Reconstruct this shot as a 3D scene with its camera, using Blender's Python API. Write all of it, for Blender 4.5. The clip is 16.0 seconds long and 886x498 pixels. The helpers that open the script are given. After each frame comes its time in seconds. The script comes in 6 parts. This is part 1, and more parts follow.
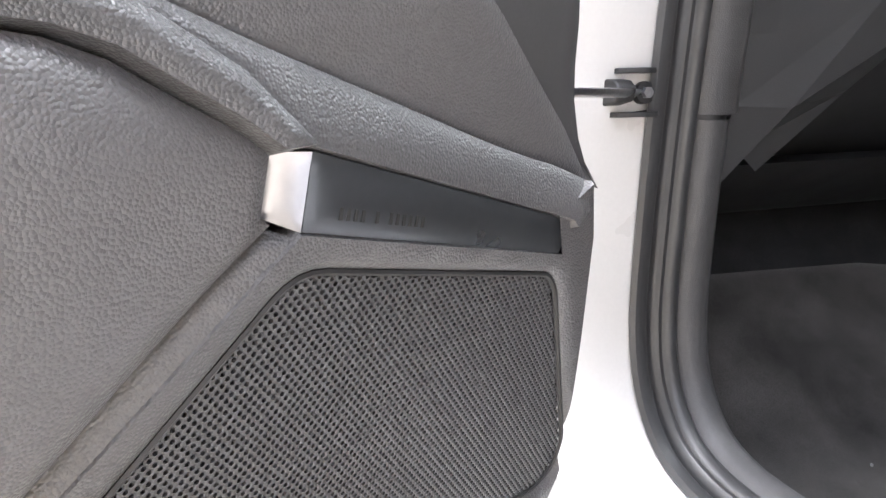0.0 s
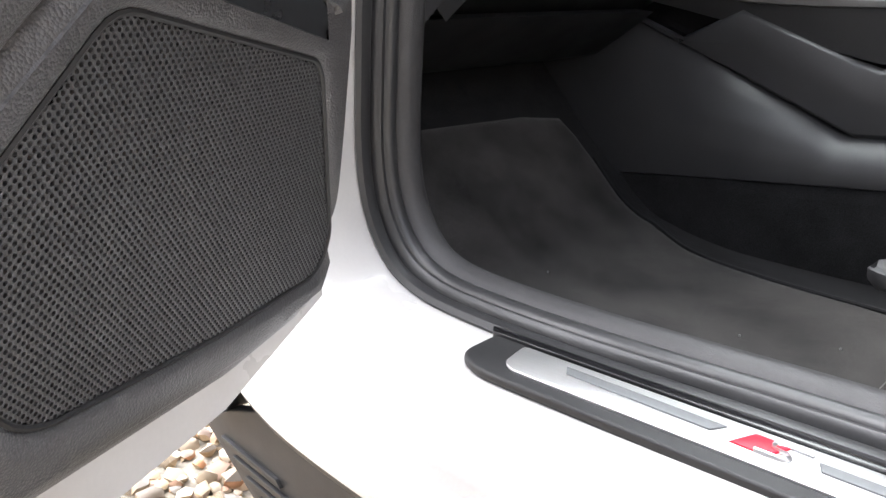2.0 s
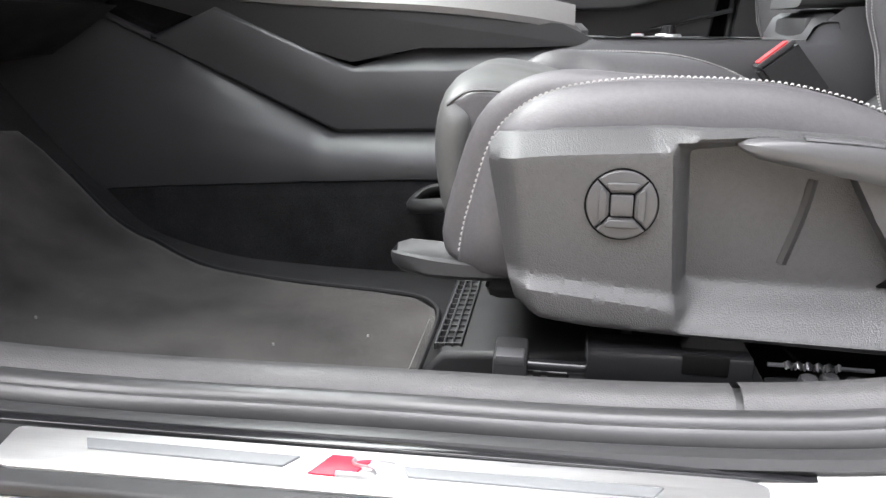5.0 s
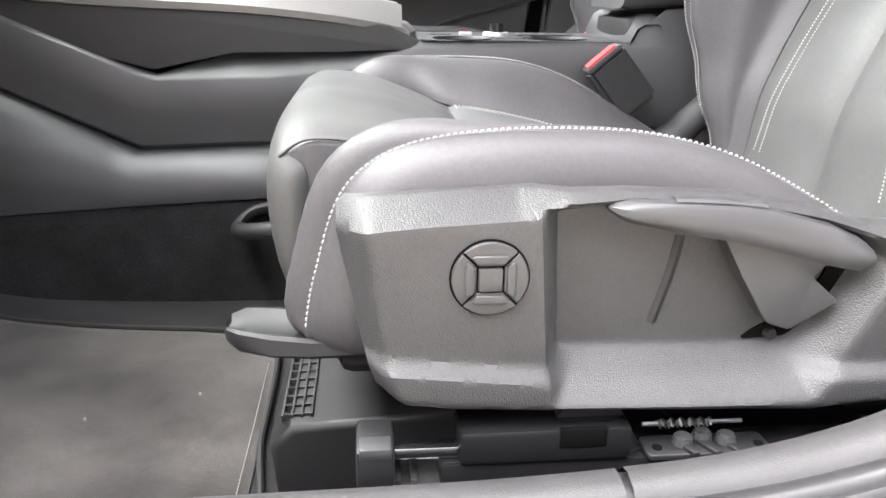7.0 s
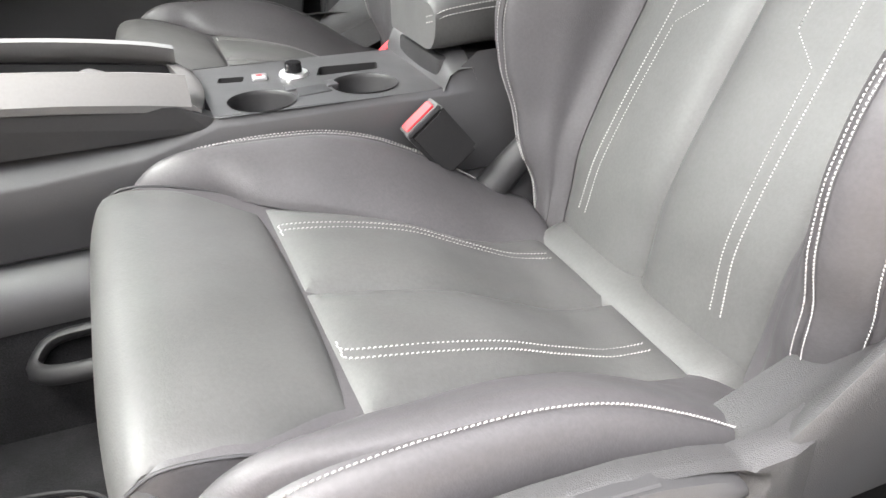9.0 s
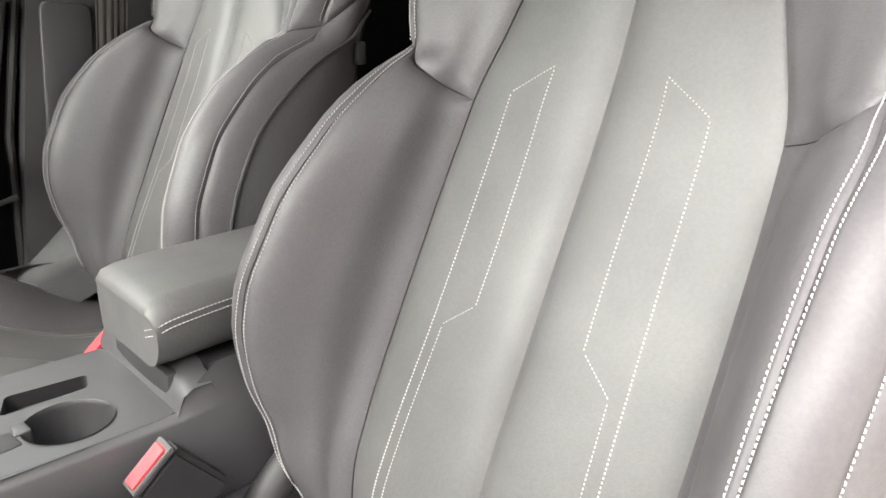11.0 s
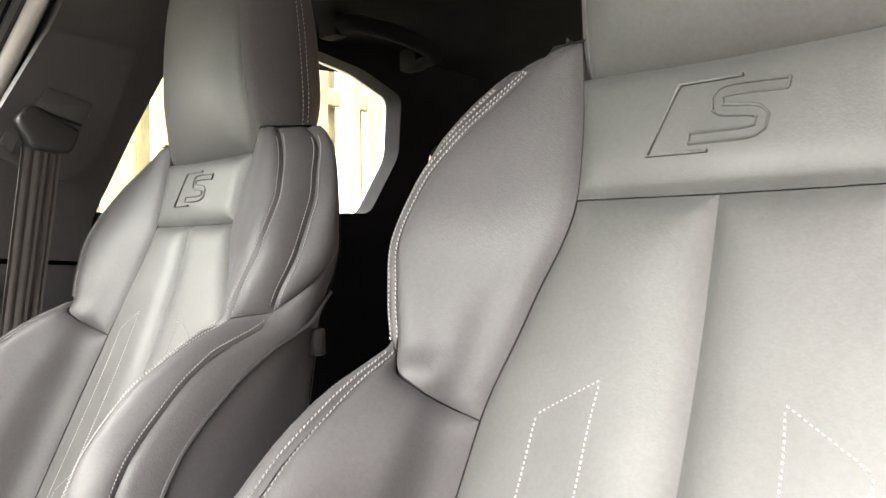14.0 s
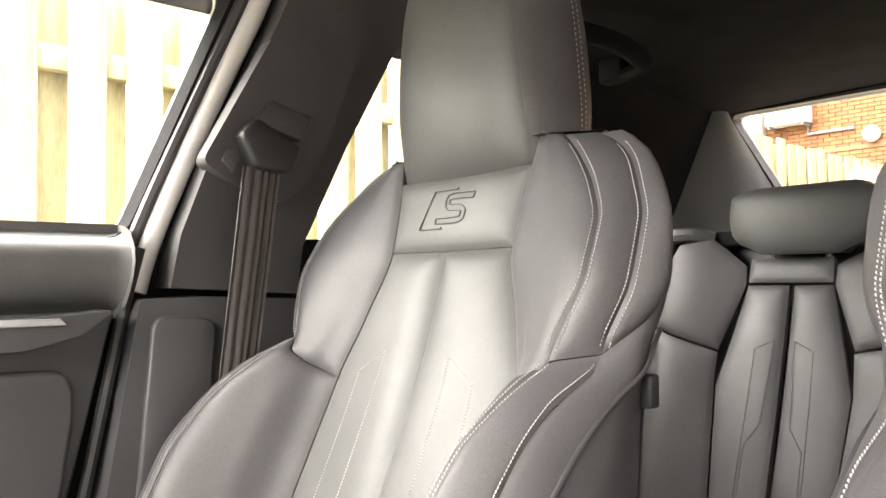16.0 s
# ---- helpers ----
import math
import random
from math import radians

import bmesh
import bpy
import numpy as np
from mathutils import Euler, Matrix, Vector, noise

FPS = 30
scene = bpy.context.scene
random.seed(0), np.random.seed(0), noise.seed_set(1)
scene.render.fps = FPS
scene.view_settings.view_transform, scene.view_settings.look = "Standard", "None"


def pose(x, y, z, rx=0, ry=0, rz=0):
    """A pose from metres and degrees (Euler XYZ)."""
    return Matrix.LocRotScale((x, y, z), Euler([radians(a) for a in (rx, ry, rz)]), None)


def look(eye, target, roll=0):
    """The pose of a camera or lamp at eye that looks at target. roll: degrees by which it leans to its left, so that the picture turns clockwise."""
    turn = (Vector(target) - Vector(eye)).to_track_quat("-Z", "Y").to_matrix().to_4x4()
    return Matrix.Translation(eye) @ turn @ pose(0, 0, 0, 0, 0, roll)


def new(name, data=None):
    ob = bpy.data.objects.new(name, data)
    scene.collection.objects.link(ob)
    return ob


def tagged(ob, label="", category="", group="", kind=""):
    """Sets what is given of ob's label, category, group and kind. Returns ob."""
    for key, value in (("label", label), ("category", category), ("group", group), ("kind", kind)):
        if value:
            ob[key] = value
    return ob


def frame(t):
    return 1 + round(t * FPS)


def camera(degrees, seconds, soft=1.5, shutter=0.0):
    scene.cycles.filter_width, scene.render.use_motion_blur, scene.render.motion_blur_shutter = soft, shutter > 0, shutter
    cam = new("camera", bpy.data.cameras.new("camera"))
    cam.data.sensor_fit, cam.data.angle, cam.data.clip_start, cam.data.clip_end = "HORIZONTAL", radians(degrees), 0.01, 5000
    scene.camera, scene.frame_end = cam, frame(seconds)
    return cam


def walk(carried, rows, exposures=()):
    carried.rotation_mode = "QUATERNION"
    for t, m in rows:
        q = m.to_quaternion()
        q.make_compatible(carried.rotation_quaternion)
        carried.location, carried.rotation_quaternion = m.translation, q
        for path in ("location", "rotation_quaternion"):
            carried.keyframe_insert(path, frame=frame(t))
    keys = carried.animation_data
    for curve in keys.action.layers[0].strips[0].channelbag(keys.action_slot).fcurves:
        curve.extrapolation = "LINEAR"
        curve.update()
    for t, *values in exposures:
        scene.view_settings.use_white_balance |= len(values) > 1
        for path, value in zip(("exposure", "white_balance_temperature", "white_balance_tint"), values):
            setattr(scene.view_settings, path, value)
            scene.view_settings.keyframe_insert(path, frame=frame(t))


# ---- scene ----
# ---- the camera and its walk ----
cam = camera(60.6, 16.0)
PATH = [
    (0, (0.131, -0.351, 0.704), (-1.73, 0.285, 0.341), -1.5),
    (0.5, (0.13, -0.358, 0.707), (-1.69, 0.37, 0.312), -1.7),
    (1, (0.132, -0.378, 0.706), (-1.6, 0.514, 0.251), -1.6),
    (1.5, (0.145, -0.408, 0.687), (-1.441, 0.691, 0.159), -1.3),
    (2, (0.149, -0.422, 0.649), (-1.235, 0.893, 0.05), -1.5),
    (2.5, (0.135, -0.425, 0.625), (-1.021, 1.073, -0.022), -1.2),
    (3, (0.121, -0.428, 0.614), (-0.821, 1.205, -0.054), -1.0),
    (3.5, (0.111, -0.423, 0.606), (-0.639, 1.307, -0.059), -0.5),
    (4, (0.101, -0.41, 0.604), (-0.482, 1.393, -0.035), -0.1),
    (4.5, (0.097, -0.387, 0.613), (-0.329, 1.471, 0.008), 0.3),
    (5, (0.094, -0.354, 0.621), (-0.177, 1.543, 0.051), 0.6),
    (7.5, (0.071, -0.252, 0.685), (0.366, 1.585, -0.048), 0.9),
    (8, (0.072, -0.221, 0.716), (0.479, 1.538, -0.144), 0.8),
    (8.5, (0.068, -0.181, 0.792), (0.597, 1.498, -0.158), 0.2),
    (9, (0.059, -0.121, 0.883), (0.74, 1.476, -0.11), 0.3),
    (9.5, (0.073, -0.05, 0.956), (0.942, 1.451, -0.041), 0.7),
    (10, (0.1, 0.023, 0.984), (1.155, 1.449, 0.06), 1.3),
    (10.2, (0.113, 0.039, 0.986), (1.224, 1.451, 0.106), 1.2),
    (12.3, (0.212, 0.056, 0.98), (1.651, 1.418, 0.708), -0.5),
    (12.5, (0.217, 0.063, 0.987), (1.673, 1.415, 0.757), -0.3),
    (13, (0.236, 0.092, 1.002), (1.711, 1.434, 0.845), -0.4),
    (13.5, (0.252, 0.133, 1.018), (1.726, 1.483, 0.947), -0.3),
    (14, (0.274, 0.215, 1.003), (1.722, 1.595, 0.996), -0.5),
    (14.5, (0.282, 0.307, 0.985), (1.704, 1.713, 1.021), -0.5),
    (15, (0.252, 0.425, 1.004), (1.646, 1.857, 1.071), -0.6),
    (15.5, (0.223, 0.497, 1.006), (1.593, 1.951, 1.092), -0.7),
    (16, (0.197, 0.492, 1.0), (1.52, 1.99, 1.083), -0.7),
]
EXPOSURE = [(0.0, 4.15, 6100, 13), (1.0, 4.05, 6100, 13), (1.6, 3.7, 6150, 13), (2.4, 2.9, 6150, 12), (3.2, 2.75, 6200, 12), (4.0, 3.15, 6200, 12), (5.0, 3.75, 6300, 12), (7.5, 4.2, 6450, 13), (9.0, 4.1, 6550, 12), (10.0, 4.15, 6700, 12), (12.5, 4.05, 6850, 12), (14.5, 4.62, 7000, 14), (16.0, 4.75, 7150, 15)]
walk(cam, [(t, look(e, g, r)) for t, e, g, r in PATH], EXPOSURE)

# ---- light ----
SUN_TURN, SUN_HEIGHT, SKY, SUN = 280.0, 57.0, 0.11, 2.3
w = bpy.data.worlds.new("overcast_sky")
scene.world = w
w.use_nodes = True
_n = w.node_tree.nodes
sky = _n.new("ShaderNodeTexSky")
sky.sky_type, sky.sun_disc = "NISHITA", False
sky.sun_elevation, sky.sun_rotation = radians(SUN_HEIGHT), radians(SUN_TURN)
sky.air_density, sky.dust_density, sky.ozone_density = 1.0, 3.0, 0.6
grey = _n.new("ShaderNodeHueSaturation")  # cloud takes the blue out of the sky
grey.inputs["Saturation"].default_value = 0.22
w.node_tree.links.new(sky.outputs[0], grey.inputs["Color"])
w.node_tree.links.new(grey.outputs[0], _n["Background"].inputs[0])
_n["Background"].inputs[1].default_value = SKY
sun = new("sun", bpy.data.lights.new("sun", "SUN"))
sun.data.energy, sun.data.angle, sun.data.color = SUN, radians(100), (1, 0.97, 0.93)
sun.matrix_world = look((0, 0, 5), (0 - math.sin(radians(SUN_TURN)), 0 - math.cos(radians(SUN_TURN)), 5 - math.tan(radians(SUN_HEIGHT))))


# ---- materials ----
def material(name, color, rough=0.5, metal=0.0, grain=0.0, grain_size=300.0, bump=0.0, bump_size=400.0, stain=0.0, stain_size=9.0,
             voronoi=False, coat=0.0, sheen=0.0, spec=0.5, rough_var=0.06, stretch=(1, 1, 1), vary=0.0):
    m = bpy.data.materials.new(name)
    m.use_nodes = True
    nt = m.node_tree
    b = nt.nodes["Principled BSDF"]
    link = nt.links.new
    b.inputs["Roughness"].default_value, b.inputs["Metallic"].default_value = rough, metal
    b.inputs["Coat Weight"].default_value, b.inputs["Coat Roughness"].default_value = coat, 0.06
    b.inputs["Sheen Weight"].default_value = sheen
    b.inputs["Specular IOR Level"].default_value = spec
    co = nt.nodes.new("ShaderNodeTexCoord")
    mp = nt.nodes.new("ShaderNodeMapping")
    mp.inputs["Scale"].default_value = stretch
    link(co.outputs["Object"], mp.inputs[0])

    def tex(scale, detail=3.0):
        t = nt.nodes.new("ShaderNodeTexNoise")
        t.inputs["Scale"].default_value, t.inputs["Detail"].default_value = scale, detail
        link(mp.outputs[0], t.inputs["Vector"])
        return t

    def ramp(src, lo, hi):
        r = nt.nodes.new("ShaderNodeMapRange")
        r.inputs["From Min"].default_value, r.inputs["From Max"].default_value = 0.3, 0.7
        r.inputs["To Min"].default_value, r.inputs["To Max"].default_value = lo, hi
        link(src, r.inputs["Value"])
        return r.outputs[0]

    def times(a, bb):
        x = nt.nodes.new("ShaderNodeMath")
        x.operation = "MULTIPLY"
        link(a, x.inputs[0]), link(bb, x.inputs[1])
        return x.outputs[0]
    k = None
    if grain:
        k = ramp(tex(grain_size, 2).outputs[0], 1 - grain, 1 + grain)
    if stain:
        s = ramp(tex(stain_size, 4).outputs[0], 1 - stain, 1 + stain)
        k = times(k, s) if k else s
    if vary:
        oi = nt.nodes.new("ShaderNodeObjectInfo")
        r = nt.nodes.new("ShaderNodeMapRange")
        r.inputs["To Min"].default_value, r.inputs["To Max"].default_value = 1 - vary, 1 + vary
        link(oi.outputs["Random"], r.inputs["Value"])
        k = times(k, r.outputs[0]) if k else r.outputs[0]
    if k:
        mix = nt.nodes.new("ShaderNodeVectorMath")
        mix.operation = "SCALE"
        mix.inputs[0].default_value = color
        link(k, mix.inputs["Scale"])
        link(mix.outputs[0], b.inputs["Base Color"])
    else:
        b.inputs["Base Color"].default_value = (*color, 1)
    if rough_var:
        link(ramp(tex(14, 4).outputs[0], rough - rough_var, rough + rough_var), b.inputs["Roughness"])
    if bump:
        if voronoi:
            t = nt.nodes.new("ShaderNodeTexVoronoi")
            t.inputs["Scale"].default_value = bump_size
            wob = tex(bump_size * 0.6, 2)
            add = nt.nodes.new("ShaderNodeVectorMath")
            add.operation = "MULTIPLY_ADD"
            add.inputs[1].default_value = (0.22 / bump_size,) * 3
            link(wob.outputs["Color"], add.inputs[0]), link(mp.outputs[0], add.inputs[2])
            link(add.outputs[0], t.inputs["Vector"])
            h = t.outputs["Distance"]
        else:
            h = tex(bump_size, 3).outputs[0]
        bp = nt.nodes.new("ShaderNodeBump")
        bp.inputs["Strength"].default_value, bp.inputs["Distance"].default_value = bump, 0.0016 if voronoi else 0.0006
        bp.invert = voronoi
        link(h, bp.inputs["Height"])
        link(bp.outputs[0], b.inputs["Normal"])
    return m


LEATHER = material("black_leather", (0.060, 0.058, 0.061), 0.52, spec=0.42, bump=0.07, bump_size=620, voronoi=True, grain=0.07, stain=0.10, stain_size=12, rough_var=0.05)
LEATHER_LIGHT = material("paler_black_leather", (0.068, 0.069, 0.068), 0.50, spec=0.42, bump=0.06, bump_size=620, voronoi=True, grain=0.06, stain=0.12, stain_size=10, rough_var=0.05)
THREAD = material("grey_thread", (0.30, 0.295, 0.29), 0.7, grain=0.15, grain_size=900, rough_var=0)
PIPING = material("dark_piping", (0.035, 0.035, 0.037), 0.5, grain=0.1)
GRAINED = material("grained_black_plastic", (0.060, 0.059, 0.061), 0.38, spec=0.7, bump=0.30, bump_size=850, voronoi=True, grain=0.08, stain=0.08)
SEAT_PLASTIC = material("grained_seat_plastic", (0.043, 0.043, 0.044), 0.44, spec=0.5, bump=0.26, bump_size=1000, voronoi=True, grain=0.08, stain=0.08)
SMOOTH = material("satin_black_plastic", (0.045, 0.045, 0.047), 0.40, spec=0.5, grain=0.06, grain_size=800, bump=0.08, bump_size=1500, stain=0.10)
DARK = material("matt_black_plastic", (0.015, 0.015, 0.016), 0.55, grain=0.1, bump=0.1, bump_size=900)
# near-black for cloth, and for shade painted as slots, holes and gaps
VOID = material("cloth_and_shade_black", (0.004, 0.004, 0.004), 0.95, grain=0.1, spec=0.05)
GLOSS = material("gloss_black_plastic", (0.012, 0.012, 0.013), 0.16, grain=0.05, rough_var=0.03)
RUBBER = material("black_rubber", (0.028, 0.028, 0.029), 0.38, grain=0.08, bump=0.08, bump_size=1200, stain=0.12)
PAINT = material("white_car_paint", (0.52, 0.512, 0.50), 0.30, coat=0.4, grain=0.015, stain=0.03, stain_size=6, rough_var=0.04)
CARPET = material("black_carpet", (0.017, 0.017, 0.018), 0.95, bump=1.0, bump_size=900, grain=0.45, grain_size=700, stain=0.3, stain_size=22, sheen=0.10, spec=0.15)
MAT = material("grey_velour", (0.050, 0.046, 0.043), 0.95, bump=1.0, bump_size=1000, grain=0.35, grain_size=800, stain=0.62, stain_size=11, sheen=0.25, spec=0.15)
ALUMINIUM = material("brushed_aluminium", (0.80, 0.80, 0.80), 0.42, metal=1.0, grain=0.04, grain_size=60, stretch=(1, 40, 40), bump=0.05, bump_size=30)
SILVER = material("satin_silver_plastic", (0.55, 0.55, 0.56), 0.32, metal=0.85, grain=0.04, stain=0.05)
STEEL = material("bare_steel", (0.45, 0.45, 0.46), 0.35, metal=1.0, grain=0.12, stain=0.15)
RED = material("red_plastic", (0.62, 0.035, 0.045), 0.35, grain=0.05)
REDPAINT = material("red_enamel", (0.68, 0.008, 0.03), 0.35, grain=0.03)
HEADLINER = material("black_headlining", (0.009, 0.009, 0.010), 0.95, bump=0.6, bump_size=1500, grain=0.25, grain_size=1000, stain=0.1, spec=0.1)
PILLAR = material("grained_pillar_trim", (0.046, 0.045, 0.046), 0.48, spec=0.4, bump=0.14, bump_size=900, voronoi=True, grain=0.07, stain=0.06)
BELT = material("belt_webbing", (0.050, 0.044, 0.041), 0.7, grain=0.25, grain_size=1200, bump=0.5, bump_size=1500)
TIMBER = material("fence_timber", (0.25, 0.215, 0.12), 0.8, grain=0.18, grain_size=30, stain=0.35, stain_size=3.5, bump=0.5, bump_size=60, stretch=(6, 6, 0.7), vary=0.16)
BRICK = material("orange_brick", (0.50, 0.27, 0.12), 0.85, grain=0.2, grain_size=40, stain=0.2, bump=0.4, vary=0.2)
MORTAR = material("mortar", (0.13, 0.072, 0.034), 0.9, grain=0.2, stain=0.2)
WHITE_METAL = material("white_enamel", (0.36, 0.36, 0.35), 0.4, grain=0.04, stain=0.08)
GREY_METAL = material("grey_enamel", (0.12, 0.12, 0.125), 0.5, grain=0.08)
EARTH = material("trodden_gravel", (0.30, 0.27, 0.22), 0.95, grain=0.4, grain_size=60, stain=0.3, bump=0.8, bump_size=90)
STONE = material("gravel_stone", (0.34, 0.28, 0.21), 0.75, grain=0.25, grain_size=120, stain=0.5, stain_size=45, bump=0.3)
TYRE = material("tyre_rubber", (0.022, 0.022, 0.023), 0.7, grain=0.15, stain=0.25, bump=0.3)


def glass_material(name, tint):
    m = bpy.data.materials.new(name)
    m.use_nodes = True
    nt = m.node_tree
    nt.nodes.remove(nt.nodes["Principled BSDF"])
    out = nt.nodes["Material Output"]
    mix, tr, gl = (nt.nodes.new("ShaderNode" + k) for k in ("MixShader", "BsdfTransparent", "BsdfGlossy"))
    tr.inputs[0].default_value = (*tint, 1)
    gl.inputs["Roughness"].default_value = 0.02
    mix.inputs[0].default_value = 0.05
    nt.links.new(tr.outputs[0], mix.inputs[1]), nt.links.new(gl.outputs[0], mix.inputs[2])
    nt.links.new(mix.outputs[0], out.inputs[0])
    return m


GLASS = glass_material("window_glass", (0.90, 0.96, 0.93))
# darkening added to hold back the bright view behind the rear window
DIMMED_GLASS = glass_material("dimmed_rear_glass", (0.52, 0.54, 0.53))


# ---- mesh helpers ----
def thing(name, label, category, place=(0, 0, 0), group="", kind=""):
    ob = new(name)
    ob.location = place
    ob.empty_display_size = 0.05
    return tagged(ob, label, category, group, kind)


def mesh_object(name, verts, faces, mat, parent=None, label="", smooth=True, kind=""):
    me = bpy.data.meshes.new(name)
    me.from_pydata([tuple(map(float, v)) for v in verts], [], [tuple(map(int, q)) for q in faces])
    me.materials.append(mat)
    if smooth:
        me.polygons.foreach_set("use_smooth", [True] * len(me.polygons))
        me.set_sharp_from_angle(angle=radians(42))
    me.update()
    ob = new(name, me)
    if parent is not None:
        ob.parent = parent
        ob.matrix_parent_inverse = Matrix.Translation(parent_place(parent)).inverted()
    return tagged(ob, label, kind=kind)


def parent_place(ob):
    """Where a parent's own frame lies: parts are built in place, so only a thing has an offset."""
    return Vector(ob.location) if ob.parent is None else Vector((0, 0, 0))


def part(name, bm, mat, parent=None, label="", smooth=True, kind=""):
    bmesh.ops.recalc_face_normals(bm, faces=bm.faces)
    me = bpy.data.meshes.new(name)
    bm.to_mesh(me)
    bm.free()
    me.materials.append(mat)
    if smooth:
        me.polygons.foreach_set("use_smooth", [True] * len(me.polygons))
        me.set_sharp_from_angle(angle=radians(40))
    ob = new(name, me)
    if parent is not None:
        ob.parent = parent
        ob.matrix_parent_inverse = Matrix.Translation(parent_place(parent)).inverted()
    return tagged(ob, label, kind=kind)


def hermite(xs, ys):
    """A smooth curve through the given values."""
    xs, ys = np.array(xs, float), np.array(ys, float)
    d = np.diff(ys) / np.diff(xs)
    m = np.zeros_like(ys)
    m[0], m[-1] = d[0], d[-1]
    same = np.sign(d[1:]) == np.sign(d[:-1])
    m[1:-1] = np.where(same, 2 * d[1:] * d[:-1] / np.where(same, d[1:] + d[:-1], 1), 0)

    def at(x):
        x = np.clip(np.asarray(x, float), xs[0], xs[-1])
        i = np.clip(np.searchsorted(xs, x) - 1, 0, len(xs) - 2)
        h = xs[i + 1] - xs[i]
        u = (x - xs[i]) / h
        return (ys[i] * (1 + 2 * u) * (1 - u) ** 2 + ys[i + 1] * u * u * (3 - 2 * u)
                + h * (m[i] * u * (1 - u) ** 2 - m[i + 1] * u * u * (1 - u)))
    return at


def across(knots, s):
    """Catmull-Rom through a list of arrays (n,3), one per station, at s."""
    s = np.asarray(s, float)
    k = len(knots)
    P = np.stack(knots)
    i = np.clip(np.floor(s).astype(int), 0, k - 2)
    u = (s - i)[:, None]
    n = np.arange(len(s))
    p1, p2 = P[i, n], P[i + 1, n]
    p0 = np.where((i > 0)[:, None], P[np.maximum(i - 1, 0), n], 2 * p1 - p2)
    p3 = np.where((i < k - 2)[:, None], P[np.minimum(i + 2, k - 1), n], 2 * p2 - p1)
    return 0.5 * (2 * p1 + (p2 - p0) * u + (2 * p0 - 5 * p1 + 4 * p2 - p3) * u ** 2 + (3 * p1 - p0 - 3 * p2 + p3) * u ** 3)


def normals_of(S, s, t, ds, dt, flip):
    a, b = S(s + ds, t) - S(s - ds, t), S(s, t + dt) - S(s, t - dt)
    n = np.cross(a, b)
    n /= np.maximum(np.linalg.norm(n, axis=1), 1e-9)[:, None]
    return n * flip


def dense(outline, step):
    pts = []
    for (a, b) in zip(outline, outline[1:] + outline[:1]):
        n = max(1, int(math.ceil(max(abs(b[0] - a[0]) / step[0], abs(b[1] - a[1]) / step[1]))))
        pts += [(a[0] + (b[0] - a[0]) * i / n, a[1] + (b[1] - a[1]) * i / n) for i in range(n)]
    return pts


def inside(pts, poly):
    x, y = pts[:, 0], pts[:, 1]
    r = np.zeros(len(pts), bool)
    for (ax, ay), (bx, by) in zip(poly, poly[1:] + poly[:1]):
        c = (ay > y) != (by > y)
        r ^= c & (x < (bx - ax) * (y - ay) / (by - ay if by != ay else 1e-9) + ax)
    return r


def seg_distance(p, line):
    """Distance of points (n,3) from a closed polyline (m,3)."""
    best = np.full(len(p), 1e9)
    for a, b in zip(line, np.roll(line, -1, 0)):
        ab = b - a
        u = np.clip(((p - a) @ ab) / max(ab @ ab, 1e-12), 0, 1)
        best = np.minimum(best, np.linalg.norm(p - a - u[:, None] * ab, axis=1))
    return best


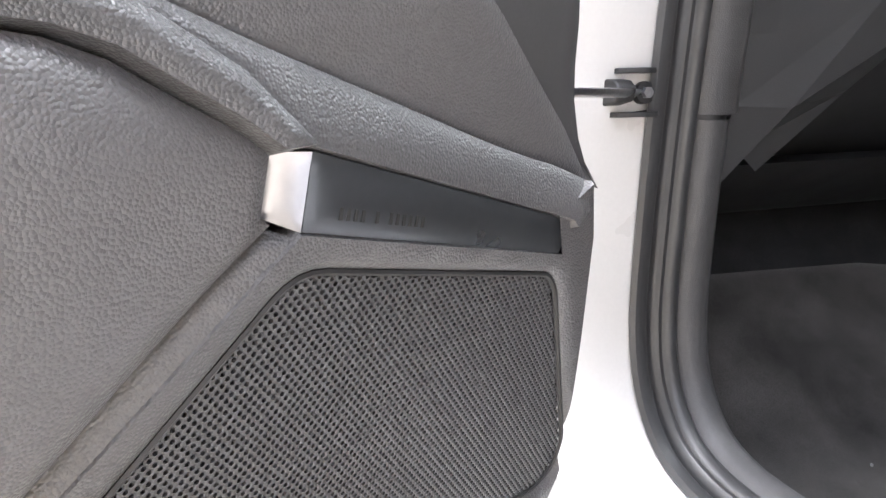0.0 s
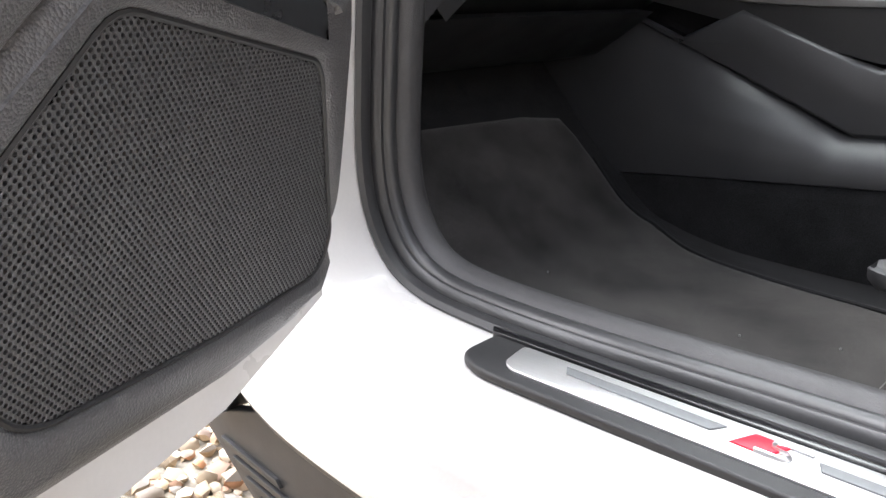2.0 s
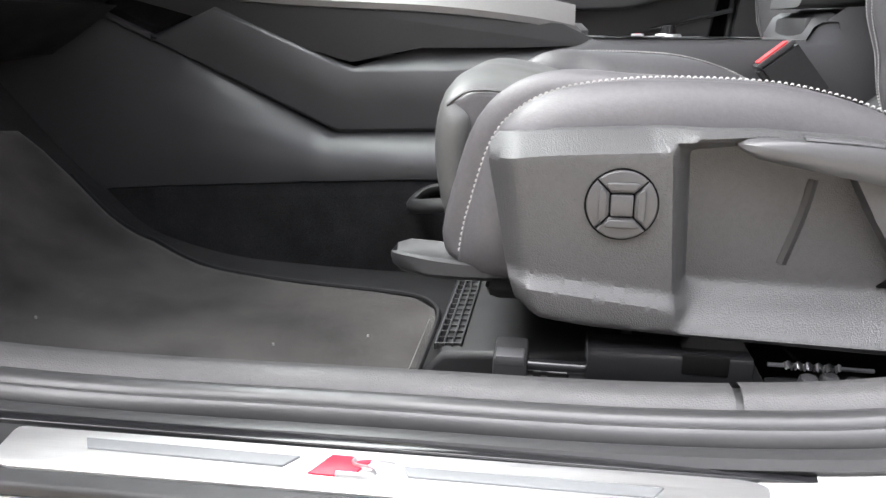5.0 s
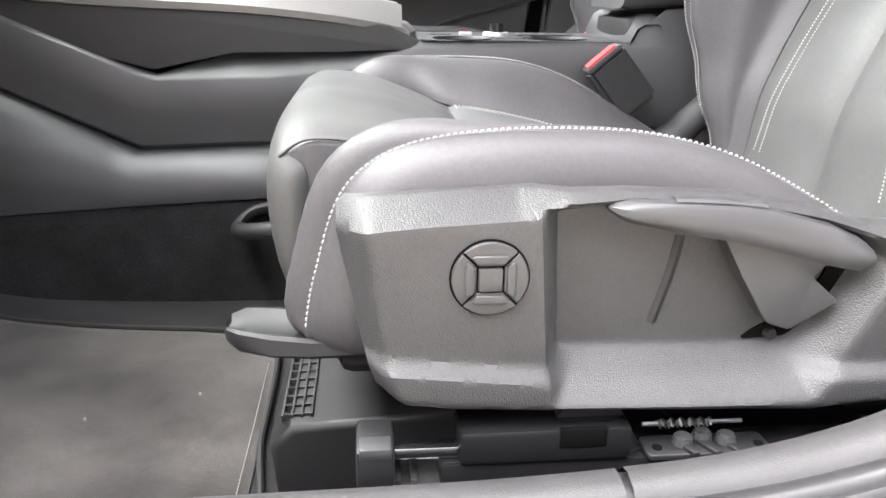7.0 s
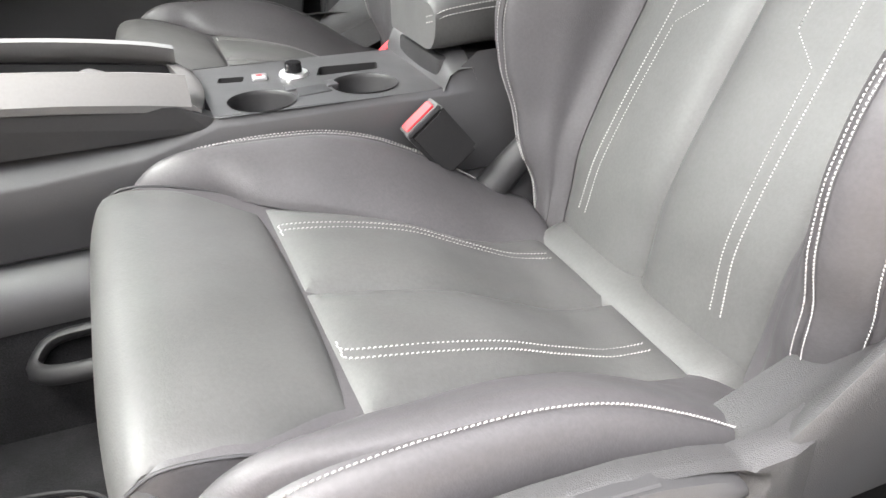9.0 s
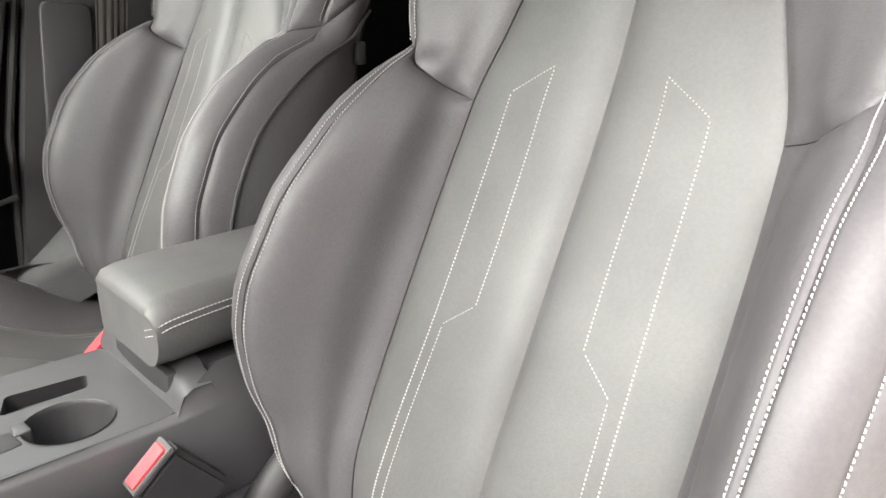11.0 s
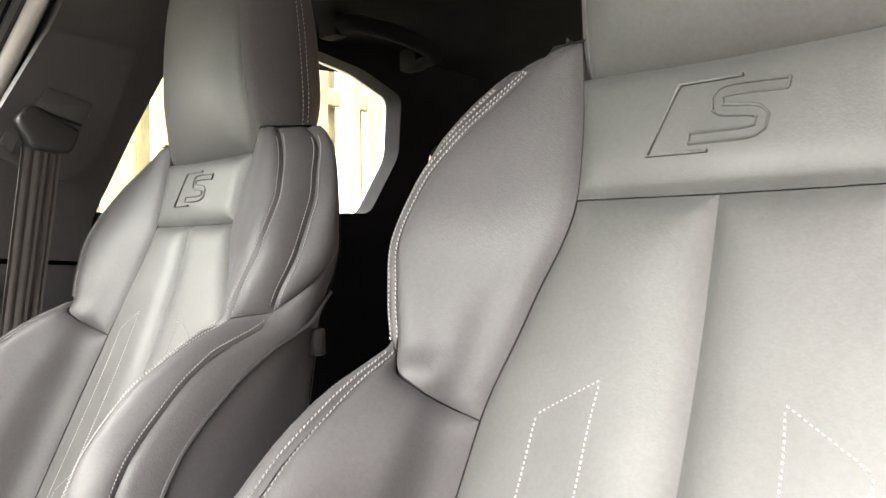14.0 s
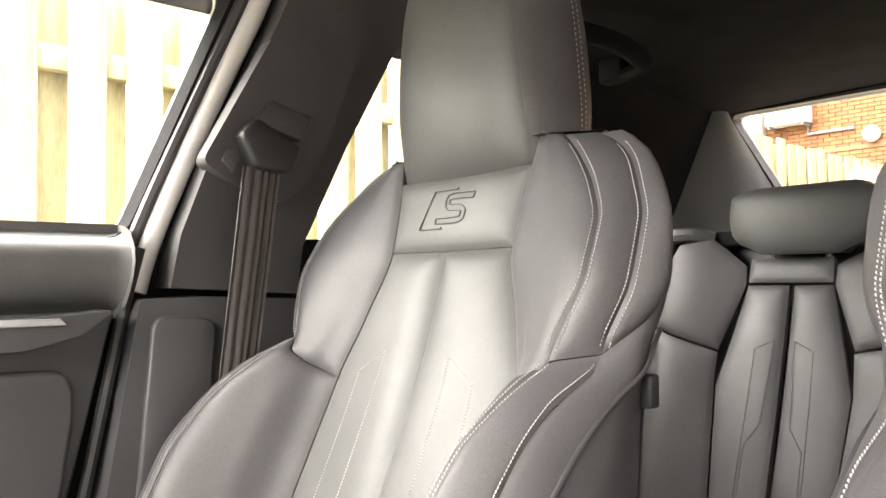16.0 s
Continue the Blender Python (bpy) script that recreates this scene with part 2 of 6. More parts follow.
def panel(name, outline, S, step, mat, parent, flip=1, puff=0.004, puff_r=0.03, seam=0.005, seam_r=0.006, skirt=0.012, label="", shape=None, skirt_way=None, creases=()):
    """A padded panel on the surface S, sunk along its seams."""
    from mathutils import geometry
    rim = dense(outline, step)
    lo = (min(p[0] for p in outline), min(p[1] for p in outline))
    hi = (max(p[0] for p in outline), max(p[1] for p in outline))
    g = []
    rows = int((hi[1] - lo[1]) / step[1])
    for j in range(1, rows + 1):
        for i in range(int((hi[0] - lo[0]) / step[0]) + 1):
            g.append((lo[0] + (i + 0.5 * (j % 2)) * step[0], lo[1] + j * step[1]))
    g = np.array(g) if g else np.zeros((0, 2))
    # a second, finer ring beside the rim gives the seam its roundness
    r = np.array(rim)
    prev, nxt = np.roll(r, 1, 0), np.roll(r, -1, 0)
    tan = (nxt - prev) / np.array(step)
    nrm = np.stack([-tan[:, 1], tan[:, 0]], 1)
    nrm /= np.maximum(np.linalg.norm(nrm, axis=1), 1e-9)[:, None]
    area = sum(a[0] * b[1] - b[0] * a[1] for a, b in zip(outline, outline[1:] + outline[:1]))
    nrm *= np.sign(area)
    rings = [r + nrm * np.array(step) * k for k in (0.22, 0.5, 0.85)]
    extra = np.concatenate(rings)
    if len(g):
        keep = inside(g, outline)
        g = g[keep]
        if len(g):
            sc = np.array(step)
            d = np.min(np.linalg.norm((g[:, None, :] - r[None, :, :]) / sc, axis=2), axis=1)
            g = g[d > 1.15]
    # loops that carry creases get points of their own
    loops = np.concatenate([np.array(dense(list(c), step)) for c in creases]) if creases else np.zeros((0, 2))
    if len(loops):
        loops = loops[inside(loops, outline)]
        if len(g):
            d = np.min(np.linalg.norm((g[:, None, :] - loops[None, :, :]) / np.array(step), axis=2), axis=1)
            g = g[d > 0.75]
        g = np.concatenate([g, loops])
    ok = inside(extra, outline)
    if ok.any():
        ex = extra[ok]
        d = np.min(np.linalg.norm((ex[:, None, :] - r[None, :, :]) / np.array(step), axis=2), axis=1)
        ex = ex[d > 0.18]
    else:
        ex = extra[:0]
    pts = [Vector((p[0] / step[0], p[1] / step[1])) for p in (*rim, *ex, *g)]
    n = len(rim)
    res = geometry.delaunay_2d_cdt(pts, [(i, (i + 1) % n) for i in range(n)], [], 1, 1e-5)
    v2 = np.array([(v.x * step[0], v.y * step[1]) for v in res[0]])
    faces = [tuple(q) for q in res[2]]
    s, t = v2[:, 0], v2[:, 1]
    base = S(s, t)
    nn = normals_of(S, s, t, step[0] * 0.15, step[1] * 0.15, flip)
    line = S(np.array(rim)[:, 0], np.array(rim)[:, 1])
    d = seg_distance(base, line)
    h = puff * (1 - np.exp(-d / puff_r)) - seam * np.exp(-(d / seam_r) ** 1.3)
    if shape is not None:
        h = h + shape(base, s, t)
    p = base + nn * h[:, None]
    # orientation
    def turned(q):
        a, b, c = p[q[0]], p[q[1]], p[q[2]]
        return np.dot(np.cross(b - a, c - a), nn[q[0]]) > 0
    faces = [q if turned(q) else q[::-1] for q in faces]
    verts = [tuple(x) for x in p]
    if skirt:
        count = {}
        for q in faces:
            for a, b in zip(q, q[1:] + q[:1]):
                count[(a, b)] = 1
        edge = [(a, b) for (a, b) in count if (b, a) not in count]
        idx = {}
        for a, b in edge:
            for k in (a, b):
                if k not in idx:
                    idx[k] = len(verts)
                    verts.append(tuple(p[k] - (nn[k] if skirt_way is None else np.array(skirt_way)) * skirt))
        faces += [(b, a, idx[a], idx[b]) for a, b in edge]
    return mesh_object(name, verts, faces, mat, parent, label)


def tube(name, points, radius, mat, parent=None, sides=8, label="", closed=False, flat=1.0, caps=True):
    """A round cord through points; radius may be a list."""
    pts = [Vector(p) for p in points]
    n = len(pts)
    rad = radius if isinstance(radius, (list, tuple)) else [radius] * n
    verts, faces = [], []
    up = None
    for i, p in enumerate(pts):
        t = (pts[(i + 1) % n if closed else min(i + 1, n - 1)] - pts[i - 1 if closed or i else 0]).normalized()
        if up is None:
            up = t.orthogonal().normalized()
        up = (up - t * up.dot(t)).normalized()
        sd = t.cross(up)
        for k in range(sides):
            a = 2 * math.pi * k / sides
            verts.append(p + (up * math.cos(a) + sd * math.sin(a) * flat) * rad[i])
    for i in range(n if closed else n - 1):
        for k in range(sides):
            a, b = i * sides + k, i * sides + (k + 1) % sides
            c, d = ((i + 1) % n) * sides + (k + 1) % sides, ((i + 1) % n) * sides + k
            faces.append((a, b, c, d))
    if caps and not closed:
        faces += [tuple(range(sides))[::-1], tuple((n - 1) * sides + k for k in range(sides))]
    return mesh_object(name, verts, faces, mat, parent, label)


def smooth_line(points, n):
    """n points evenly along a Catmull-Rom curve through points."""
    P = np.array(points, float)
    s = np.linspace(0, len(P) - 1, max(n * 4, 40))
    q = across([np.repeat(p[None], len(s), 0) for p in P], s)
    d = np.concatenate([[0], np.cumsum(np.linalg.norm(np.diff(q, axis=0), axis=1))])
    u = np.linspace(0, d[-1], n)
    return np.stack([np.interp(u, d, q[:, k]) for k in range(q.shape[1])], 1)


def stitches(name, S, line, mat, parent, flip=1, pitch=0.0052, length=0.0036, width=0.0011, lift=0.0005, skew=0.0, h=None, offset=0.0, straight=False, label=""):
    """A row of thread stitches along a line on the surface S; offset shifts it sideways."""
    L = np.array(line, float)
    if straight:
        s = np.linspace(0, len(L) - 1, 400)
        q = np.stack([np.interp(s, np.arange(len(L)), L[:, k]) for k in (0, 1)], 1)
    else:
        q = smooth_line(line, 400)
    p = S(q[:, 0], q[:, 1])
    e = 1e-3
    n = normals_of(S, q[:, 0], q[:, 1], np.maximum(e, 0.02 * np.abs(np.ptp(L[:, 0])) + e), 0.003, flip)
    p = p + n * (lift + (h if h is not None else 0.0))
    tan = np.gradient(p, axis=0)
    tan /= np.maximum(np.linalg.norm(tan, axis=1), 1e-9)[:, None]
    side = np.cross(n, tan)
    p = p + side * offset
    d = np.concatenate([[0], np.cumsum(np.linalg.norm(np.diff(p, axis=0), axis=1))])
    verts, faces = [], []
    for k in range(int(d[-1] / pitch)):
        u = (k + 0.5) * pitch
        c, tt, nn, ss = (np.array([np.interp(u, d, a[:, j]) for j in range(3)]) for a in (p, tan, n, side))
        tt = tt + ss * skew
        b = len(verts)
        for f, ww, hh in ((-0.5, 0.45, -0.6), (-0.28, 1, 0.55), (0.28, 1, 0.55), (0.5, 0.45, -0.6)):
            for sg in (-1, 0, 1):
                verts.append(c + tt * length * f + ss * width * 0.5 * ww * sg + nn * width * (hh if sg == 0 else min(hh, 0) - 0.15))
        for r in range(3):
            for j in range(2):
                faces.append((b + r * 3 + j, b + r * 3 + j + 1, b + r * 3 + 4 + j, b + r * 3 + 3 + j))
    return mesh_object(name, verts, faces, mat, parent, label)


def offset_loop(loop, d):
    """The closed outline moved inward by d."""
    L = np.array(loop, float)
    t = np.roll(L, -1, 0) - np.roll(L, 1, 0)
    n = np.stack([-t[:, 1], t[:, 0]], 1) / np.maximum(np.linalg.norm(t, axis=1), 1e-9)[:, None]
    area = sum(a[0] * b[1] - b[0] * a[1] for a, b in zip(loop, loop[1:] + loop[:1]))
    return [tuple(p) for p in L + n * np.sign(area) * d]


def block(name, lo, hi, mat, parent=None, bevel=0.003, label="", segments=2, kind=""):
    bm = bmesh.new()
    bmesh.ops.create_cube(bm, size=1)
    for v in bm.verts:
        v.co = Vector([(lo[i] + hi[i]) / 2 + v.co[i] * (hi[i] - lo[i]) for i in range(3)])
    if bevel:
        bmesh.ops.bevel(bm, geom=bm.edges[:], offset=bevel, segments=segments, affect="EDGES", profile=0.5)
    return part(name, bm, mat, parent, label, kind=kind)


def prism(name, outline, lo, hi, mat, parent=None, axis="y", bevel=0.002, label="", m=None, kind=""):
    """A plate: an outline in the plane across the axis, from lo to hi along it."""
    bm = bmesh.new()
    def at(p, d):
        return {"y": (p[0], d, p[1]), "x": (d, p[0], p[1]), "z": (p[0], p[1], d)}[axis]
    vs = [bm.verts.new(at(p, lo)) for p in outline]
    f = bm.faces.new(vs)
    r = bmesh.ops.extrude_face_region(bm, geom=[f])
    for v in r["geom"]:
        if isinstance(v, bmesh.types.BMVert):
            v.co = Vector(at(outline[0], hi)) * 0 + Vector([hi if "xyz"[i] == axis else v.co[i] for i in range(3)])
    if bevel:
        k = "xyz".index(axis)
        rim = [e for e in bm.edges if abs(e.verts[0].co[k] - e.verts[1].co[k]) < 1e-7]
        bmesh.ops.bevel(bm, geom=rim, offset=bevel, segments=3, affect="EDGES", profile=0.5, clamp_overlap=True)
    if m is not None:
        bm.transform(m)
    return part(name, bm, mat, parent, label, kind=kind)


def rounded(outline, r, n=5):
    """The outline with its corners rounded by r (a number or one for each corner)."""
    out = []
    k = len(outline)
    for i, p in enumerate(outline):
        a, b, c = Vector(outline[i - 1]), Vector(p), Vector(outline[(i + 1) % k])
        rr = r[i] if isinstance(r, (list, tuple)) else r
        u, v = (a - b), (c - b)
        q = min(rr, u.length * 0.45, v.length * 0.45)
        if q < 1e-6:
            out.append(tuple(b))
            continue
        p0, p1 = b + u.normalized() * q, b + v.normalized() * q
        for j in range(n + 1):
            t = j / n
            out.append(tuple(p0 * (1 - t) ** 2 + b * 2 * t * (1 - t) + p1 * t * t))
    return out


def sweep(name, path, section, mat, parent=None, label="", closed_section=False, frames=None):
    """A section (r, y) carried along a path in the plane of x and z; r points to the path's left."""
    P = np.array(path, float)
    t = np.gradient(P, axis=0)
    t /= np.linalg.norm(t, axis=1)[:, None]
    nr = np.stack([-t[:, 1], t[:, 0]], 1)
    verts, faces = [], []
    k = len(section)
    for p, n in zip(P, nr):
        for r, y in section:
            verts.append((p[0] + n[0] * r, y, p[1] + n[1] * r))
    for i in range(len(P) - 1):
        for j in range(k if closed_section else k - 1):
            a, b = i * k + j, i * k + (j + 1) % k
            faces.append((a, b, b + k, a + k))
    return mesh_object(name, verts, faces, mat, parent, label)


# ---- ground ----
prism("ground", [(-60, -60), (60, -60), (60, 60), (-60, 60)], -.1, 0, EARTH, None, "z", 0)
tagged(bpy.data.objects["ground"], "trodden pale gravel yard", "ground", kind="structure")


def gravel():
    rng = np.random.RandomState(4)
    ico = bmesh.new()
    bmesh.ops.create_icosphere(ico, subdivisions=1, radius=1)
    base = np.array([v.co for v in ico.verts])
    tri = [tuple(v.index for v in f.verts) for f in ico.faces]
    ico.free()
    verts, faces = [], []
    for k in range(9000):
        x, y = rng.uniform(-2.3, -.35), rng.uniform(-1.5, .75)
        r = rng.uniform(.007, .021)
        sc = np.array([1, rng.uniform(.6, 1), rng.uniform(.4, .7)]) * r
        a = rng.uniform(0, 6.3)
        p = base * (1 + rng.uniform(-.22, .22, (len(base), 1))) * sc
        p = np.stack([p[:, 0] * math.cos(a) - p[:, 1] * math.sin(a) + x, p[:, 0] * math.sin(a) + p[:, 1] * math.cos(a) + y, p[:, 2] + sc[2] * rng.uniform(.2, 1.3)], 1)
        n = len(verts)
        verts += list(p)
        faces += [tuple(n + i for i in t) for t in tri]
    ob = mesh_object("gravel", verts, faces, STONE_MIX, None, "mixed tan, grey and rust gravel below the open door", kind="stuff")
    tagged(ob, category="gravel")


def stone_mix():
    m = STONE.copy()
    m.name = "gravel_mix"
    nt = m.node_tree
    geo, ramp = nt.nodes.new("ShaderNodeNewGeometry"), nt.nodes.new("ShaderNodeValToRGB")
    e = ramp.color_ramp.elements
    e[0].color, e[0].position = (.12, .10, .08, 1), 0
    e[1].color, e[1].position = (.62, .55, .44, 1), 1
    for pos, c in ((.2, (.34, .25, .15, 1)), (.45, (.42, .33, .22, 1)), (.62, (.25, .23, .21, 1)), (.78, (.50, .25, .12, 1)), (.86, (.56, .48, .36, 1))):
        k = e.new(pos)
        k.color = c
    nt.links.new(geo.outputs["Random Per Island"], ramp.inputs[0])
    nt.links.new(ramp.outputs[0], nt.nodes["Principled BSDF"].inputs["Base Color"])
    return m


STONE_MIX = stone_mix()
gravel()

# ---- car body round the open front doorway ----
body = thing("car", "white car with an open front door, on gravel", "car", (.3, .76, 0))
DOORWAY = smooth_line([(-.300, 1.15), (-.345, .95), (-.372, .82), (-.392, .70), (-.405, .60), (-.411, .52), (-.401, .463), (-.372, .421), (-.33, .401), (-.27, .394), (-.16, .392), (0, .395), (.15, .398), (.27, .408), (.36, .430),
                       (.45, .468), (.53, .530), (.60, .63), (.65, .78), (.69, .95), (.73, 1.15)], 150)
sweep("sill_panel", DOORWAY, [(.003, .012), (.004, .0), (.0045, -.030), (.004, -.066), (.0025, -.0735), (-.001, -.079), (-.008, -.085), (-.016, -.090), (-.021, -.0945), (-.0235, -.101), (-.026, -.112), (-.029, -.1195), (-.034, -.1245), (-.041, -.1285), (-.0445, -.133), (-.047, -.141), (-.051, -.150), (-.058, -.1555), (-.064, -.1555), (-.068, -.150), (-.069, -.12)], PAINT, body, "glossy white painted sill and hinge pillar")
sweep("underside", DOORWAY, [(-.064, -.155), (-.075, -.150), (-.12, -.10), (-.20, .10)], DARK, body)
LIGHT_TRIM = material("light_grey_trim", (0.19, 0.187, 0.18), 0.7, grain=0.06, bump=0.3, bump_size=900)
seal = sweep("door_seal", DOORWAY, [(.001, .000), (.008, -.004), (.0125, -.001), (.0138, .006), (.0120, .0098), (.0085, .0112), (.0088, .0128), (.0145, .0140), (.0178, .0180), (.0172, .0215), (.0200, .0232), (.0222, .028), (.0215, .033), (.018, .036), (.010, .037), (-.004, .034), (-.006, .012)], RUBBER, body, "black rubber door seal", closed_section=True)


def doorway_trim():
    k = int(np.argmin(np.abs(DOORWAY[:, 1] - .695) + 10 * (DOORWAY[:, 0] > 0)))
    m = int(np.argmin(np.abs(DOORWAY[:, 0] - .192)))
    a = [(.016, .0355), (.0235, .041), (.026, .050), (.0248, .059), (.017, .068), (.002, .073), (-.04, .077), (-.10, .082)]
    up = [(.016, .0355), (.0215, .041), (.024, .052), (.0235, .066), (.017, .075), (.002, .080), (-.04, .086)]
    gap = lambda i, f: DOORWAY[i] * (1 - f) + DOORWAY[i + 1] * f
    sweep("pillar_trim", np.vstack([DOORWAY[:k + 1], gap(k, .3)]), up, PILLAR, body, "grained black pillar trim")
    lower = sweep("kick_trim", np.vstack([gap(k, .55), DOORWAY[k + 1:m + 1], gap(m, .35)]), a, PILLAR, body, "grained dark sill trim")
    rear = np.vstack([gap(m, .6), DOORWAY[m + 1:]])
    tn = np.gradient(rear, axis=0)
    tn /= np.linalg.norm(tn, axis=1)[:, None]
    verts, n = [], 7
    for p, t in zip(rear, tn):
        yi = float(np.interp(p[0], (.19, .26, .34, .43, .60), (.070, .070, .072, .078, .09)))
        for r, y in ((.0175, .0355), (.025, .041), (.0275, .050), (.026, yi - .012), (.0180, yi - .004), (.002, yi), (-.09, yi + .005)):
            verts.append((p[0] - t[1] * r, y, p[1] + t[0] * r))
    mesh_object("rear_sill_trim", verts, [(i * n + q, i * n + q + 1, (i + 1) * n + q + 1, (i + 1) * n + q) for i in range(len(rear) - 1) for q in range(n - 1)], PILLAR, body, "grained dark rear sill trim")
    for i in (k, m):
        d = (DOORWAY[i + 1] - DOORWAY[i]) / 2
        sweep("trim_joint", [DOORWAY[i] - d * .2, DOORWAY[i] + d * 2.2], [(r - .003, y) for r, y in a], DARK, body)
    return lower


doorway_trim()

# outer skin of the front wing and its wheel
prism("front_wing", rounded([(-.50, .30), (-.46, .33), (-.455, .60), (-.43, .95), (-.80, .98), (-1.6, .93), (-1.62, .60), (-1.32, .62), (-1.20, .70), (-.95, .74), (-.72, .68), (-.60, .55), (-.565, .36)], .02), -.150, -.135, PAINT, body, bevel=.003, label="white front wing")
prism("wheel_liner", rounded([(-.50, .26), (-.46, .40), (-.46, .78), (-1.4, .78), (-1.4, .60), (-1.2, .68), (-.95, .72), (-.72, .66), (-.60, .53), (-.56, .30)], .02), -.132, .12, DARK, body, bevel=.002)
prism("sill_skirt", [(-.560, .238), (-.49, .275), (-.36, .318), (.8, .33), (.8, .10), (-.36, .10), (-.44, .165)], -.112, -.098, DARK, body, bevel=.003, label="black ribbed skirt below the sill")
for k in range(7):
    xx, zz = -.515 + .022 * k, .236 - .014 * k
    prism("skirt_rib", rounded([(xx, zz), (xx + .105, zz - .004), (xx + .112, zz - .011), (xx + .012, zz - .008)], .002), -.116, -.110, DARK, body, bevel=.002)


# ---- sill plate ----
def sill_plate():
    p = thing("sill_plate", "black sill cover with a brushed aluminium insert and red emblem", "sill plate", (0, -.03, .398))
    zt = .4045
    prism("cover", rounded([(-.224, -.012), (-.200, -.0105), (.255, -.002), (.262, -.010), (.262, -.050), (.225, -.062), (-.195, -.067), (-.222, -.054)], .012), .396, zt, DARK, p, "z", .003)
    prism("rear_lip", rounded([(-.232, -.006), (.262, .0), (.262, -.008), (-.225, -.015)], .003), .396, zt + .003, GLOSS, p, "z", .0015)
    ins = prism("aluminium_insert", rounded([(-.190, -.0180), (.196, -.0085), (.208, -.012), (.203, -.034), (.190, -.046), (-.172, -.0545), (-.184, -.047)], .006, 4), zt - .001, zt + .0018, ALUMINIUM, p, "z", .0008, "brushed aluminium insert")
    for xa, xb in ((-.138, -.026), (.030, .150)):
        prism("inlay_bar", [(xa - .006, -.0255), (xb, -.0245), (xb - .006, -.0345), (xa, -.0345)] if xa < 0 else [(xa - .002, -.0255), (xb + .006, -.0235), (xb, -.0325), (xa + .002, -.0340)], zt + .0012, zt + .0030, GREY_INLAY, ins, "z", .0005)
    prism("red_emblem", [(-.010, -.0205), (.012, -.0205), (.004, -.0385), (-.018, -.0385)], zt + .0012, zt + .0028, REDPAINT, ins, "z", .0004, "red slanted emblem")
    curl = smooth_line([(.0235, -.0218, 0), (.010, -.0216, 0), (.0035, -.0240, 0), (.0045, -.0282, 0), (.0125, -.0300, 0), (.0150, -.0335, 0), (.0110, -.0375, 0), (-.0035, -.0382, 0)], 40)
    tube("emblem_letter", [(x, y, zt + .0024) for x, y, z in curl], .0022, SILVER, ins, 8, "raised silver curl of the emblem", flat=.5)


GREY_INLAY = material("grey_inlay", (0.14, 0.145, 0.15), 0.45, metal=0.1, grain=0.04)
sill_plate()


# ---- floor, mat, bulkhead, tunnel ----
FLOOR = hermite((-.95, -.75, -.62, -.55, -.45, -.30, -.1, .9), (.74, .60, .468, .40, .327, .298, .292, .292))


def floor_sheet(name, mat, x0, x1, y0, y1, lift, outline=None, parent=None, label=""):
    S = lambda x, y: np.stack([np.asarray(x, float), np.asarray(y, float), FLOOR(x) + lift], 1)
    o = outline or [(x0, y0), (x1, y0), (x1, y1), (x0, y1)]
    return panel(name, o, S, (.02, .02), mat, parent, 1, puff=.002, puff_r=.01, seam=.003, seam_r=.004, skirt=.006, label=label)


fl = floor_sheet("floor", CARPET, -.95, .9, .06, 1.46, 0)
tagged(fl, "black carpeted car floor", "floor", kind="structure")
mt = thing("floor_mat", "grey velour mat with stitched edge on the carpet", "floor mat", (-.3, .3, .30))
mat_outline = [(-.640, .13), (-.20, .125), (-.024, .125), (-.024, .30), (-.025, .43), (-.034, .475), (-.06, .505), (-.12, .520), (-.24, .530), (-.36, .548), (-.44, .580), (-.50, .580), (-.56, .592), (-.595, .592), (-.622, .583), (-.632, .50)]
floor_sheet("velour_sheet", MAT, 0, 0, 0, 0, .008, mat_outline, mt)
SM = lambda x, y: np.stack([np.asarray(x, float), np.asarray(y, float), FLOOR(x) + .009], 1)
ed = smooth_line([(p[0] + .001, p[1]) for p in mat_outline[1:13]], 160)
tube("mat_binding", SM(ed[:, 0], ed[:, 1]), .0028, DARK, mt, 6)
stitches("stitching", SM, [(-.031, .14), (-.031, .30), (-.032, .43)], THREAD, mt, 1, pitch=.004, length=.0026, width=.0010, lift=.003)
for k, (x, y) in enumerate(((-.355, .203), (-.25, .17), (-.12, .20), (-.42, .30), (-.30, .26), (-.18, .33), (-.05, .16), (-.09, .37))):
    z = float(FLOOR(np.array([x]))[0])
    block("crumb", (x, y, z + .008), (x + .0025, y + .0018, z + .0125), WHITE_METAL, mt, .0006)

# dashboard and bulkhead
dash = thing("dashboard", "dark lower dashboard with glove box over the footwell", "dashboard", (-.6, .5, .6))


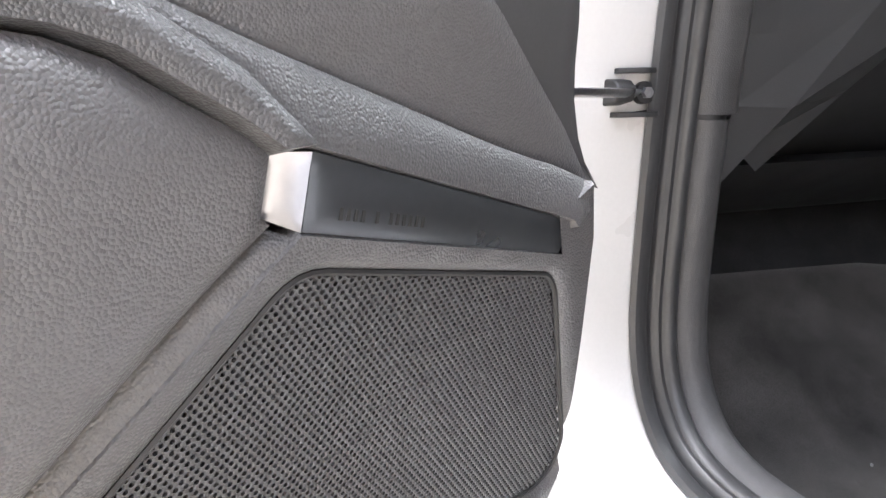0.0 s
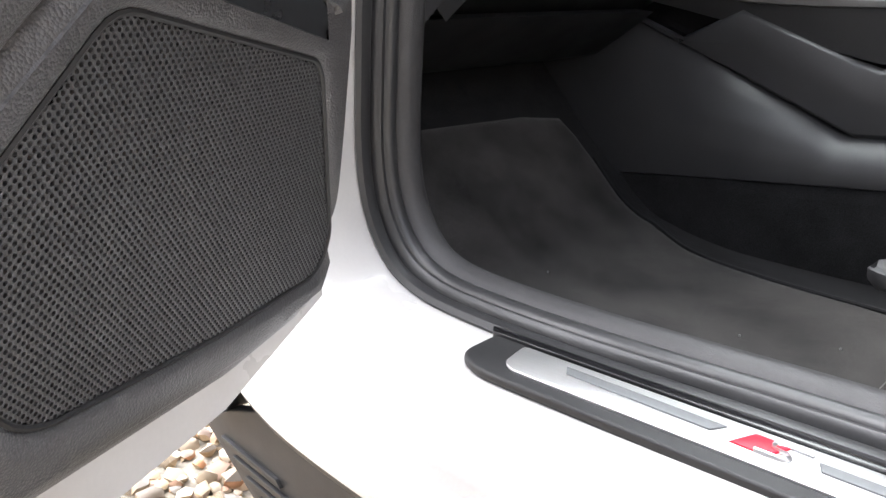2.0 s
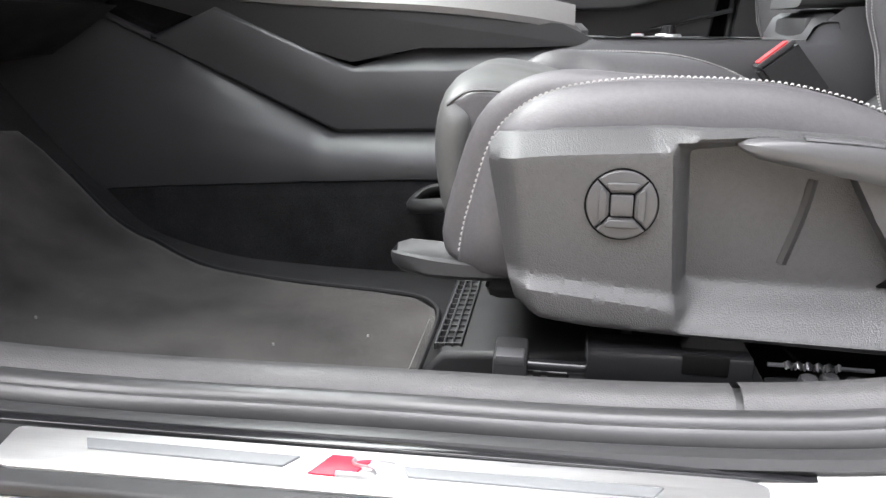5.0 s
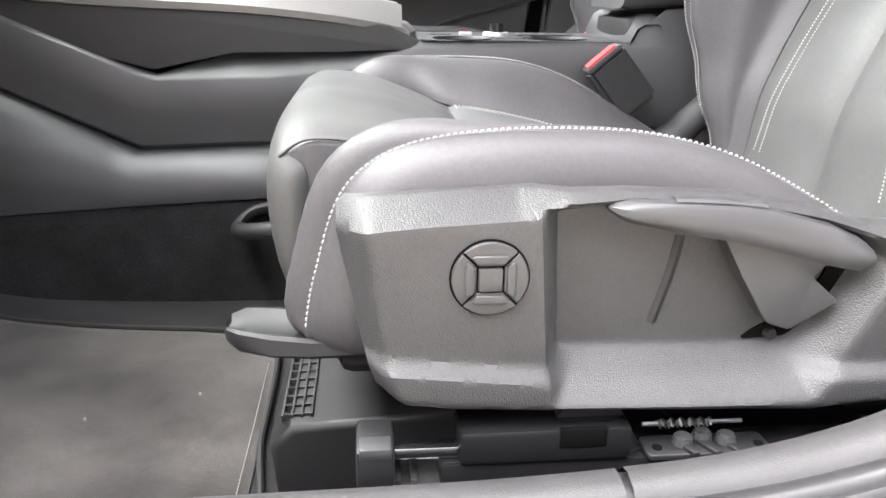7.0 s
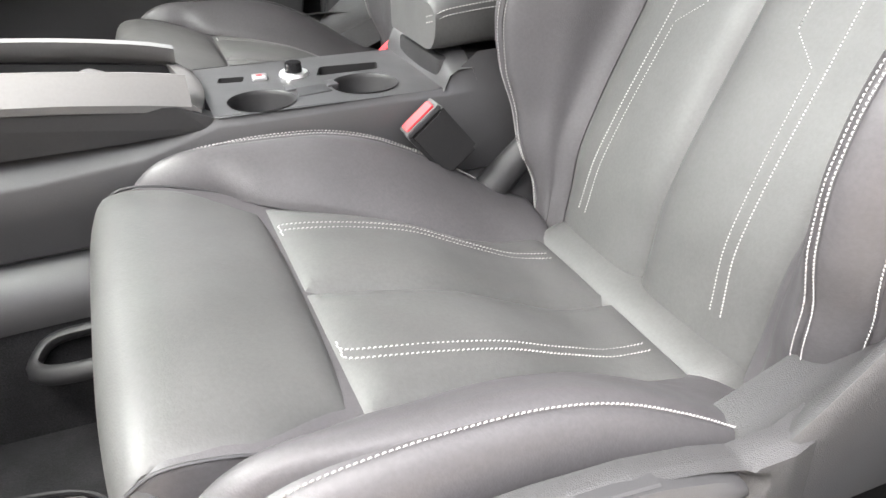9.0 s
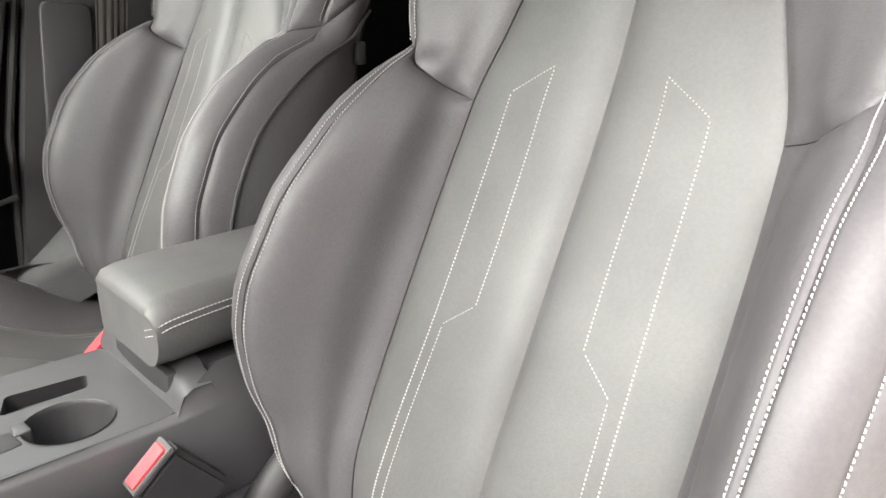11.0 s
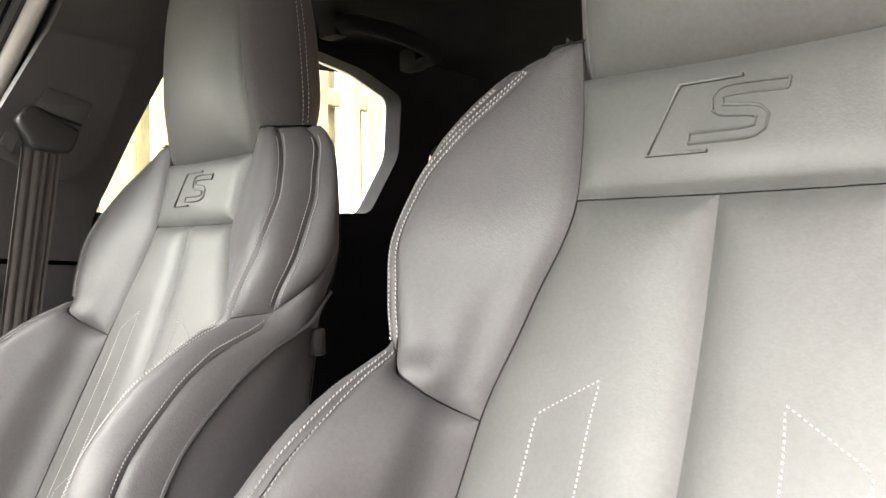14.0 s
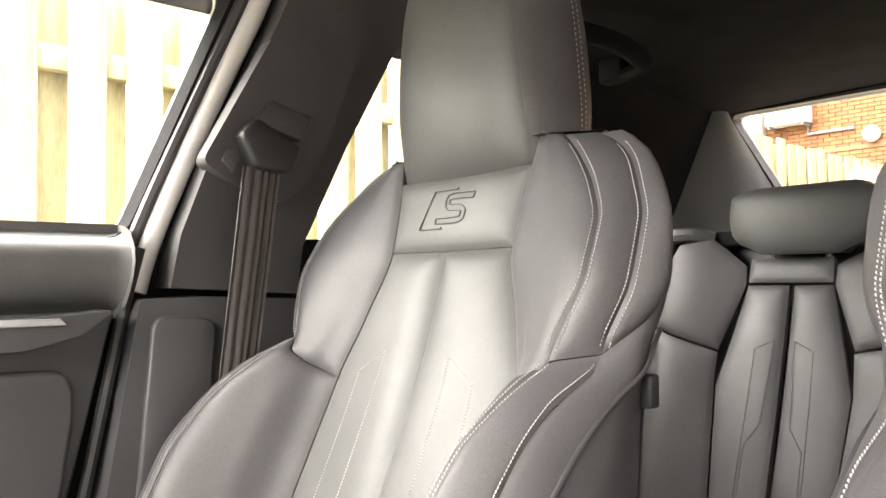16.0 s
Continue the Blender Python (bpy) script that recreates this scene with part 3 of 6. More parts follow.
def dashboard():
    def loft(name, rows, mat, parent, label=""):
        k = len(rows[0])
        verts = [p for r in rows for p in r]
        faces = [(i * k + j, i * k + j + 1, (i + 1) * k + j + 1, (i + 1) * k + j) for i in range(len(rows) - 1) for j in range(k - 1)]
        return mesh_object(name, verts, faces, mat, parent, label)
    sec = [(-.40, 1.02), (-.36, .96), (-.37, .90), (-.415, .84), (-.425, .76), (-.45, .705), (-.53, .655), (-.62, .60), (-.80, .565), (-.95, .56)]
    loft("dash_shell", [[(x, y, z) for x, z in sec] for y in (.165, .40, .66)], DARK, dash, "matt black lower dashboard")
    loft("far_dash_shell", [[(x, y, z) for x, z in sec] for y in (.66, 1.0, 1.44)], DARK, dash)
    # glove box lid with raised rim
    lid = [(y, z) for y, z in rounded([(.245, .655), (.60, .672), (.62, .80), (.30, .80)], .018)]
    bm = bmesh.new()
    at = lambda y, z, d: Vector((-.435 - (.80 - z) * .62 * (z < .71) - (.80 - z) * .12 - d + (-.02 if z < .68 else 0), y, z))
    vs = [bm.verts.new(at(y, z, -.010)) for y, z in lid]
    f = bm.faces.new(vs)
    r = bmesh.ops.extrude_face_region(bm, geom=[f])
    for v in r["geom"]:
        if isinstance(v, bmesh.types.BMVert):
            v.co.x -= .04
    part("glove_box_lid", bm, SMOOTH, dash, "smooth black glove box lid", smooth=False)
    prism("under_tray", [(-.95, .545), (-.62, .590), (-.53, .645), (-.50, .640), (-.60, .575), (-.95, .53)], .16, .655, DARK, dash, bevel=.004)
    # end cap beside the doorway, with its slanted facets
    cap = rounded([(-.405, 1.05), (-.35, .93), (-.375, .84), (-.405, .735), (-.455, .665), (-.50, .640), (-.62, .60), (-.80, .62), (-.80, 1.05)], .012)
    prism("dash_end_cap", cap, .098, .130, SMOOTH, dash, bevel=.004, label="satin black dashboard end cap")
    # folded side panel between the pillar and the glove box
    rows = [[(-.440, .10, .620), (-.440, .130, .660), (-.455, .165, .638)], [(-.410, .10, .700), (-.405, .158, .697), (-.435, .250, .712)],
            [(-.390, .10, .800), (-.390, .245, .797), (-.410, .345, .790)], [(-.370, .10, .950), (-.370, .360, .930), (-.400, .470, .900)]]
    side = loft("dash_side_panel", rows, SMOOTH, dash, "folded satin black side panel")
    for q in side.data.polygons:
        q.use_smooth = False


dashboard()
prism("bulkhead", [(-.99, .2), (-.95, .2), (-.95, 1.02), (-.99, 1.02)], .05, 1.47, DARK, None, bevel=0)
tagged(bpy.data.objects["bulkhead"], "dark bulkhead closing the footwell", "wall", kind="structure")
block("dash_top", (-.98, .05, .985), (-.36, 1.46, 1.02), SMOOTH, dash, .01)


# ---- roof, pillars and glazing ----
def plate_with_holes(name, outline, holes, y0, y1, mat, parent=None, axis="y", label="", lean=None):
    from mathutils import geometry
    pts, edges = [], []
    for poly in (outline, *holes):
        n = len(pts)
        pts += [Vector(p) for p in poly]
        edges += [(n + i, n + (i + 1) % len(poly)) for i in range(len(poly))]
    r = geometry.delaunay_2d_cdt(pts, edges, [], 1, 1e-7)
    v = np.array([(p.x, p.y) for p in r[0]])
    tri = []
    for f in r[2]:
        c = v[list(f)].mean(0)[None]
        if inside(c, list(outline))[0] and not any(inside(c, list(h))[0] for h in holes):
            tri.append(tuple(f))
    count = {}
    tri = [t if np.cross(v[t[1]] - v[t[0]], v[t[2]] - v[t[0]]) > 0 else t[::-1] for t in tri]
    for t in tri:
        for a, b in zip(t, t[1:] + t[:1]):
            count[(a, b)] = 1
    rim = [(a, b) for a, b in count if (b, a) not in count]
    m = len(v)
    put = (lambda p, d: (p[0], d, p[1])) if axis == "y" else (lambda p, d: (d, p[0], p[1]))
    lean = lean or (lambda p: 0.0)
    verts = [put(p, y0 + lean(p)) for p in v] + [put(p, y1 + lean(p)) for p in v]
    faces = list(tri) + [tuple(m + i for i in t[::-1]) for t in tri] + [(b, a, m + a, m + b) for a, b in rim]
    bm = bmesh.new()
    bv = [bm.verts.new(p) for p in verts]
    for f in faces:
        bm.faces.new([bv[i] for i in f])
    return part(name, bm, mat, parent, label)


side_lean = lambda p: -.30 * max(0, p[1] - 1.05) ** 1.2 * min(1, max(0, (2.02 - p[0]) / .4))
rear_win = rounded([(.748, 1.062), (.80, 1.19), (.862, 1.335), (.905, 1.392), (1.08, 1.386), (1.27, 1.360), (1.385, 1.322), (1.405, 1.20), (1.345, 1.075)], .02)
quarter = rounded([(1.492, 1.10), (1.500, 1.22), (1.520, 1.238), (1.585, 1.185), (1.635, 1.125), (1.60, 1.10)], .012)
front_win = rounded([(-.42, 1.06), (.521, 1.056), (.632, 1.376), (.60, 1.405), (.10, 1.40), (-.15, 1.30)], .03)
far_wall = plate_with_holes("far_side_wall", [(-.95, .25), (1.62, .25), (1.72, 1.07), (1.97, 1.43), (1.97, 1.5), (-.95, 1.5)], [rear_win, quarter, front_win], 1.455, 1.50, HEADLINER, body, label="dark side lining", lean=side_lean)
for nm, hole, yy in (("rear_door_glass", rear_win, 1.478), ("quarter_glass", quarter, 1.478), ("front_door_glass", front_win, 1.482)):
    bm = bmesh.new()
    bm.faces.new([bm.verts.new((p[0], yy + side_lean(p), p[1])) for p in hole])
    g = part(nm, bm, GLASS, body, smooth=False)
    g.visible_shadow = False


def pillar_strip(name, pts, y, r, mat, flat, label=""):
    tube(name, [(x, y + side_lean((x, z)), z) for x, z in pts], r, mat, body, 10, label, flat=flat)


q = smooth_line([(.506, .99), (.520, 1.04), (.560, 1.155), (.600, 1.265), (.638, 1.372), (.640, 1.42)], 40)
tube("window_seal", [(x + .006, 1.452 + side_lean((x, z)), z) for x, z in q], .0085, RUBBER, body, 8)
tube("painted_frame", [(x + .026, 1.447 + side_lean((x, z)), z) for x, z in q], .0135, PAINT, body, 12, "pale painted door frame")
ptrim = [(.560, .995), (.572, 1.06), (.600, 1.15), (.672, 1.33), (.70, 1.42), (.93, 1.43), (.905, 1.40), (.862, 1.335), (.80, 1.19), (.745, 1.05), (.735, .985)]
plate_with_holes("pillar_cover", ptrim, [], 1.405, 1.455, PILLAR, body, label="grained black centre pillar cover", lean=side_lean)
cowl = thing("belt_guide", "black height adjuster for the seat belt on the pillar", "belt guide", (.66, 1.40, 1.2))
plate_with_holes("cover_plate", rounded([(.583, 1.148), (.657, 1.306), (.72, 1.305), (.785, 1.30), (.74, 1.14), (.70, 1.105), (.655, 1.110)], .012), [], 1.385, 1.412, PILLAR, cowl, lean=side_lean)
prism("slide_rim", rounded([(.606, 1.150), (.672, 1.302), (.682, 1.302), (.622, 1.135)], .004), 1.362, 1.390, PILLAR, cowl, bevel=.003)
prism("guide_loop", rounded([(.618, 1.182), (.640, 1.205), (.705, 1.172), (.690, 1.138), (.640, 1.142)], .010), 1.335, 1.375, DARK, cowl, bevel=.006)
prism("release_button", rounded([(.642, 1.20), (.662, 1.232), (.726, 1.215), (.712, 1.182)], .006), 1.345, 1.375, SMOOTH, cowl, bevel=.005)
belt = thing("seat_belt", "brown-grey woven seat belt hanging from the pillar", "seat belt", (.65, 1.37, 1.0))


def webbing(name, x0, x1, dy):
    z = np.linspace(1.145, .62, 26)
    verts, faces = [], []
    for i, zz in enumerate(z):
        u = i / 25
        xa, xb = x0 - .055 * u, x1 - .060 * u
        y = 1.352 + .02 * u + dy
        n = len(verts)
        for s in range(9):
            t = s / 8
            verts.append((xa + (xb - xa) * t, y + .0016 * math.sin(t * math.pi * 5), zz))
        for s in range(9):
            t = s / 8
            verts.append((xb + (xa - xb) * t, y + .0022 + .0016 * math.sin((1 - t) * math.pi * 5), zz))
        if i:
            for s in range(17):
                faces.append((n - 18 + s, n - 17 + s, n + s + 1, n + s))
            faces.append((n - 1, n - 18, n, n + 17))
    return mesh_object(name, verts, faces, BELT, belt)


webbing("webbing", .630, .664, 0)
webbing("webbing", .656, .684, .005)
# lower pillar trim and far front door
low = rounded([(.475, .70), (.522, .982), (.60, .984), (.735, .978), (.735, .50), (.45, .50)], .006)
plate_with_holes("lower_pillar_trim", low, [], 1.40, 1.455, SMOOTH, body, label="satin dark lower pillar trim")
prism("scoop", rounded([(.535, .963), (.615, .956), (.60, .80), (.56, .62), (.505, .62)], .02), 1.392, 1.402, SMOOTH, body, bevel=.004)
far_door = thing("far_front_door", "dark far front door with pale leather top", "car door", (.2, 1.46, .6))
def far_top(u, x):
    u, x = np.asarray(u, float), np.asarray(x, float)
    pr = smooth_line([(1.452, .972), (1.425, .985), (1.412, 1.02), (1.425, 1.05), (1.47, 1.060)], 40)
    t = np.linspace(0, 1, 40)
    return np.stack([x, np.interp(u, t, pr[:, 0]), np.interp(u, t, pr[:, 1])], 1)
panel("door_top_pad", [(0, -.45), (1, -.45), (1, .518), (.5, .515), (0, .506)], far_top, (.1, .03), LEATHER_LIGHT, far_door, 1, puff=.002, skirt=.01)
door_lo = rounded([(-.45, .45), (.395, .45), (.436, .70), (.500, .968), (-.45, .968)], .01)
prism("door_card", door_lo, 1.425, 1.47, SMOOTH, far_door, bevel=.004)
prism("door_pocket_panel", rounded([(-.40, .50), (.405, .52), (.455, .86), (.448, .905), (-.40, .925)], .02), 1.412, 1.428, SMOOTH, far_door, bevel=.006)
prism("pull_handle", rounded([(.20, .955), (.43, .966), (.49, .972), (.455, .945), (.40, .930), (.20, .93)], .012), 1.385, 1.428, SMOOTH, far_door, bevel=.008)
prism("bright_strip", [(-.40, .968), (.430, .964), (.438, .956), (-.40, .955)], 1.380, 1.388, SILVER, far_door, bevel=.002, label="bright silver strip")
prism("armrest_edge", rounded([(-.40, .70), (.30, .745), (.425, .752), (.40, .70), (.24, .655), (-.40, .63)], .02), 1.36, 1.43, SMOOTH, far_door, bevel=.015)
tube("card_crease", [(.14, 1.408, .56), (.28, 1.408, .61), (.46, 1.410, .655)], .005, SMOOTH, far_door, 6)
tube("door_gap_seal", [(.452, 1.43, .50), (.468, 1.43, .752), (.512, 1.43, .968), (.531, 1.43, 1.044)], .0075, DARK, far_door, 8)
# roof lining
def roof(x, y):
    x, y = np.asarray(x, float), np.asarray(y, float)
    return np.stack([x, y, 1.452 - .033 * ((x - .75) / 1.2) ** 2 - .07 * (np.abs(y - .76) / .70) ** 4 * np.clip((2.1 - x) / .9, 0, 1)], 1)
rf = panel("ceiling", [(-.25, .04), (2.0, .04), (2.0, 1.48), (-.25, 1.48)], roof, (.06, .06), HEADLINER, None, -1, puff=0, seam=0, skirt=-.002)
tagged(rf, "black fabric roof lining", "ceiling", kind="structure")
grip = thing("grab_handle", "black folded grab handle on the roof edge", "grab handle", (1.2, 1.26, 1.39))
gq = smooth_line([(1.135, 1.30, 1.395), (1.135, 1.262, 1.400), (1.160, 1.245, 1.398), (1.235, 1.232, 1.392), (1.310, 1.232, 1.378), (1.335, 1.245, 1.370), (1.335, 1.285, 1.365)], 40)
tube("grip", gq, .0115, HEADLINER, grip, 12, flat=1.5)
for xx, zz in ((1.135, 1.395), (1.335, 1.368)):
    block("mount", (xx - .016, 1.280, zz - .014), (xx + .016, 1.33, zz + .03), HEADLINER, grip, .006)
# rear end: window frame, shelf, C pillar trims
rw = rounded([(.084, 1.400), (1.436, 1.408), (1.306, 1.185), (.21, 1.185)], .03)
plate_with_holes("rear_wall", [(.0, .25), (1.50, .25), (1.50, 1.5), (.0, 1.5)], [rw], 2.0, 2.04, PILLAR, body, "x", label="grained grey rear window surround")
bm = bmesh.new()
bm.faces.new([bm.verts.new((2.02, p[0], p[1])) for p in rw])
g = part("rear_glass", bm, DIMMED_GLASS, body, smooth=False)
g.visible_shadow = False
trim_rows = []
for k in range(11):
    v = k / 10
    a, b = Vector((1.70 + .235 * v, 1.450 - .010 * v, 1.065 + .355 * v)), Vector((1.998, 1.247 + .1945 * v, 1.065 + .355 * v))
    trim_rows += [tuple(a.lerp(b, u / 10) + Vector((-.012, -.040, 0)) * math.sin(math.pi * u / 10) * (1 - .6 * v)) for u in range(11)]
mesh_object("rear_pillar_trim", trim_rows, [(k * 11 + u, k * 11 + u + 1, (k + 1) * 11 + u + 1, (k + 1) * 11 + u) for k in range(10) for u in range(10)], LIGHT_TRIM, body, "pale grey rear pillar trim")
block("parcel_shelf", (1.60, .04, 1.06), (2.0, 1.48, 1.09), HEADLINER, body, .01)
# near side: rear door and pillars closing the cabin
plate_with_holes("near_side_wall", [(.74, .25), (2.1, .25), (2.1, 1.5), (.80, 1.5)], [[(x + .05, z) for x, z in rear_win], quarter], 0.02, .065, PILLAR, body, lean=lambda p: .30 * max(0, p[1] - 1.05) ** 1.2)
tube("near_roof_rail", [(.73, .06, 1.15), (.60, .10, 1.36), (.35, .12, 1.41), (.0, .12, 1.40), (-.20, .10, 1.29), (-.30, .06, 1.15)], .03, PILLAR, body, 10)
for yy in (.10, 1.42):
    tube("windscreen_pillar", [(-.80, yy, .98), (-.20, yy + (.03 if yy < 1 else -.03), 1.34), (.0, yy + (.03 if yy < 1 else -.03), 1.42)], .035, PILLAR, body, 8)
bm = bmesh.new()
bm.faces.new([bm.verts.new(p) for p in ((-.84, .10, .99), (-.84, 1.42, .99), (-.22, 1.38, 1.42), (-.22, .14, 1.42))])
g = part("windscreen", bm, GLASS, body, smooth=False)
g.visible_shadow = False

# outer white skin
def roof_top(x, y):
    p = roof(x, y)
    p[:, 2] += .03
    return p
panel("roof_skin", [(-.28, .03), (2.04, .03), (2.04, 1.49), (-.28, 1.49)], roof_top, (.08, .08), PAINT, body, 1, puff=0, seam=0, skirt=.012, label="white painted roof")
plate_with_holes("far_side_skin", [(-.95, .25), (2.08, .25), (2.08, 1.46), (-.30, 1.46), (-.95, 1.0)], [rear_win, quarter, front_win], 1.503, 1.512, PAINT, body, label="white painted side", lean=side_lean)
plate_with_holes("near_side_skin", [(.80, .25), (2.08, .25), (2.08, 1.46), (.92, 1.46)], [[(x + .05, z) for x, z in rear_win], quarter], .004, .016, PAINT, body, lean=lambda p: .30 * max(0, p[1] - 1.05) ** 1.2)
plate_with_holes("tail_skin", [(.02, .25), (1.49, .25), (1.44, 1.44), (.08, 1.44)], [rw], 2.043, 2.052, PAINT, body, "x")


# ---- front seats ----
def smoothstep(a, b, x):
    u = np.clip((x - a) / (b - a), 0, 1)
    return u * u * (3 - 2 * u)


BX = hermite((.42, .46, .505, .55, .60, .71, .80, .87, .94, 1.035, 1.12, 1.17), (.492, .496, .503, .508, .524, .572, .613, .645, .673, .702, .725, .735))
BY1 = hermite((.42, .50, .60, .75, .885, .96, 1.036, 1.08, 1.12, 1.157), (.150, .154, .153, .150, .144, .123, .099, .102, .108, .114))
BY3 = hermite((.42, .50, .60, .70, .80, .867, .931, .97, 1.007, 1.05, 1.087, 1.12, 1.145, 1.157), (.195, .205, .215, .217, .207, .200, .205, .217, .228, .224, .204, .174, .147, .131))
BD3 = hermite((.42, .46, .50, .53, .584, .643, .704, .75, .803, .867, .90, .915, .933, .96, 1.007, 1.05, 1.09, 1.12, 1.157),
              (.0, -.004, -.014, -.030, -.054, -.095, -.126, -.135, -.134, -.112, -.081, -.061, -.034, -.036, -.034, -.024, -.012, .0, .012))
BY4 = hermite((.42, .50, .60, .70, .80, .867, .931, 1.0, 1.05, 1.087, 1.12, 1.145, 1.157), (.215, .235, .250, .254, .246, .240, .238, .254, .252, .238, .214, .178, .140))
BD4 = hermite((.42, .50, .584, .643, .704, .75, .803, .867, .90, .931, .96, 1.007, 1.05, 1.087, 1.12, 1.157), (.02, .008, -.028, -.068, -.098, -.108, -.107, -.083, -.056, -.004, -.006, -.002, .003, .008, .020, .030))
BD6 = hermite((.42, .50, .70, .816, .90, 1.0, 1.07, 1.12, 1.157), (.09, .09, .092, .082, .064, .050, .034, .036, .040))

RX = (.030, .033, .038, .052, .071, .100, .140, .190, .245, .300, .360, .420, .460, .500)
RZ = (.455, .478, .500, .545, .568, .582, .588, .589, .585, .570, .540, .503, .480, .466)
CZ = hermite((.10, .155, .20, .28, .35, .41, .47), (.553, .545, .538, .519, .488, .464, .455))
CY1 = hermite((.02, .11, .155, .28, .41, .50), (.193, .190, .170, .143, .125, .118))
CH1 = hermite((.02, .10, .155, .19, .28, .36, .42, .46, .50), (.03, .030, .042, .050, .060, .052, .042, .026, .012))


SPREAD = hermite((.42, .55, .70, .85, .90, .94, 1.0), (.006, .008, .012, .026, .02, .004, .0))


def seat_surfaces(dx, dy, out):
    """The surfaces of one front seat, for both of its sides."""
    def back(side):
        def S(s, z):
            s, z = np.asarray(s, float), np.asarray(z, float)
            x, o = BX(z), np.zeros_like(z)
            y1, y3, y4, d3, d4, d6 = BY1(z), BY3(z), BY4(z), BD3(z), BD4(z), BD6(z)
            if side == out:
                y3, y4 = y3 + SPREAD(z), y4 + SPREAD(z)
            def k(y, d, dz=0):
                return np.stack([x + d + dx, 0.40 + dy + side * y, z + dz], 1)
            knots = [k(-y1, o), k(o, o), k(y1, o + .002), k(y1 + .55 * (y3 - y1), d3 * .47), k(y3, d3), k(y4, d4),
                     k(y4 + .016, d4 * .5 + d6 * .5), k(y4 + .004, d6)]
            return across(knots, s + 1)
        return S

    ridge = smooth_line(list(zip(RX, RZ)), 160)
    tang = np.gradient(ridge, axis=0)
    tang /= np.linalg.norm(tang, axis=1)[:, None]
    nrm = np.stack([-tang[:, 1], tang[:, 0]], 1)
    tt = np.linspace(0, 1, 160)

    def bolster(side):
        def S(s, t):
            t = np.clip(np.asarray(t, float), 0, 1)
            rx, rz = np.interp(t, tt, ridge[:, 0]), np.interp(t, tt, ridge[:, 1])
            nx, nz = np.interp(t, tt, nrm[:, 0]), np.interp(t, tt, nrm[:, 1])
            end = np.clip((t - .8) / .2, 0, 1)
            def k(y, h):
                return np.stack([rx - nx * h + dx, 0.40 + dy + side * y, rz - nz * h], 1)
            y1, h1 = CY1(rx), CH1(rx)
            o = np.zeros_like(rx)
            y3 = .236 - .012 * end
            knots = [k(y1, h1), k(y1 + .55 * (y3 - y1), h1 * .30 - .020 * smoothstep(.42, .18, t)), k(y3, o - .002 * smoothstep(.42, .18, t)), k(y3 + .016, o + .020), k(y3 + .018, o + .060), k(y3 + .010, o + .105)]
            return across(knots, s)
        return S

    def centre(y, x):
        y, x = np.asarray(y, float), np.asarray(x, float)
        return np.stack([x + dx, 0.40 + dy + y, CZ(x)], 1)
    pp = smooth_line([(.040, .455), (.020, .462), (.009, .490), (.004, .535), (.010, .568), (.030, .580), (.070, .576), (.115, .562), (.160, .546)], 120)
    pt = np.linspace(0, 1, 120)

    pn = np.gradient(pp, axis=0)
    pn /= np.linalg.norm(pn, axis=1)[:, None]

    def pad(u, t):
        u, t = np.asarray(u, float), np.clip(np.asarray(t, float), 0, 1)
        a = np.abs(u)
        wide = .200 - .032 * smoothstep(.72, 1.0, t)
        drop = .006 * np.clip(a, 0, 1) ** 3 + .055 * np.clip(a - 1, 0, 1) ** 1.3 * 1.6
        y = np.sign(u) * (wide - .010) * np.minimum(a, 1) + np.sign(u) * .010 * np.sin(np.clip((a - 1) / .35, 0, 1) * np.pi / 2)
        px, pz = np.interp(t, pt, pp[:, 0]), np.interp(t, pt, pp[:, 1])
        nx, nz = np.interp(t, pt, pn[:, 1]), np.interp(t, pt, -pn[:, 0])
        return np.stack([px + dx + nx * drop, 0.40 + dy + y, pz + nz * drop], 1)
    rr = smooth_line([(.454, .440), (.464, .456), (.484, .468), (.508, .472), (.528, .463)], 60)

    def roll(y, t):
        y, t = np.asarray(y, float), np.asarray(t, float)
        u = np.linspace(0, 1, 60)
        return np.stack([np.interp(t, u, rr[:, 0]) + dx, 0.40 + dy + y, np.interp(t, u, rr[:, 1]) - .022 * smoothstep(.135, .172, np.abs(y))], 1)
    return back, bolster, centre, pad, roll


# stitch lines of the backrest: distance from the middle and height
OUTER_LINE = [(.107, .500), (.100, .560), (.095, .640), (.0915, .715), (.0885, .80), (.0858, .896)]
INNER_LINE = [(.094, .500), (.088, .560), (.083, .640), (.0795, .704)]
KINK = [(.0795, .704), (.0515, .728)]
CHEST_LINE = [(.0515, .728), (.050, .80), (.0485, .921)]
CHEVRON = [(.0485, .921), (.0858, .896)]


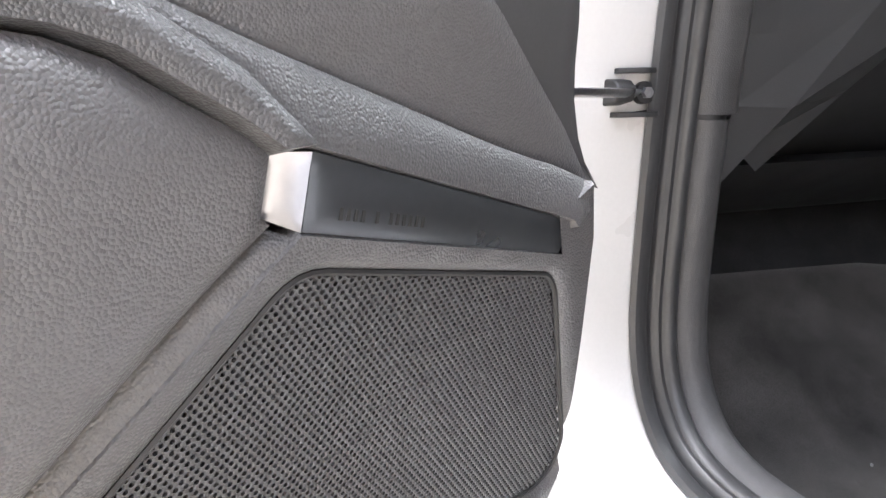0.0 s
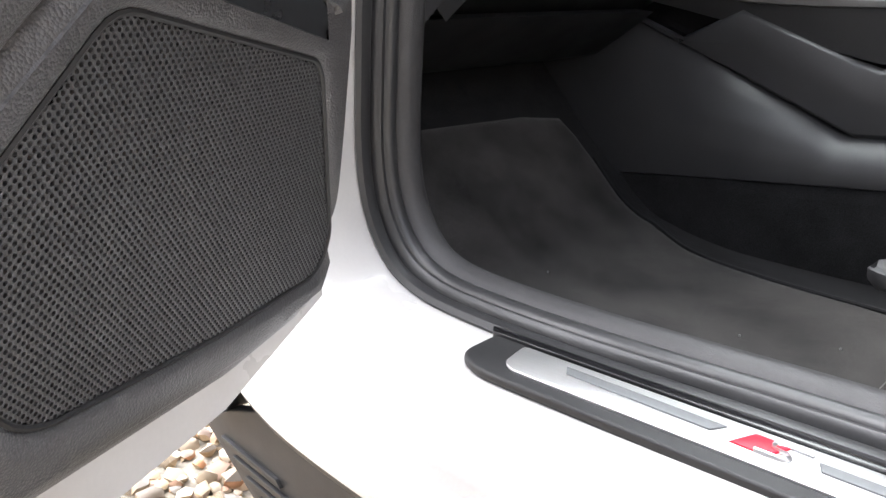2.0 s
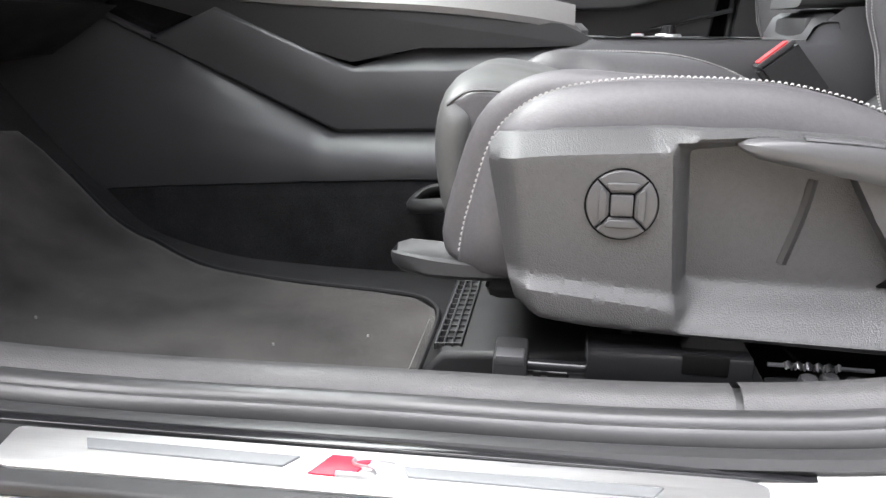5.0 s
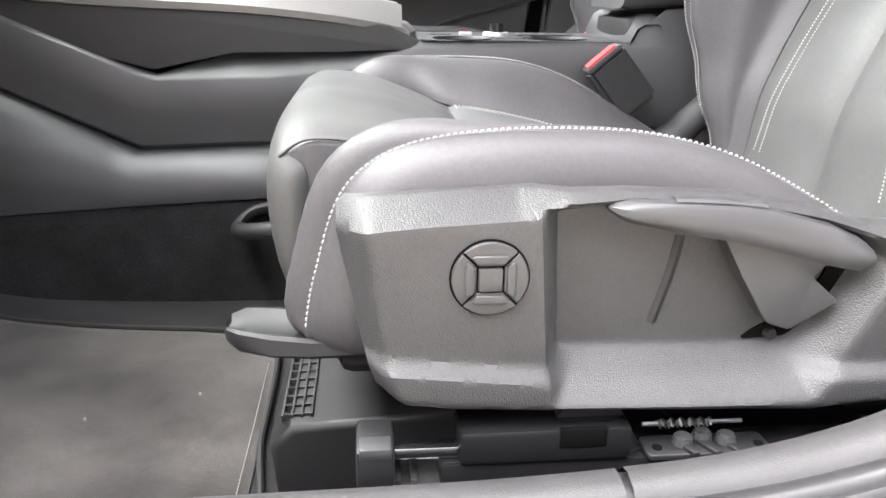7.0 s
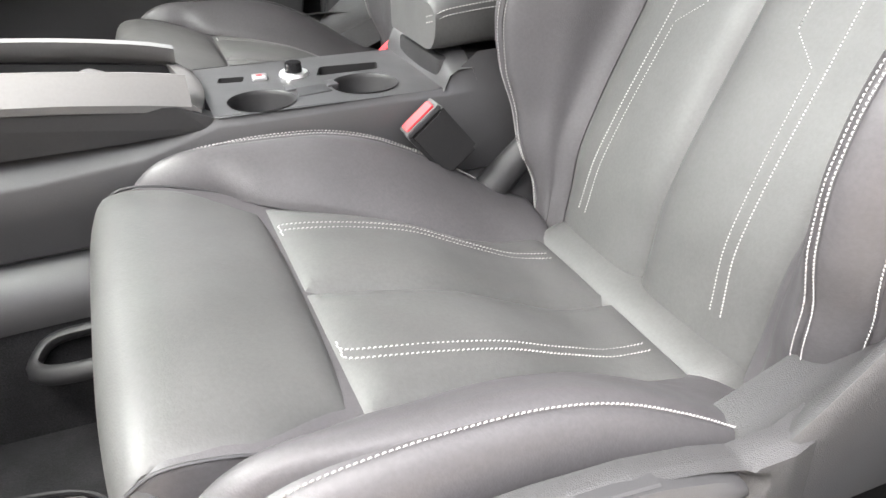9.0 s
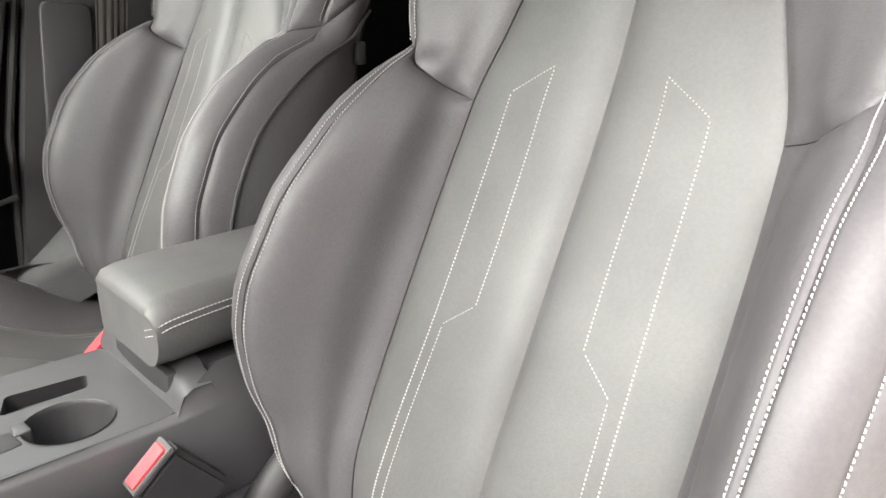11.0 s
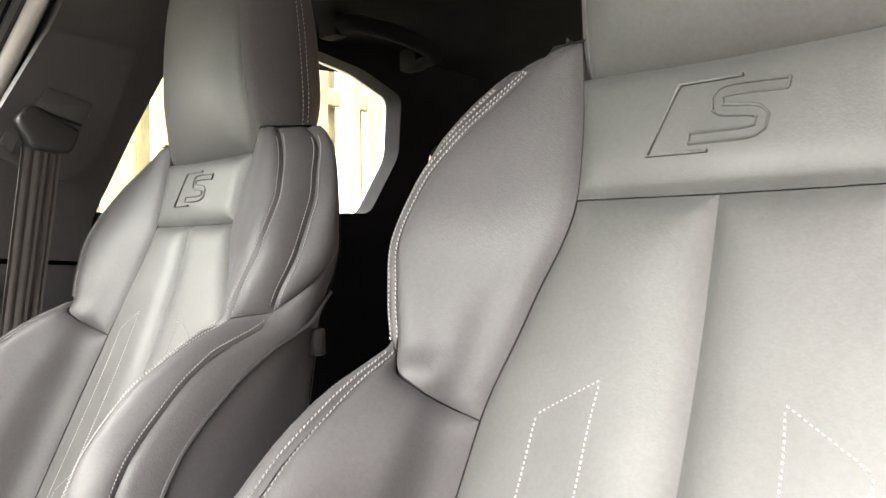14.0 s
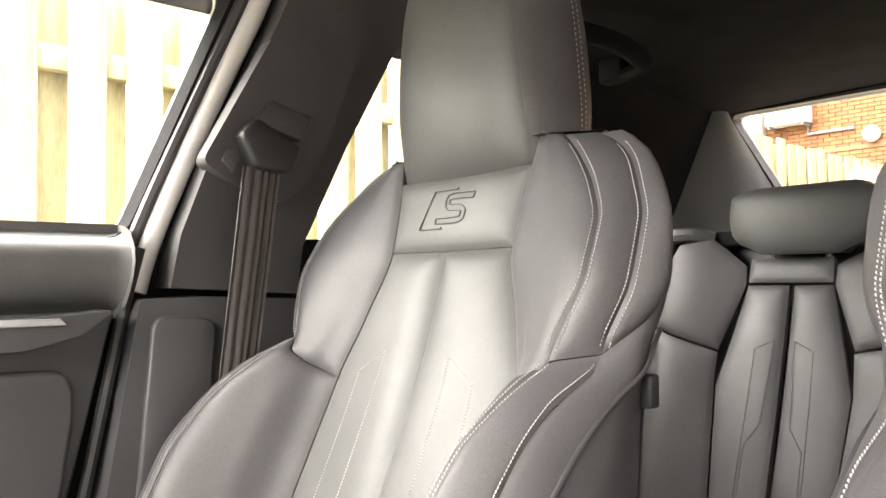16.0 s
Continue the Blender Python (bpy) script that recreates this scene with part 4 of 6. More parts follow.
def front_seat(dx, dy, out, label):
    seat = thing("front_seat", label, "car seat", (0.25 + dx, 0.40 + dy, 0.37), "front seats")
    back, bolster, centre, pad, roll = seat_surfaces(dx, dy, out)
    y0 = 0.40 + dy
    cushion = block("cushion", (.05 + dx, y0 - .235, .425), (.50 + dx, y0 + .235, .444), DARK, seat, .01, "ribbed black leather seat cushion")
    rest = part_group("backrest", seat, "black leather backrest with pale double stitching")
    for side in (-1, 1):
        fl = side
        B, K = back(side), bolster(side)
        panel("centre_panel", [(0, .43), (1, .43), (1, .887), (1, 1.0345), (0, 1.0335)], B, (.11, .012), LEATHER_LIGHT, rest, -fl, puff=.0075, puff_r=.022, seam=.006, seam_r=.008)
        panel("shoulder_panel", [(1, .8878), (1, 1.034), (1, 1.118), (1, 1.150), (2, 1.153), (3, 1.149), (3, 1.12), (3, 1.05), (3, .98), (3, .9325)], B, (.17, .010), LEATHER, rest, -fl, skirt=.004, puff=.008, puff_r=.030, seam=.004, seam_r=.005)
        panel("side_bolster", [(1, .43), (1, .887), (2, .909), (3, .931), (3, .80), (3, .43)], B, (.17, .011), LEATHER, rest, -fl, puff=.011, puff_r=.035, seam=.004, seam_r=.005)
        panel("bolster_strip", [(3, .43), (3, .931), (4, .936), (4, .43)], B, (.2, .012), LEATHER, rest, -fl, puff=.003, puff_r=.02, seam=.0025, seam_r=.004)
        panel("shoulder_strip", [(3, .9320), (3, 1.147), (4, 1.148), (4, .9368)], B, (.2, .011), LEATHER, rest, -fl, skirt=.002, puff=.002, puff_r=.015, seam=.0025, seam_r=.004)
        panel("side_panel", [(4, .43), (4, .936), (5, .966), (6, .998), (6, .43)], B, (.2, .014), LEATHER, rest, -fl, puff=.004, puff_r=.03, seam=.003, seam_r=.004)
        panel("upper_side_panel", [(4, .9368), (4, 1.147), (6, 1.147), (6, .9990), (5, .9668)], B, (.2, .014), LEATHER, rest, -fl, skirt=.002, puff=.004, puff_r=.03, seam=.003, seam_r=.004)
        # piping on the flank
        q = smooth_line([(5.9, .957), (5.3, .93), (4.75, .885), (4.5, .82), (4.42, .72), (4.4, .60), (4.4, .48)], 60)
        pp = B(q[:, 0], q[:, 1])
        nn = normals_of(B, q[:, 0], q[:, 1], .05, .003, -fl)
        tube("piping", pp + nn * .0045, .0022, PIPING, rest, 6)
        # seams and decorative stitches
        s_of = lambda L: [(y / float(BY1(np.array([z]))[0]), z) for y, z in L]
        for L, st in ((OUTER_LINE, False), (INNER_LINE, False), (KINK, True), (CHEST_LINE, False), (CHEVRON, True)):
            stitches("stitching", B, s_of(L), THREAD, rest, -fl, h=.0064, straight=st, pitch=.0034, length=.0027, width=.0016)
        for s, za, zb, off in ((3, .45, .93, .0042), (3, .45, .93, -.0042), (3, .937, 1.136, .0042), (3, .937, 1.136, -.0042), (4, .942, 1.13, .0040), (4, .942, 1.13, -.0040), (4, .47, .93, .004)):
            stitches("stitching", B, [(s, za + (zb - za) * i / 16) for i in range(17)], THREAD, rest, -fl, h=.0003, offset=off, pitch=.0036, length=.0027, width=.0011, skew=.12)
        # cushion side
        panel("cushion_bolster", [(0, .0), (0, .97), (1, .985), (2, .985), (2, .5), (2, .0), (1, .0)], K, (.17, .014), LEATHER, cushion, -fl, puff=.007, puff_r=.03, seam=.004, seam_r=.006)
        panel("cushion_flank", [(2, .0), (2, .10), (2, .5), (2, .985), (5, .985), (5, .0)], K, (.3, .014), LEATHER, cushion, -fl, puff=.006, puff_r=.03, seam=.003, seam_r=.005)
        for off in ((out * .0045,) if side == out else (.0045, -.0045)):
            stitches("stitching", K, [(2, .015 + .93 * i / 24) for i in range(25)], THREAD, cushion, -fl, h=.0006, offset=off, pitch=.0040, length=.0029, width=.0013, skew=.12)
        half = [(0, .158), (side * .169, .158), (side * .157, .20), (side * .143, .28), (side * .137, .36), (side * .150, .42), (side * .158, .472), (0, .472)]
        panel("centre_cushion", half, centre, (.012, .012), LEATHER_LIGHT, cushion, -1, puff=.0085, puff_r=.022, seam=.006, seam_r=.008)
        for off in (-.0055, .0055):
            L = [(side * .104 + off - side * .012, .160), (side * .104 + off, .172), (side * .104 + off, .28), (side * .094 + off, .38), (side * .088 + off, .45)]
            stitches("stitching", centre, L, THREAD, cushion, -1, h=.0072, pitch=.0042, length=.0030, width=.0013, skew=.25)
    badge_surface = lambda s, z: np.where((np.asarray(s) >= 0)[:, None], back(1)(np.abs(s), z), back(-1)(np.abs(s), z))
    panel("badge_panel", [(-1, 1.035), (0, 1.034), (1, 1.035), (1, 1.120), (0, 1.120), (-1, 1.120)], badge_surface, (.09, .009), LEATHER_LIGHT, rest, -1, puff=.004, puff_r=.015, seam=.005, seam_r=.006)
    badge_emblem(badge_surface, rest)
    # thigh pad, with its side patch
    panel("thigh_pad", [(-1.34, .0), (0, .0), (1.34, .0), (1.34, .40), (1.26, .47), (1.06, .50), (1, .56), (1, .82), (1, .995), (0, .998), (-1, .995), (-1, .82), (-1, .56), (-1.06, .50), (-1.26, .47), (-1.34, .40)], pad, (.06, .03), LEATHER_LIGHT, cushion, -1, puff=.006, puff_r=.02, seam=.005, seam_r=.007, skirt=.015)
    side_shape = [(.050, .452), (.026, .466), (.014, .492), (.009, .535), (.015, .563), (.034, .574), (.070, .571), (.115, .557), (.160, .541), (.200, .528), (.200, .452)]
    prism("pad_side", [(x + dx, z) for x, z in rounded(side_shape, .006, 2)], y0 - .193, y0 + .193, LEATHER, cushion, bevel=.004)
    for side in (-1, 1):
        edge = smooth_line([(x + dx, y0 + side * .1930, z) for x, z in side_shape[4:9]], 60)
        tube("pad_piping", edge, .0013, PIPING, cushion, 6)
    panel("rear_roll", [(-.170, .02), (.170, .02), (.170, .98), (-.170, .98)], roll, (.014, .06), LEATHER_LIGHT, cushion, -1, puff=.003, puff_r=.02, seam=.004, seam_r=.006)
    headrest(seat, dx, dy)
    back_shell(rest, back, dx, dy)
    seat_base(seat, dx, dy, out)
    return seat


def part_group(name, parent, label=""):
    """A part that holds smaller pieces: a hidden core mesh of its own."""
    me = bpy.data.meshes.new(name)
    ob = new(name, me)
    ob.parent = parent
    ob.matrix_parent_inverse = Matrix.Translation(parent_place(parent)).inverted()
    return tagged(ob, label)


def fill_mesh(ob, verts, faces, mat):
    ob.data.from_pydata([tuple(map(float, v)) for v in verts], [], faces)
    ob.data.materials.append(mat)
    ob.data.polygons.foreach_set("use_smooth", [True] * len(ob.data.polygons))
    ob.data.set_sharp_from_angle(angle=radians(42))


def badge_emblem(S, parent):
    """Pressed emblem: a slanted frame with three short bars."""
    def ribbon(points, width):
        q = np.array(points, float)
        p = S(q[:, 0], q[:, 1])
        n = normals_of(S, q[:, 0], q[:, 1], .03, .002, -1)
        tube("emblem_relief", [tuple(a) for a in p + n * .0042], width, LEATHER_LIGHT, parent, 6)
    ribbon([(-.10, 1.101), (.26, 1.101), (.44, 1.0570), (.06, 1.0570)], .0013)
    mid = smooth_line([(-.34, 1.0925), (-.04, 1.0930), (.035, 1.0890), (.010, 1.0815), (-.18, 1.0785), (-.235, 1.0725), (-.17, 1.0660), (.18, 1.0655)], 44)
    t = np.gradient(mid * np.array((.1, 1)), axis=0)
    t /= np.linalg.norm(t, axis=1)[:, None]
    for w in (-.0032, .0032):
        ribbon(mid + np.stack([-t[:, 1] * 10, t[:, 0]], 1) * w, .0010)
    for k in (0, -1):
        a = np.array((-t[k, 1] * 10, t[k, 0])) * .0032
        ribbon([mid[k] - a, mid[k], mid[k] + a], .0010)


def headrest(seat, dx, dy):
    """One-piece head restraint: front pad, flanks and back."""
    y0 = 0.40 + dy
    zz = (1.112, 1.13, 1.17, 1.21, 1.26, 1.31, 1.355, 1.385, 1.400)
    hw = hermite(zz, (.107, .108, .107, .104, .100, .095, .088, .079, .066))
    fx = hermite(zz, (.727, .722, .715, .710, .709, .711, .717, .729, .748))
    bx = hermite(zz, (.80, .815, .832, .838, .838, .834, .826, .815, .800))

    def front(u, z):
        u, z = np.asarray(u, float), np.asarray(z, float)
        y = hw(z) * u
        return np.stack([fx(z) + .012 * u ** 2 + dx, y0 + y, z], 1)
    panel("headrest_pad", [(-1, 1.114), (0, 1.110), (1, 1.114), (1, 1.20), (1, 1.32), (1, 1.390), (0, 1.398), (-1, 1.390), (-1, 1.32), (-1, 1.20)], front, (.11, .011), LEATHER_LIGHT, seat, -1, puff=.012, puff_r=.03, seam=.004, seam_r=.006, skirt=.03)
    for side in (-1, 1):
        def flank(u, z, side=side):
            u, z = np.asarray(u, float), np.asarray(z, float)
            return np.stack([fx(z) + .012 + (bx(z) - fx(z) - .012) * u + dx, y0 + side * (hw(z) + .020 * np.sin(np.pi * np.clip(u, 0, 1) * .85) - .010 * u), z], 1)
        panel("headrest_flank", [(0, 1.114), (1, 1.114), (1, 1.20), (1, 1.388), (0, 1.388), (0, 1.20)], flank, (.14, .012), LEATHER, seat, -side, puff=.004, puff_r=.02, seam=.003, seam_r=.005)
        for u in (.60, .68):
            stitches("stitching", flank, [(u, 1.12 + .255 * i / 12) for i in range(13)], THREAD, seat, -side, h=.0045, pitch=.0060, length=.0036, width=.0010)
    def rear(u, z):
        u, z = np.asarray(u, float), np.asarray(z, float)
        return np.stack([bx(z) + dx + .006 * (1 - u * u), y0 + (hw(z) - .012) * u, z], 1)
    panel("headrest_rear", [(-1, 1.114), (1, 1.114), (1, 1.388), (-1, 1.388)], rear, (.2, .02), LEATHER, seat, 1, skirt=.02)
    def crown(u, v):
        u, v = np.asarray(u, float), np.asarray(v, float)
        return np.stack([.736 + .072 * v + dx, y0 + .074 * u, 1.388 + .012 * np.sin(np.pi * np.clip(v, 0, 1)) * (1 - .5 * u * u)], 1)
    panel("headrest_top", [(-1, 0), (1, 0), (1, 1), (-1, 1)], crown, (.2, .15), LEATHER, seat, -1, skirt=.012)


def back_shell(rest, back, dx, dy):
    """The rear of the backrest, closing it from flank to flank."""
    y0 = 0.40 + dy
    z = np.linspace(.43, 1.149, 30)
    rows = []
    for zz in z:
        a, b = back(-1)(np.array([6.0]), np.array([zz]))[0], back(1)(np.array([6.0]), np.array([zz]))[0]
        row = []
        for k in range(13):
            u = k / 12
            p = a * (1 - u) + b * u
            p[0] += .034 * math.sin(math.pi * u) ** .5
            row.append(p)
        rows.append(row)
    verts = [p for r in rows for p in r]
    faces = [(i * 13 + k, i * 13 + k + 1, (i + 1) * 13 + k + 1, (i + 1) * 13 + k) for i in range(29) for k in range(12)]
    # closing top, from the rear to the front
    n = len(verts)
    top = rows[-1]
    for k, p in enumerate(top):
        u = abs(k / 6 - 1)
        q = np.array([.735 + dx - .004, y0 + (p[1] - y0) * .78, 1.148])
        verts.append(q)
    faces += [((29) * 13 + k, 29 * 13 + k + 1, n + k + 1, n + k) for k in range(12)]
    fill_mesh(rest, verts, faces, LEATHER)


def seat_base(seat, dx, dy, out):
    """Moulded side valance with its switch disc and height lever, seat frame and slide rails."""
    y0 = 0.40 + dy
    yo = y0 + out * .292
    top = [(.058, .5515), (.075, .5545), (.10, .557), (.16, .5605), (.22, .5615), (.28, .5585), (.33, .5495), (.362, .5400), (.42, .541), (.50, .538), (.56, .545)]
    bottom = [(.56, .47), (.48, .450), (.404, .428), (.338, .4225), (.27, .424), (.175, .428), (.12, .431), (.092, .4345), (.077, .442), (.067, .470), (.060, .505), (.053, .535), (.053, .546)]
    outer = [(.1665, .5545), (.1760, .4370), (.300, .4345), (.338, .4350), (.353, .4530), (.384, .5190), (.381, .5265), (.366, .5340), (.33, .5450), (.28, .5545), (.22, .5575)]
    floor_loop = [(.1785, .5480), (.1835, .4625), (.287, .4610), (.322, .4630), (.343, .4760), (.366, .5180), (.355, .5310), (.33, .5400), (.28, .5495), (.22, .5525)]
    outer, floor_loop = rounded(outer, .004, 3), rounded(floor_loop, .004, 3)
    O3, F3 = (np.array([(q[0], 0, q[1]) for q in L]) for L in (outer, floor_loop))
    top_z = lambda x: np.interp(x, [q[0] for q in top], [q[1] for q in top])
    ledge_z = lambda x: .4680 - .10 * (np.clip(x, .06, .20) - .072)

    def depth_at(x, z):
        zt = top_z(x)
        bevel = np.interp(x, (.155, .185), (.0125, .0045))
        d = .029 * np.interp(x, (.155, .185), (1, .40)) * np.clip((z - zt + bevel) / bevel, 0, 1.2)
        front = np.interp(z, (.44, .47, .55), (.090, .082, .072))
        d = d + .050 * np.clip((front - x) / .030, 0, 1) ** 1.5
        zl = ledge_z(x)
        d = d - .0085 * np.clip((zl - z) / .0070, 0, 1)
        zb = np.interp(x, (.077, .092, .12, .175, .338, .404, .48), (.442, .4345, .431, .428, .4225, .428, .45))
        d = d + .020 * np.clip((zb + .0090 - z) / .0090, 0, 1.2) ** 2
        d = d + .040 * np.clip((x - .40) / .16, 0, 1)
        q, flat = np.stack([x, np.zeros_like(x), z], 1), np.stack([x, z], 1)
        a, b = seg_distance(q, O3), seg_distance(q, F3)
        w = np.where(inside(flat, floor_loop), 1.0, np.where(inside(flat, outer), a / (a + b + 1e-9), 0.0))
        return d * (1 - w) + .0225 * w

    def S(x, z):
        x, z = np.asarray(x, float), np.asarray(z, float)
        e = .0011
        depth = sum(depth_at(x + a, z + b) for a, b in ((0, 0), (e, 0), (-e, 0), (0, e), (0, -e))) / 5
        return np.stack([x + dx, yo - out * depth, z], 1)
    cell = .0029 if out < 0 else .008
    line = lambda f: [(x, f(x)) for x in np.linspace(.06, .165, 30)] + [(x, f(x)) for x in np.linspace(.165, .06, 30)]
    creases = [offset_loop(outer, -.0012), offset_loop(outer, .0012), offset_loop(floor_loop, -.0012), offset_loop(floor_loop, .0012),
               line(lambda x: top_z(x) - .0125), line(lambda x: ledge_z(x) + .0005), line(lambda x: ledge_z(x) - .0072)] if out < 0 else ()
    panel("side_valance", top + bottom, S, (cell, cell), SEAT_PLASTIC, seat, -out, puff=0, seam=0, skirt=.012, skirt_way=(0, out, 0), creases=creases, label="grained black plastic side valance")
    # switch disc: four petals round a square key
    c = S(np.array([.138]), np.array([.5155]))[0]
    at = lambda u, v: (c[0] + u, c[2] + v)
    near, far = sorted((c[1] - out * .002, c[1] + out * .0008))
    disc = prism("switch_disc", [at(.0226 * math.cos(2 * math.pi * k / 40), .0226 * math.sin(2 * math.pi * k / 40)) for k in range(40)], near, far, VOID, seat, bevel=0, label="dark round switch with four petals")
    a = .0068
    key = sorted((c[1], c[1] + out * .0052))
    for k in range(4):
        turn = radians(90 * k)
        spin = lambda u, v: at(u * math.cos(turn) - v * math.sin(turn), u * math.sin(turn) + v * math.cos(turn))
        arc = [(.0215 * math.cos(radians(g)), .0215 * math.sin(radians(g))) for g in np.linspace(46.5, 133.5, 12)]
        petal = [(-a - .0002, a + .0008), (a + .0002, a + .0008)] + arc
        prism("switch_petal", [spin(u, v) for u, v in petal], *sorted((c[1], c[1] + out * .0034)), SMOOTH, disc, bevel=.0010)
        prism("switch_ridge", [spin(u, v) for u, v in ((-.0078, .0090), (.0078, .0090), (.0105, .0128), (.0085, .0142), (-.0085, .0142), (-.0105, .0128))], *sorted((c[1] + out * .0028, c[1] + out * .0050)), SMOOTH, disc, bevel=.0009)
    block("switch_centre", (c[0] - a, key[0], c[2] - a), (c[0] + a, key[1], c[2] + a), SMOOTH, disc, .0014)
    # near-black plate on the recess floor, painting the shade of an opening behind the lever
    hole = rounded([(.353, .5335), (.3665, .5200), (.3460, .4790), (.3280, .4650), (.300, .4635), (.308, .4700), (.333, .4820), (.347, .5050)], .003)
    prism("lever_opening", [(x + dx, z) for x, z in hole], *sorted((yo - out * .0240, yo - out * .0205)), VOID, seat, bevel=0)
    bm = bmesh.new()
    bmesh.ops.create_cone(bm, cap_ends=True, segments=12, radius1=.0042, radius2=.0036, depth=.004)
    bm.transform(Matrix.Translation((.318 + dx, yo - out * .019, .4672)) @ Matrix.Rotation(radians(90), 4, "X"))
    part("screw_head", bm, DARK, seat)
    # dark bead whose colour stands in for the shade of a shallow groove
    q = smooth_line([(.2545, .531), (.2510, .509), (.2425, .476)], 14)
    tube("slot_mark", S(q[:, 0], q[:, 1]) - np.array([0, out * .0024, 0]), .0042, DARK, seat, 8)
    # height lever: a tapering paddle on an arm
    lx = (.2035, .208, .216, .25, .278, .295, .333, .354, .362)
    lt = (.5555, .5575, .5585, .5575, .5560, .5535, .5435, .5340, .5275)
    lb = (.5525, .5490, .5460, .5395, .5345, .5305, .5200, .5155, .5185)
    wide = (.004, .009, .0125, .014, .014, .014, .014, .013, .011)
    rows = []
    for x, zt, zb, hwid in zip(lx, lt, lb, wide):
        m = (zt - zb)
        prof = [(-hwid, zb + m * .25), (-hwid, zt - m * .35), (-hwid + .0035, zt - m * .05), (0, zt + .0006), (hwid - .003, zt), (hwid, zt - m * .3), (hwid, zb + m * .2), (hwid - .003, zb), (-hwid + .003, zb)]
        rows.append([(x + dx, yo - out * (.008 + v), z) for v, z in prof])
    n = len(rows[0])
    verts = [q for r in rows for q in r]
    faces = [(i * n + k, i * n + (k + 1) % n, (i + 1) * n + (k + 1) % n, (i + 1) * n + k)[::-out] for i in range(len(rows) - 1) for k in range(n)]
    faces += [tuple(range(n)), tuple((len(rows) - 1) * n + k for k in range(n))]
    lever = mesh_object("height_lever", verts, faces, SMOOTH, seat, "satin black height lever")
    pad = [[(x + dx, yo - out * (.008 + v), np.interp(x, lx, lt) + h) for v, h in ((-.0085, .0001), (-.0070, .0016), (.0075, .0016), (.0090, .0001))] for x in (.240, .243, .268, .290, .2935)]
    mesh_object("thumb_pad", [q for r in pad for q in r], [(i * 4 + k, i * 4 + k + 1, i * 4 + k + 5, i * 4 + k + 4)[::-out] for i in range(4) for k in range(3)], SMOOTH, lever)
    arm = [(.272, .5375), (.288, .510), (.307, .4805), (.322, .4755), (.350, .4935), (.331, .5095), (.345, .5220), (.31, .534)]
    prism("lever_arm", [(x + dx, z) for x, z in rounded(arm, .003)], *sorted((yo - out * .0225, yo - out * .0060)), SMOOTH, lever, bevel=.003)
    # recliner shroud behind the cushion
    rows = []
    for x, zo, zi in ((.385, .52, .500), (.40, .538, .512), (.43, .562, .524), (.46, .588, .536), (.50, .620, .552), (.55, .655, .570), (.60, .68, .59), (.63, .68, .60)):
        rows.append([(x + dx, yo - out * d, z) for d, z in ((.008, .455), (.006, zo - .030), (.006, zo - .006), (.009, zo), (.016, zo - .003), (.030, (zo + zi) / 2 - .006), (.055, zi), (.080, zi - .004), (.095, zi - .05))])
    k = len(rows[0])
    mesh_object("recliner_shroud", [q for r in rows for q in r], [(i * k + q, i * k + q + 1, (i + 1) * k + q + 1, (i + 1) * k + q)[::out] for i in range(len(rows) - 1) for q in range(k - 1)], SEAT_PLASTIC, seat, "grained black recliner shroud")
    # frame and rails under the cushion
    block("seat_frame", (.10 + dx, y0 - .21, .405), (.50 + dx, y0 + .21, .440), DARK, seat, .006)
    inner = block("slide_rail", (.062 + dx, y0 - out * .215 - .016, .305), (.62 + dx, y0 - out * .215 + .016, .345), STEEL, seat, .003, label="bare steel slide rail")
    prism("rail_bracket", [(.17 + dx, .345), (.24 + dx, .345), (.22 + dx, .415), (.19 + dx, .415)], y0 - out * .215 - .008, y0 - out * .215 + .008, DARK, inner, bevel=.001)
    ya = y0 + out * .280
    rail = block("slide_rail", (.070 + dx, ya - .017, .300), (.60 + dx, ya + .017, .3815), STEEL, seat, .003, label="bare steel slide rail")
    block("upper_rail", (.112 + dx, ya - .015, .3815), (.55 + dx, ya + .015, .3965), GLOSS, rail, .0025)
    for xx in (.084, .094):
        block("rail_tooth", (xx + dx, ya - .012, .3815), (xx + .005 + dx, ya + .012, .3855), DARK, rail, .001)
    for xx in (.20, .45):
        prism("rail_bracket", [(xx - .03 + dx, .396), (xx + .04 + dx, .396), (xx + .02 + dx, .430), (xx - .01 + dx, .430)], ya - .004, ya + .004, DARK, rail, bevel=.001)
    lo, hi = sorted((ya - out * .016, ya + out * .018))
    box = block("motor_box", (.123 + dx, lo, .397), (.228 + dx, hi, .4200), GLOSS, seat, .0035, label="gloss black rail motor box")
    # near-black patch on the box, for the shade inside its slot
    block("box_slot", (.183 + dx, *sorted((ya + out * .0150, ya + out * .0187))[:1], .4075), (.212 + dx, *sorted((ya + out * .0150, ya + out * .0187))[1:], .4205), VOID, box, .0008)
    tube("box_wire", smooth_line([(.222 + dx, ya - out * .004, .420), (.234 + dx, ya - out * .004, .427), (.246 + dx, ya - out * .002, .424), (.256 + dx, ya, .416)], 16), .0012, VOID, box, 6)
    tube("drive_shaft", [(.084 + dx, ya + out * .004, .400), (.123 + dx, ya + out * .004, .400)], .0050, GLOSS, box, 10)
    end = block("rail_end", (.062 + dx, ya - .019, .384), (.085 + dx, ya + .019, .4105), DARK, box, .003)
    block("end_clip", (.064 + dx, *sorted((ya + out * .004, ya + out * .0195))[:1], .405), (.083 + dx, *sorted((ya + out * .004, ya + out * .0195))[1:], .4122), SMOOTH, end, .0012)
    yr = ya + out * .010
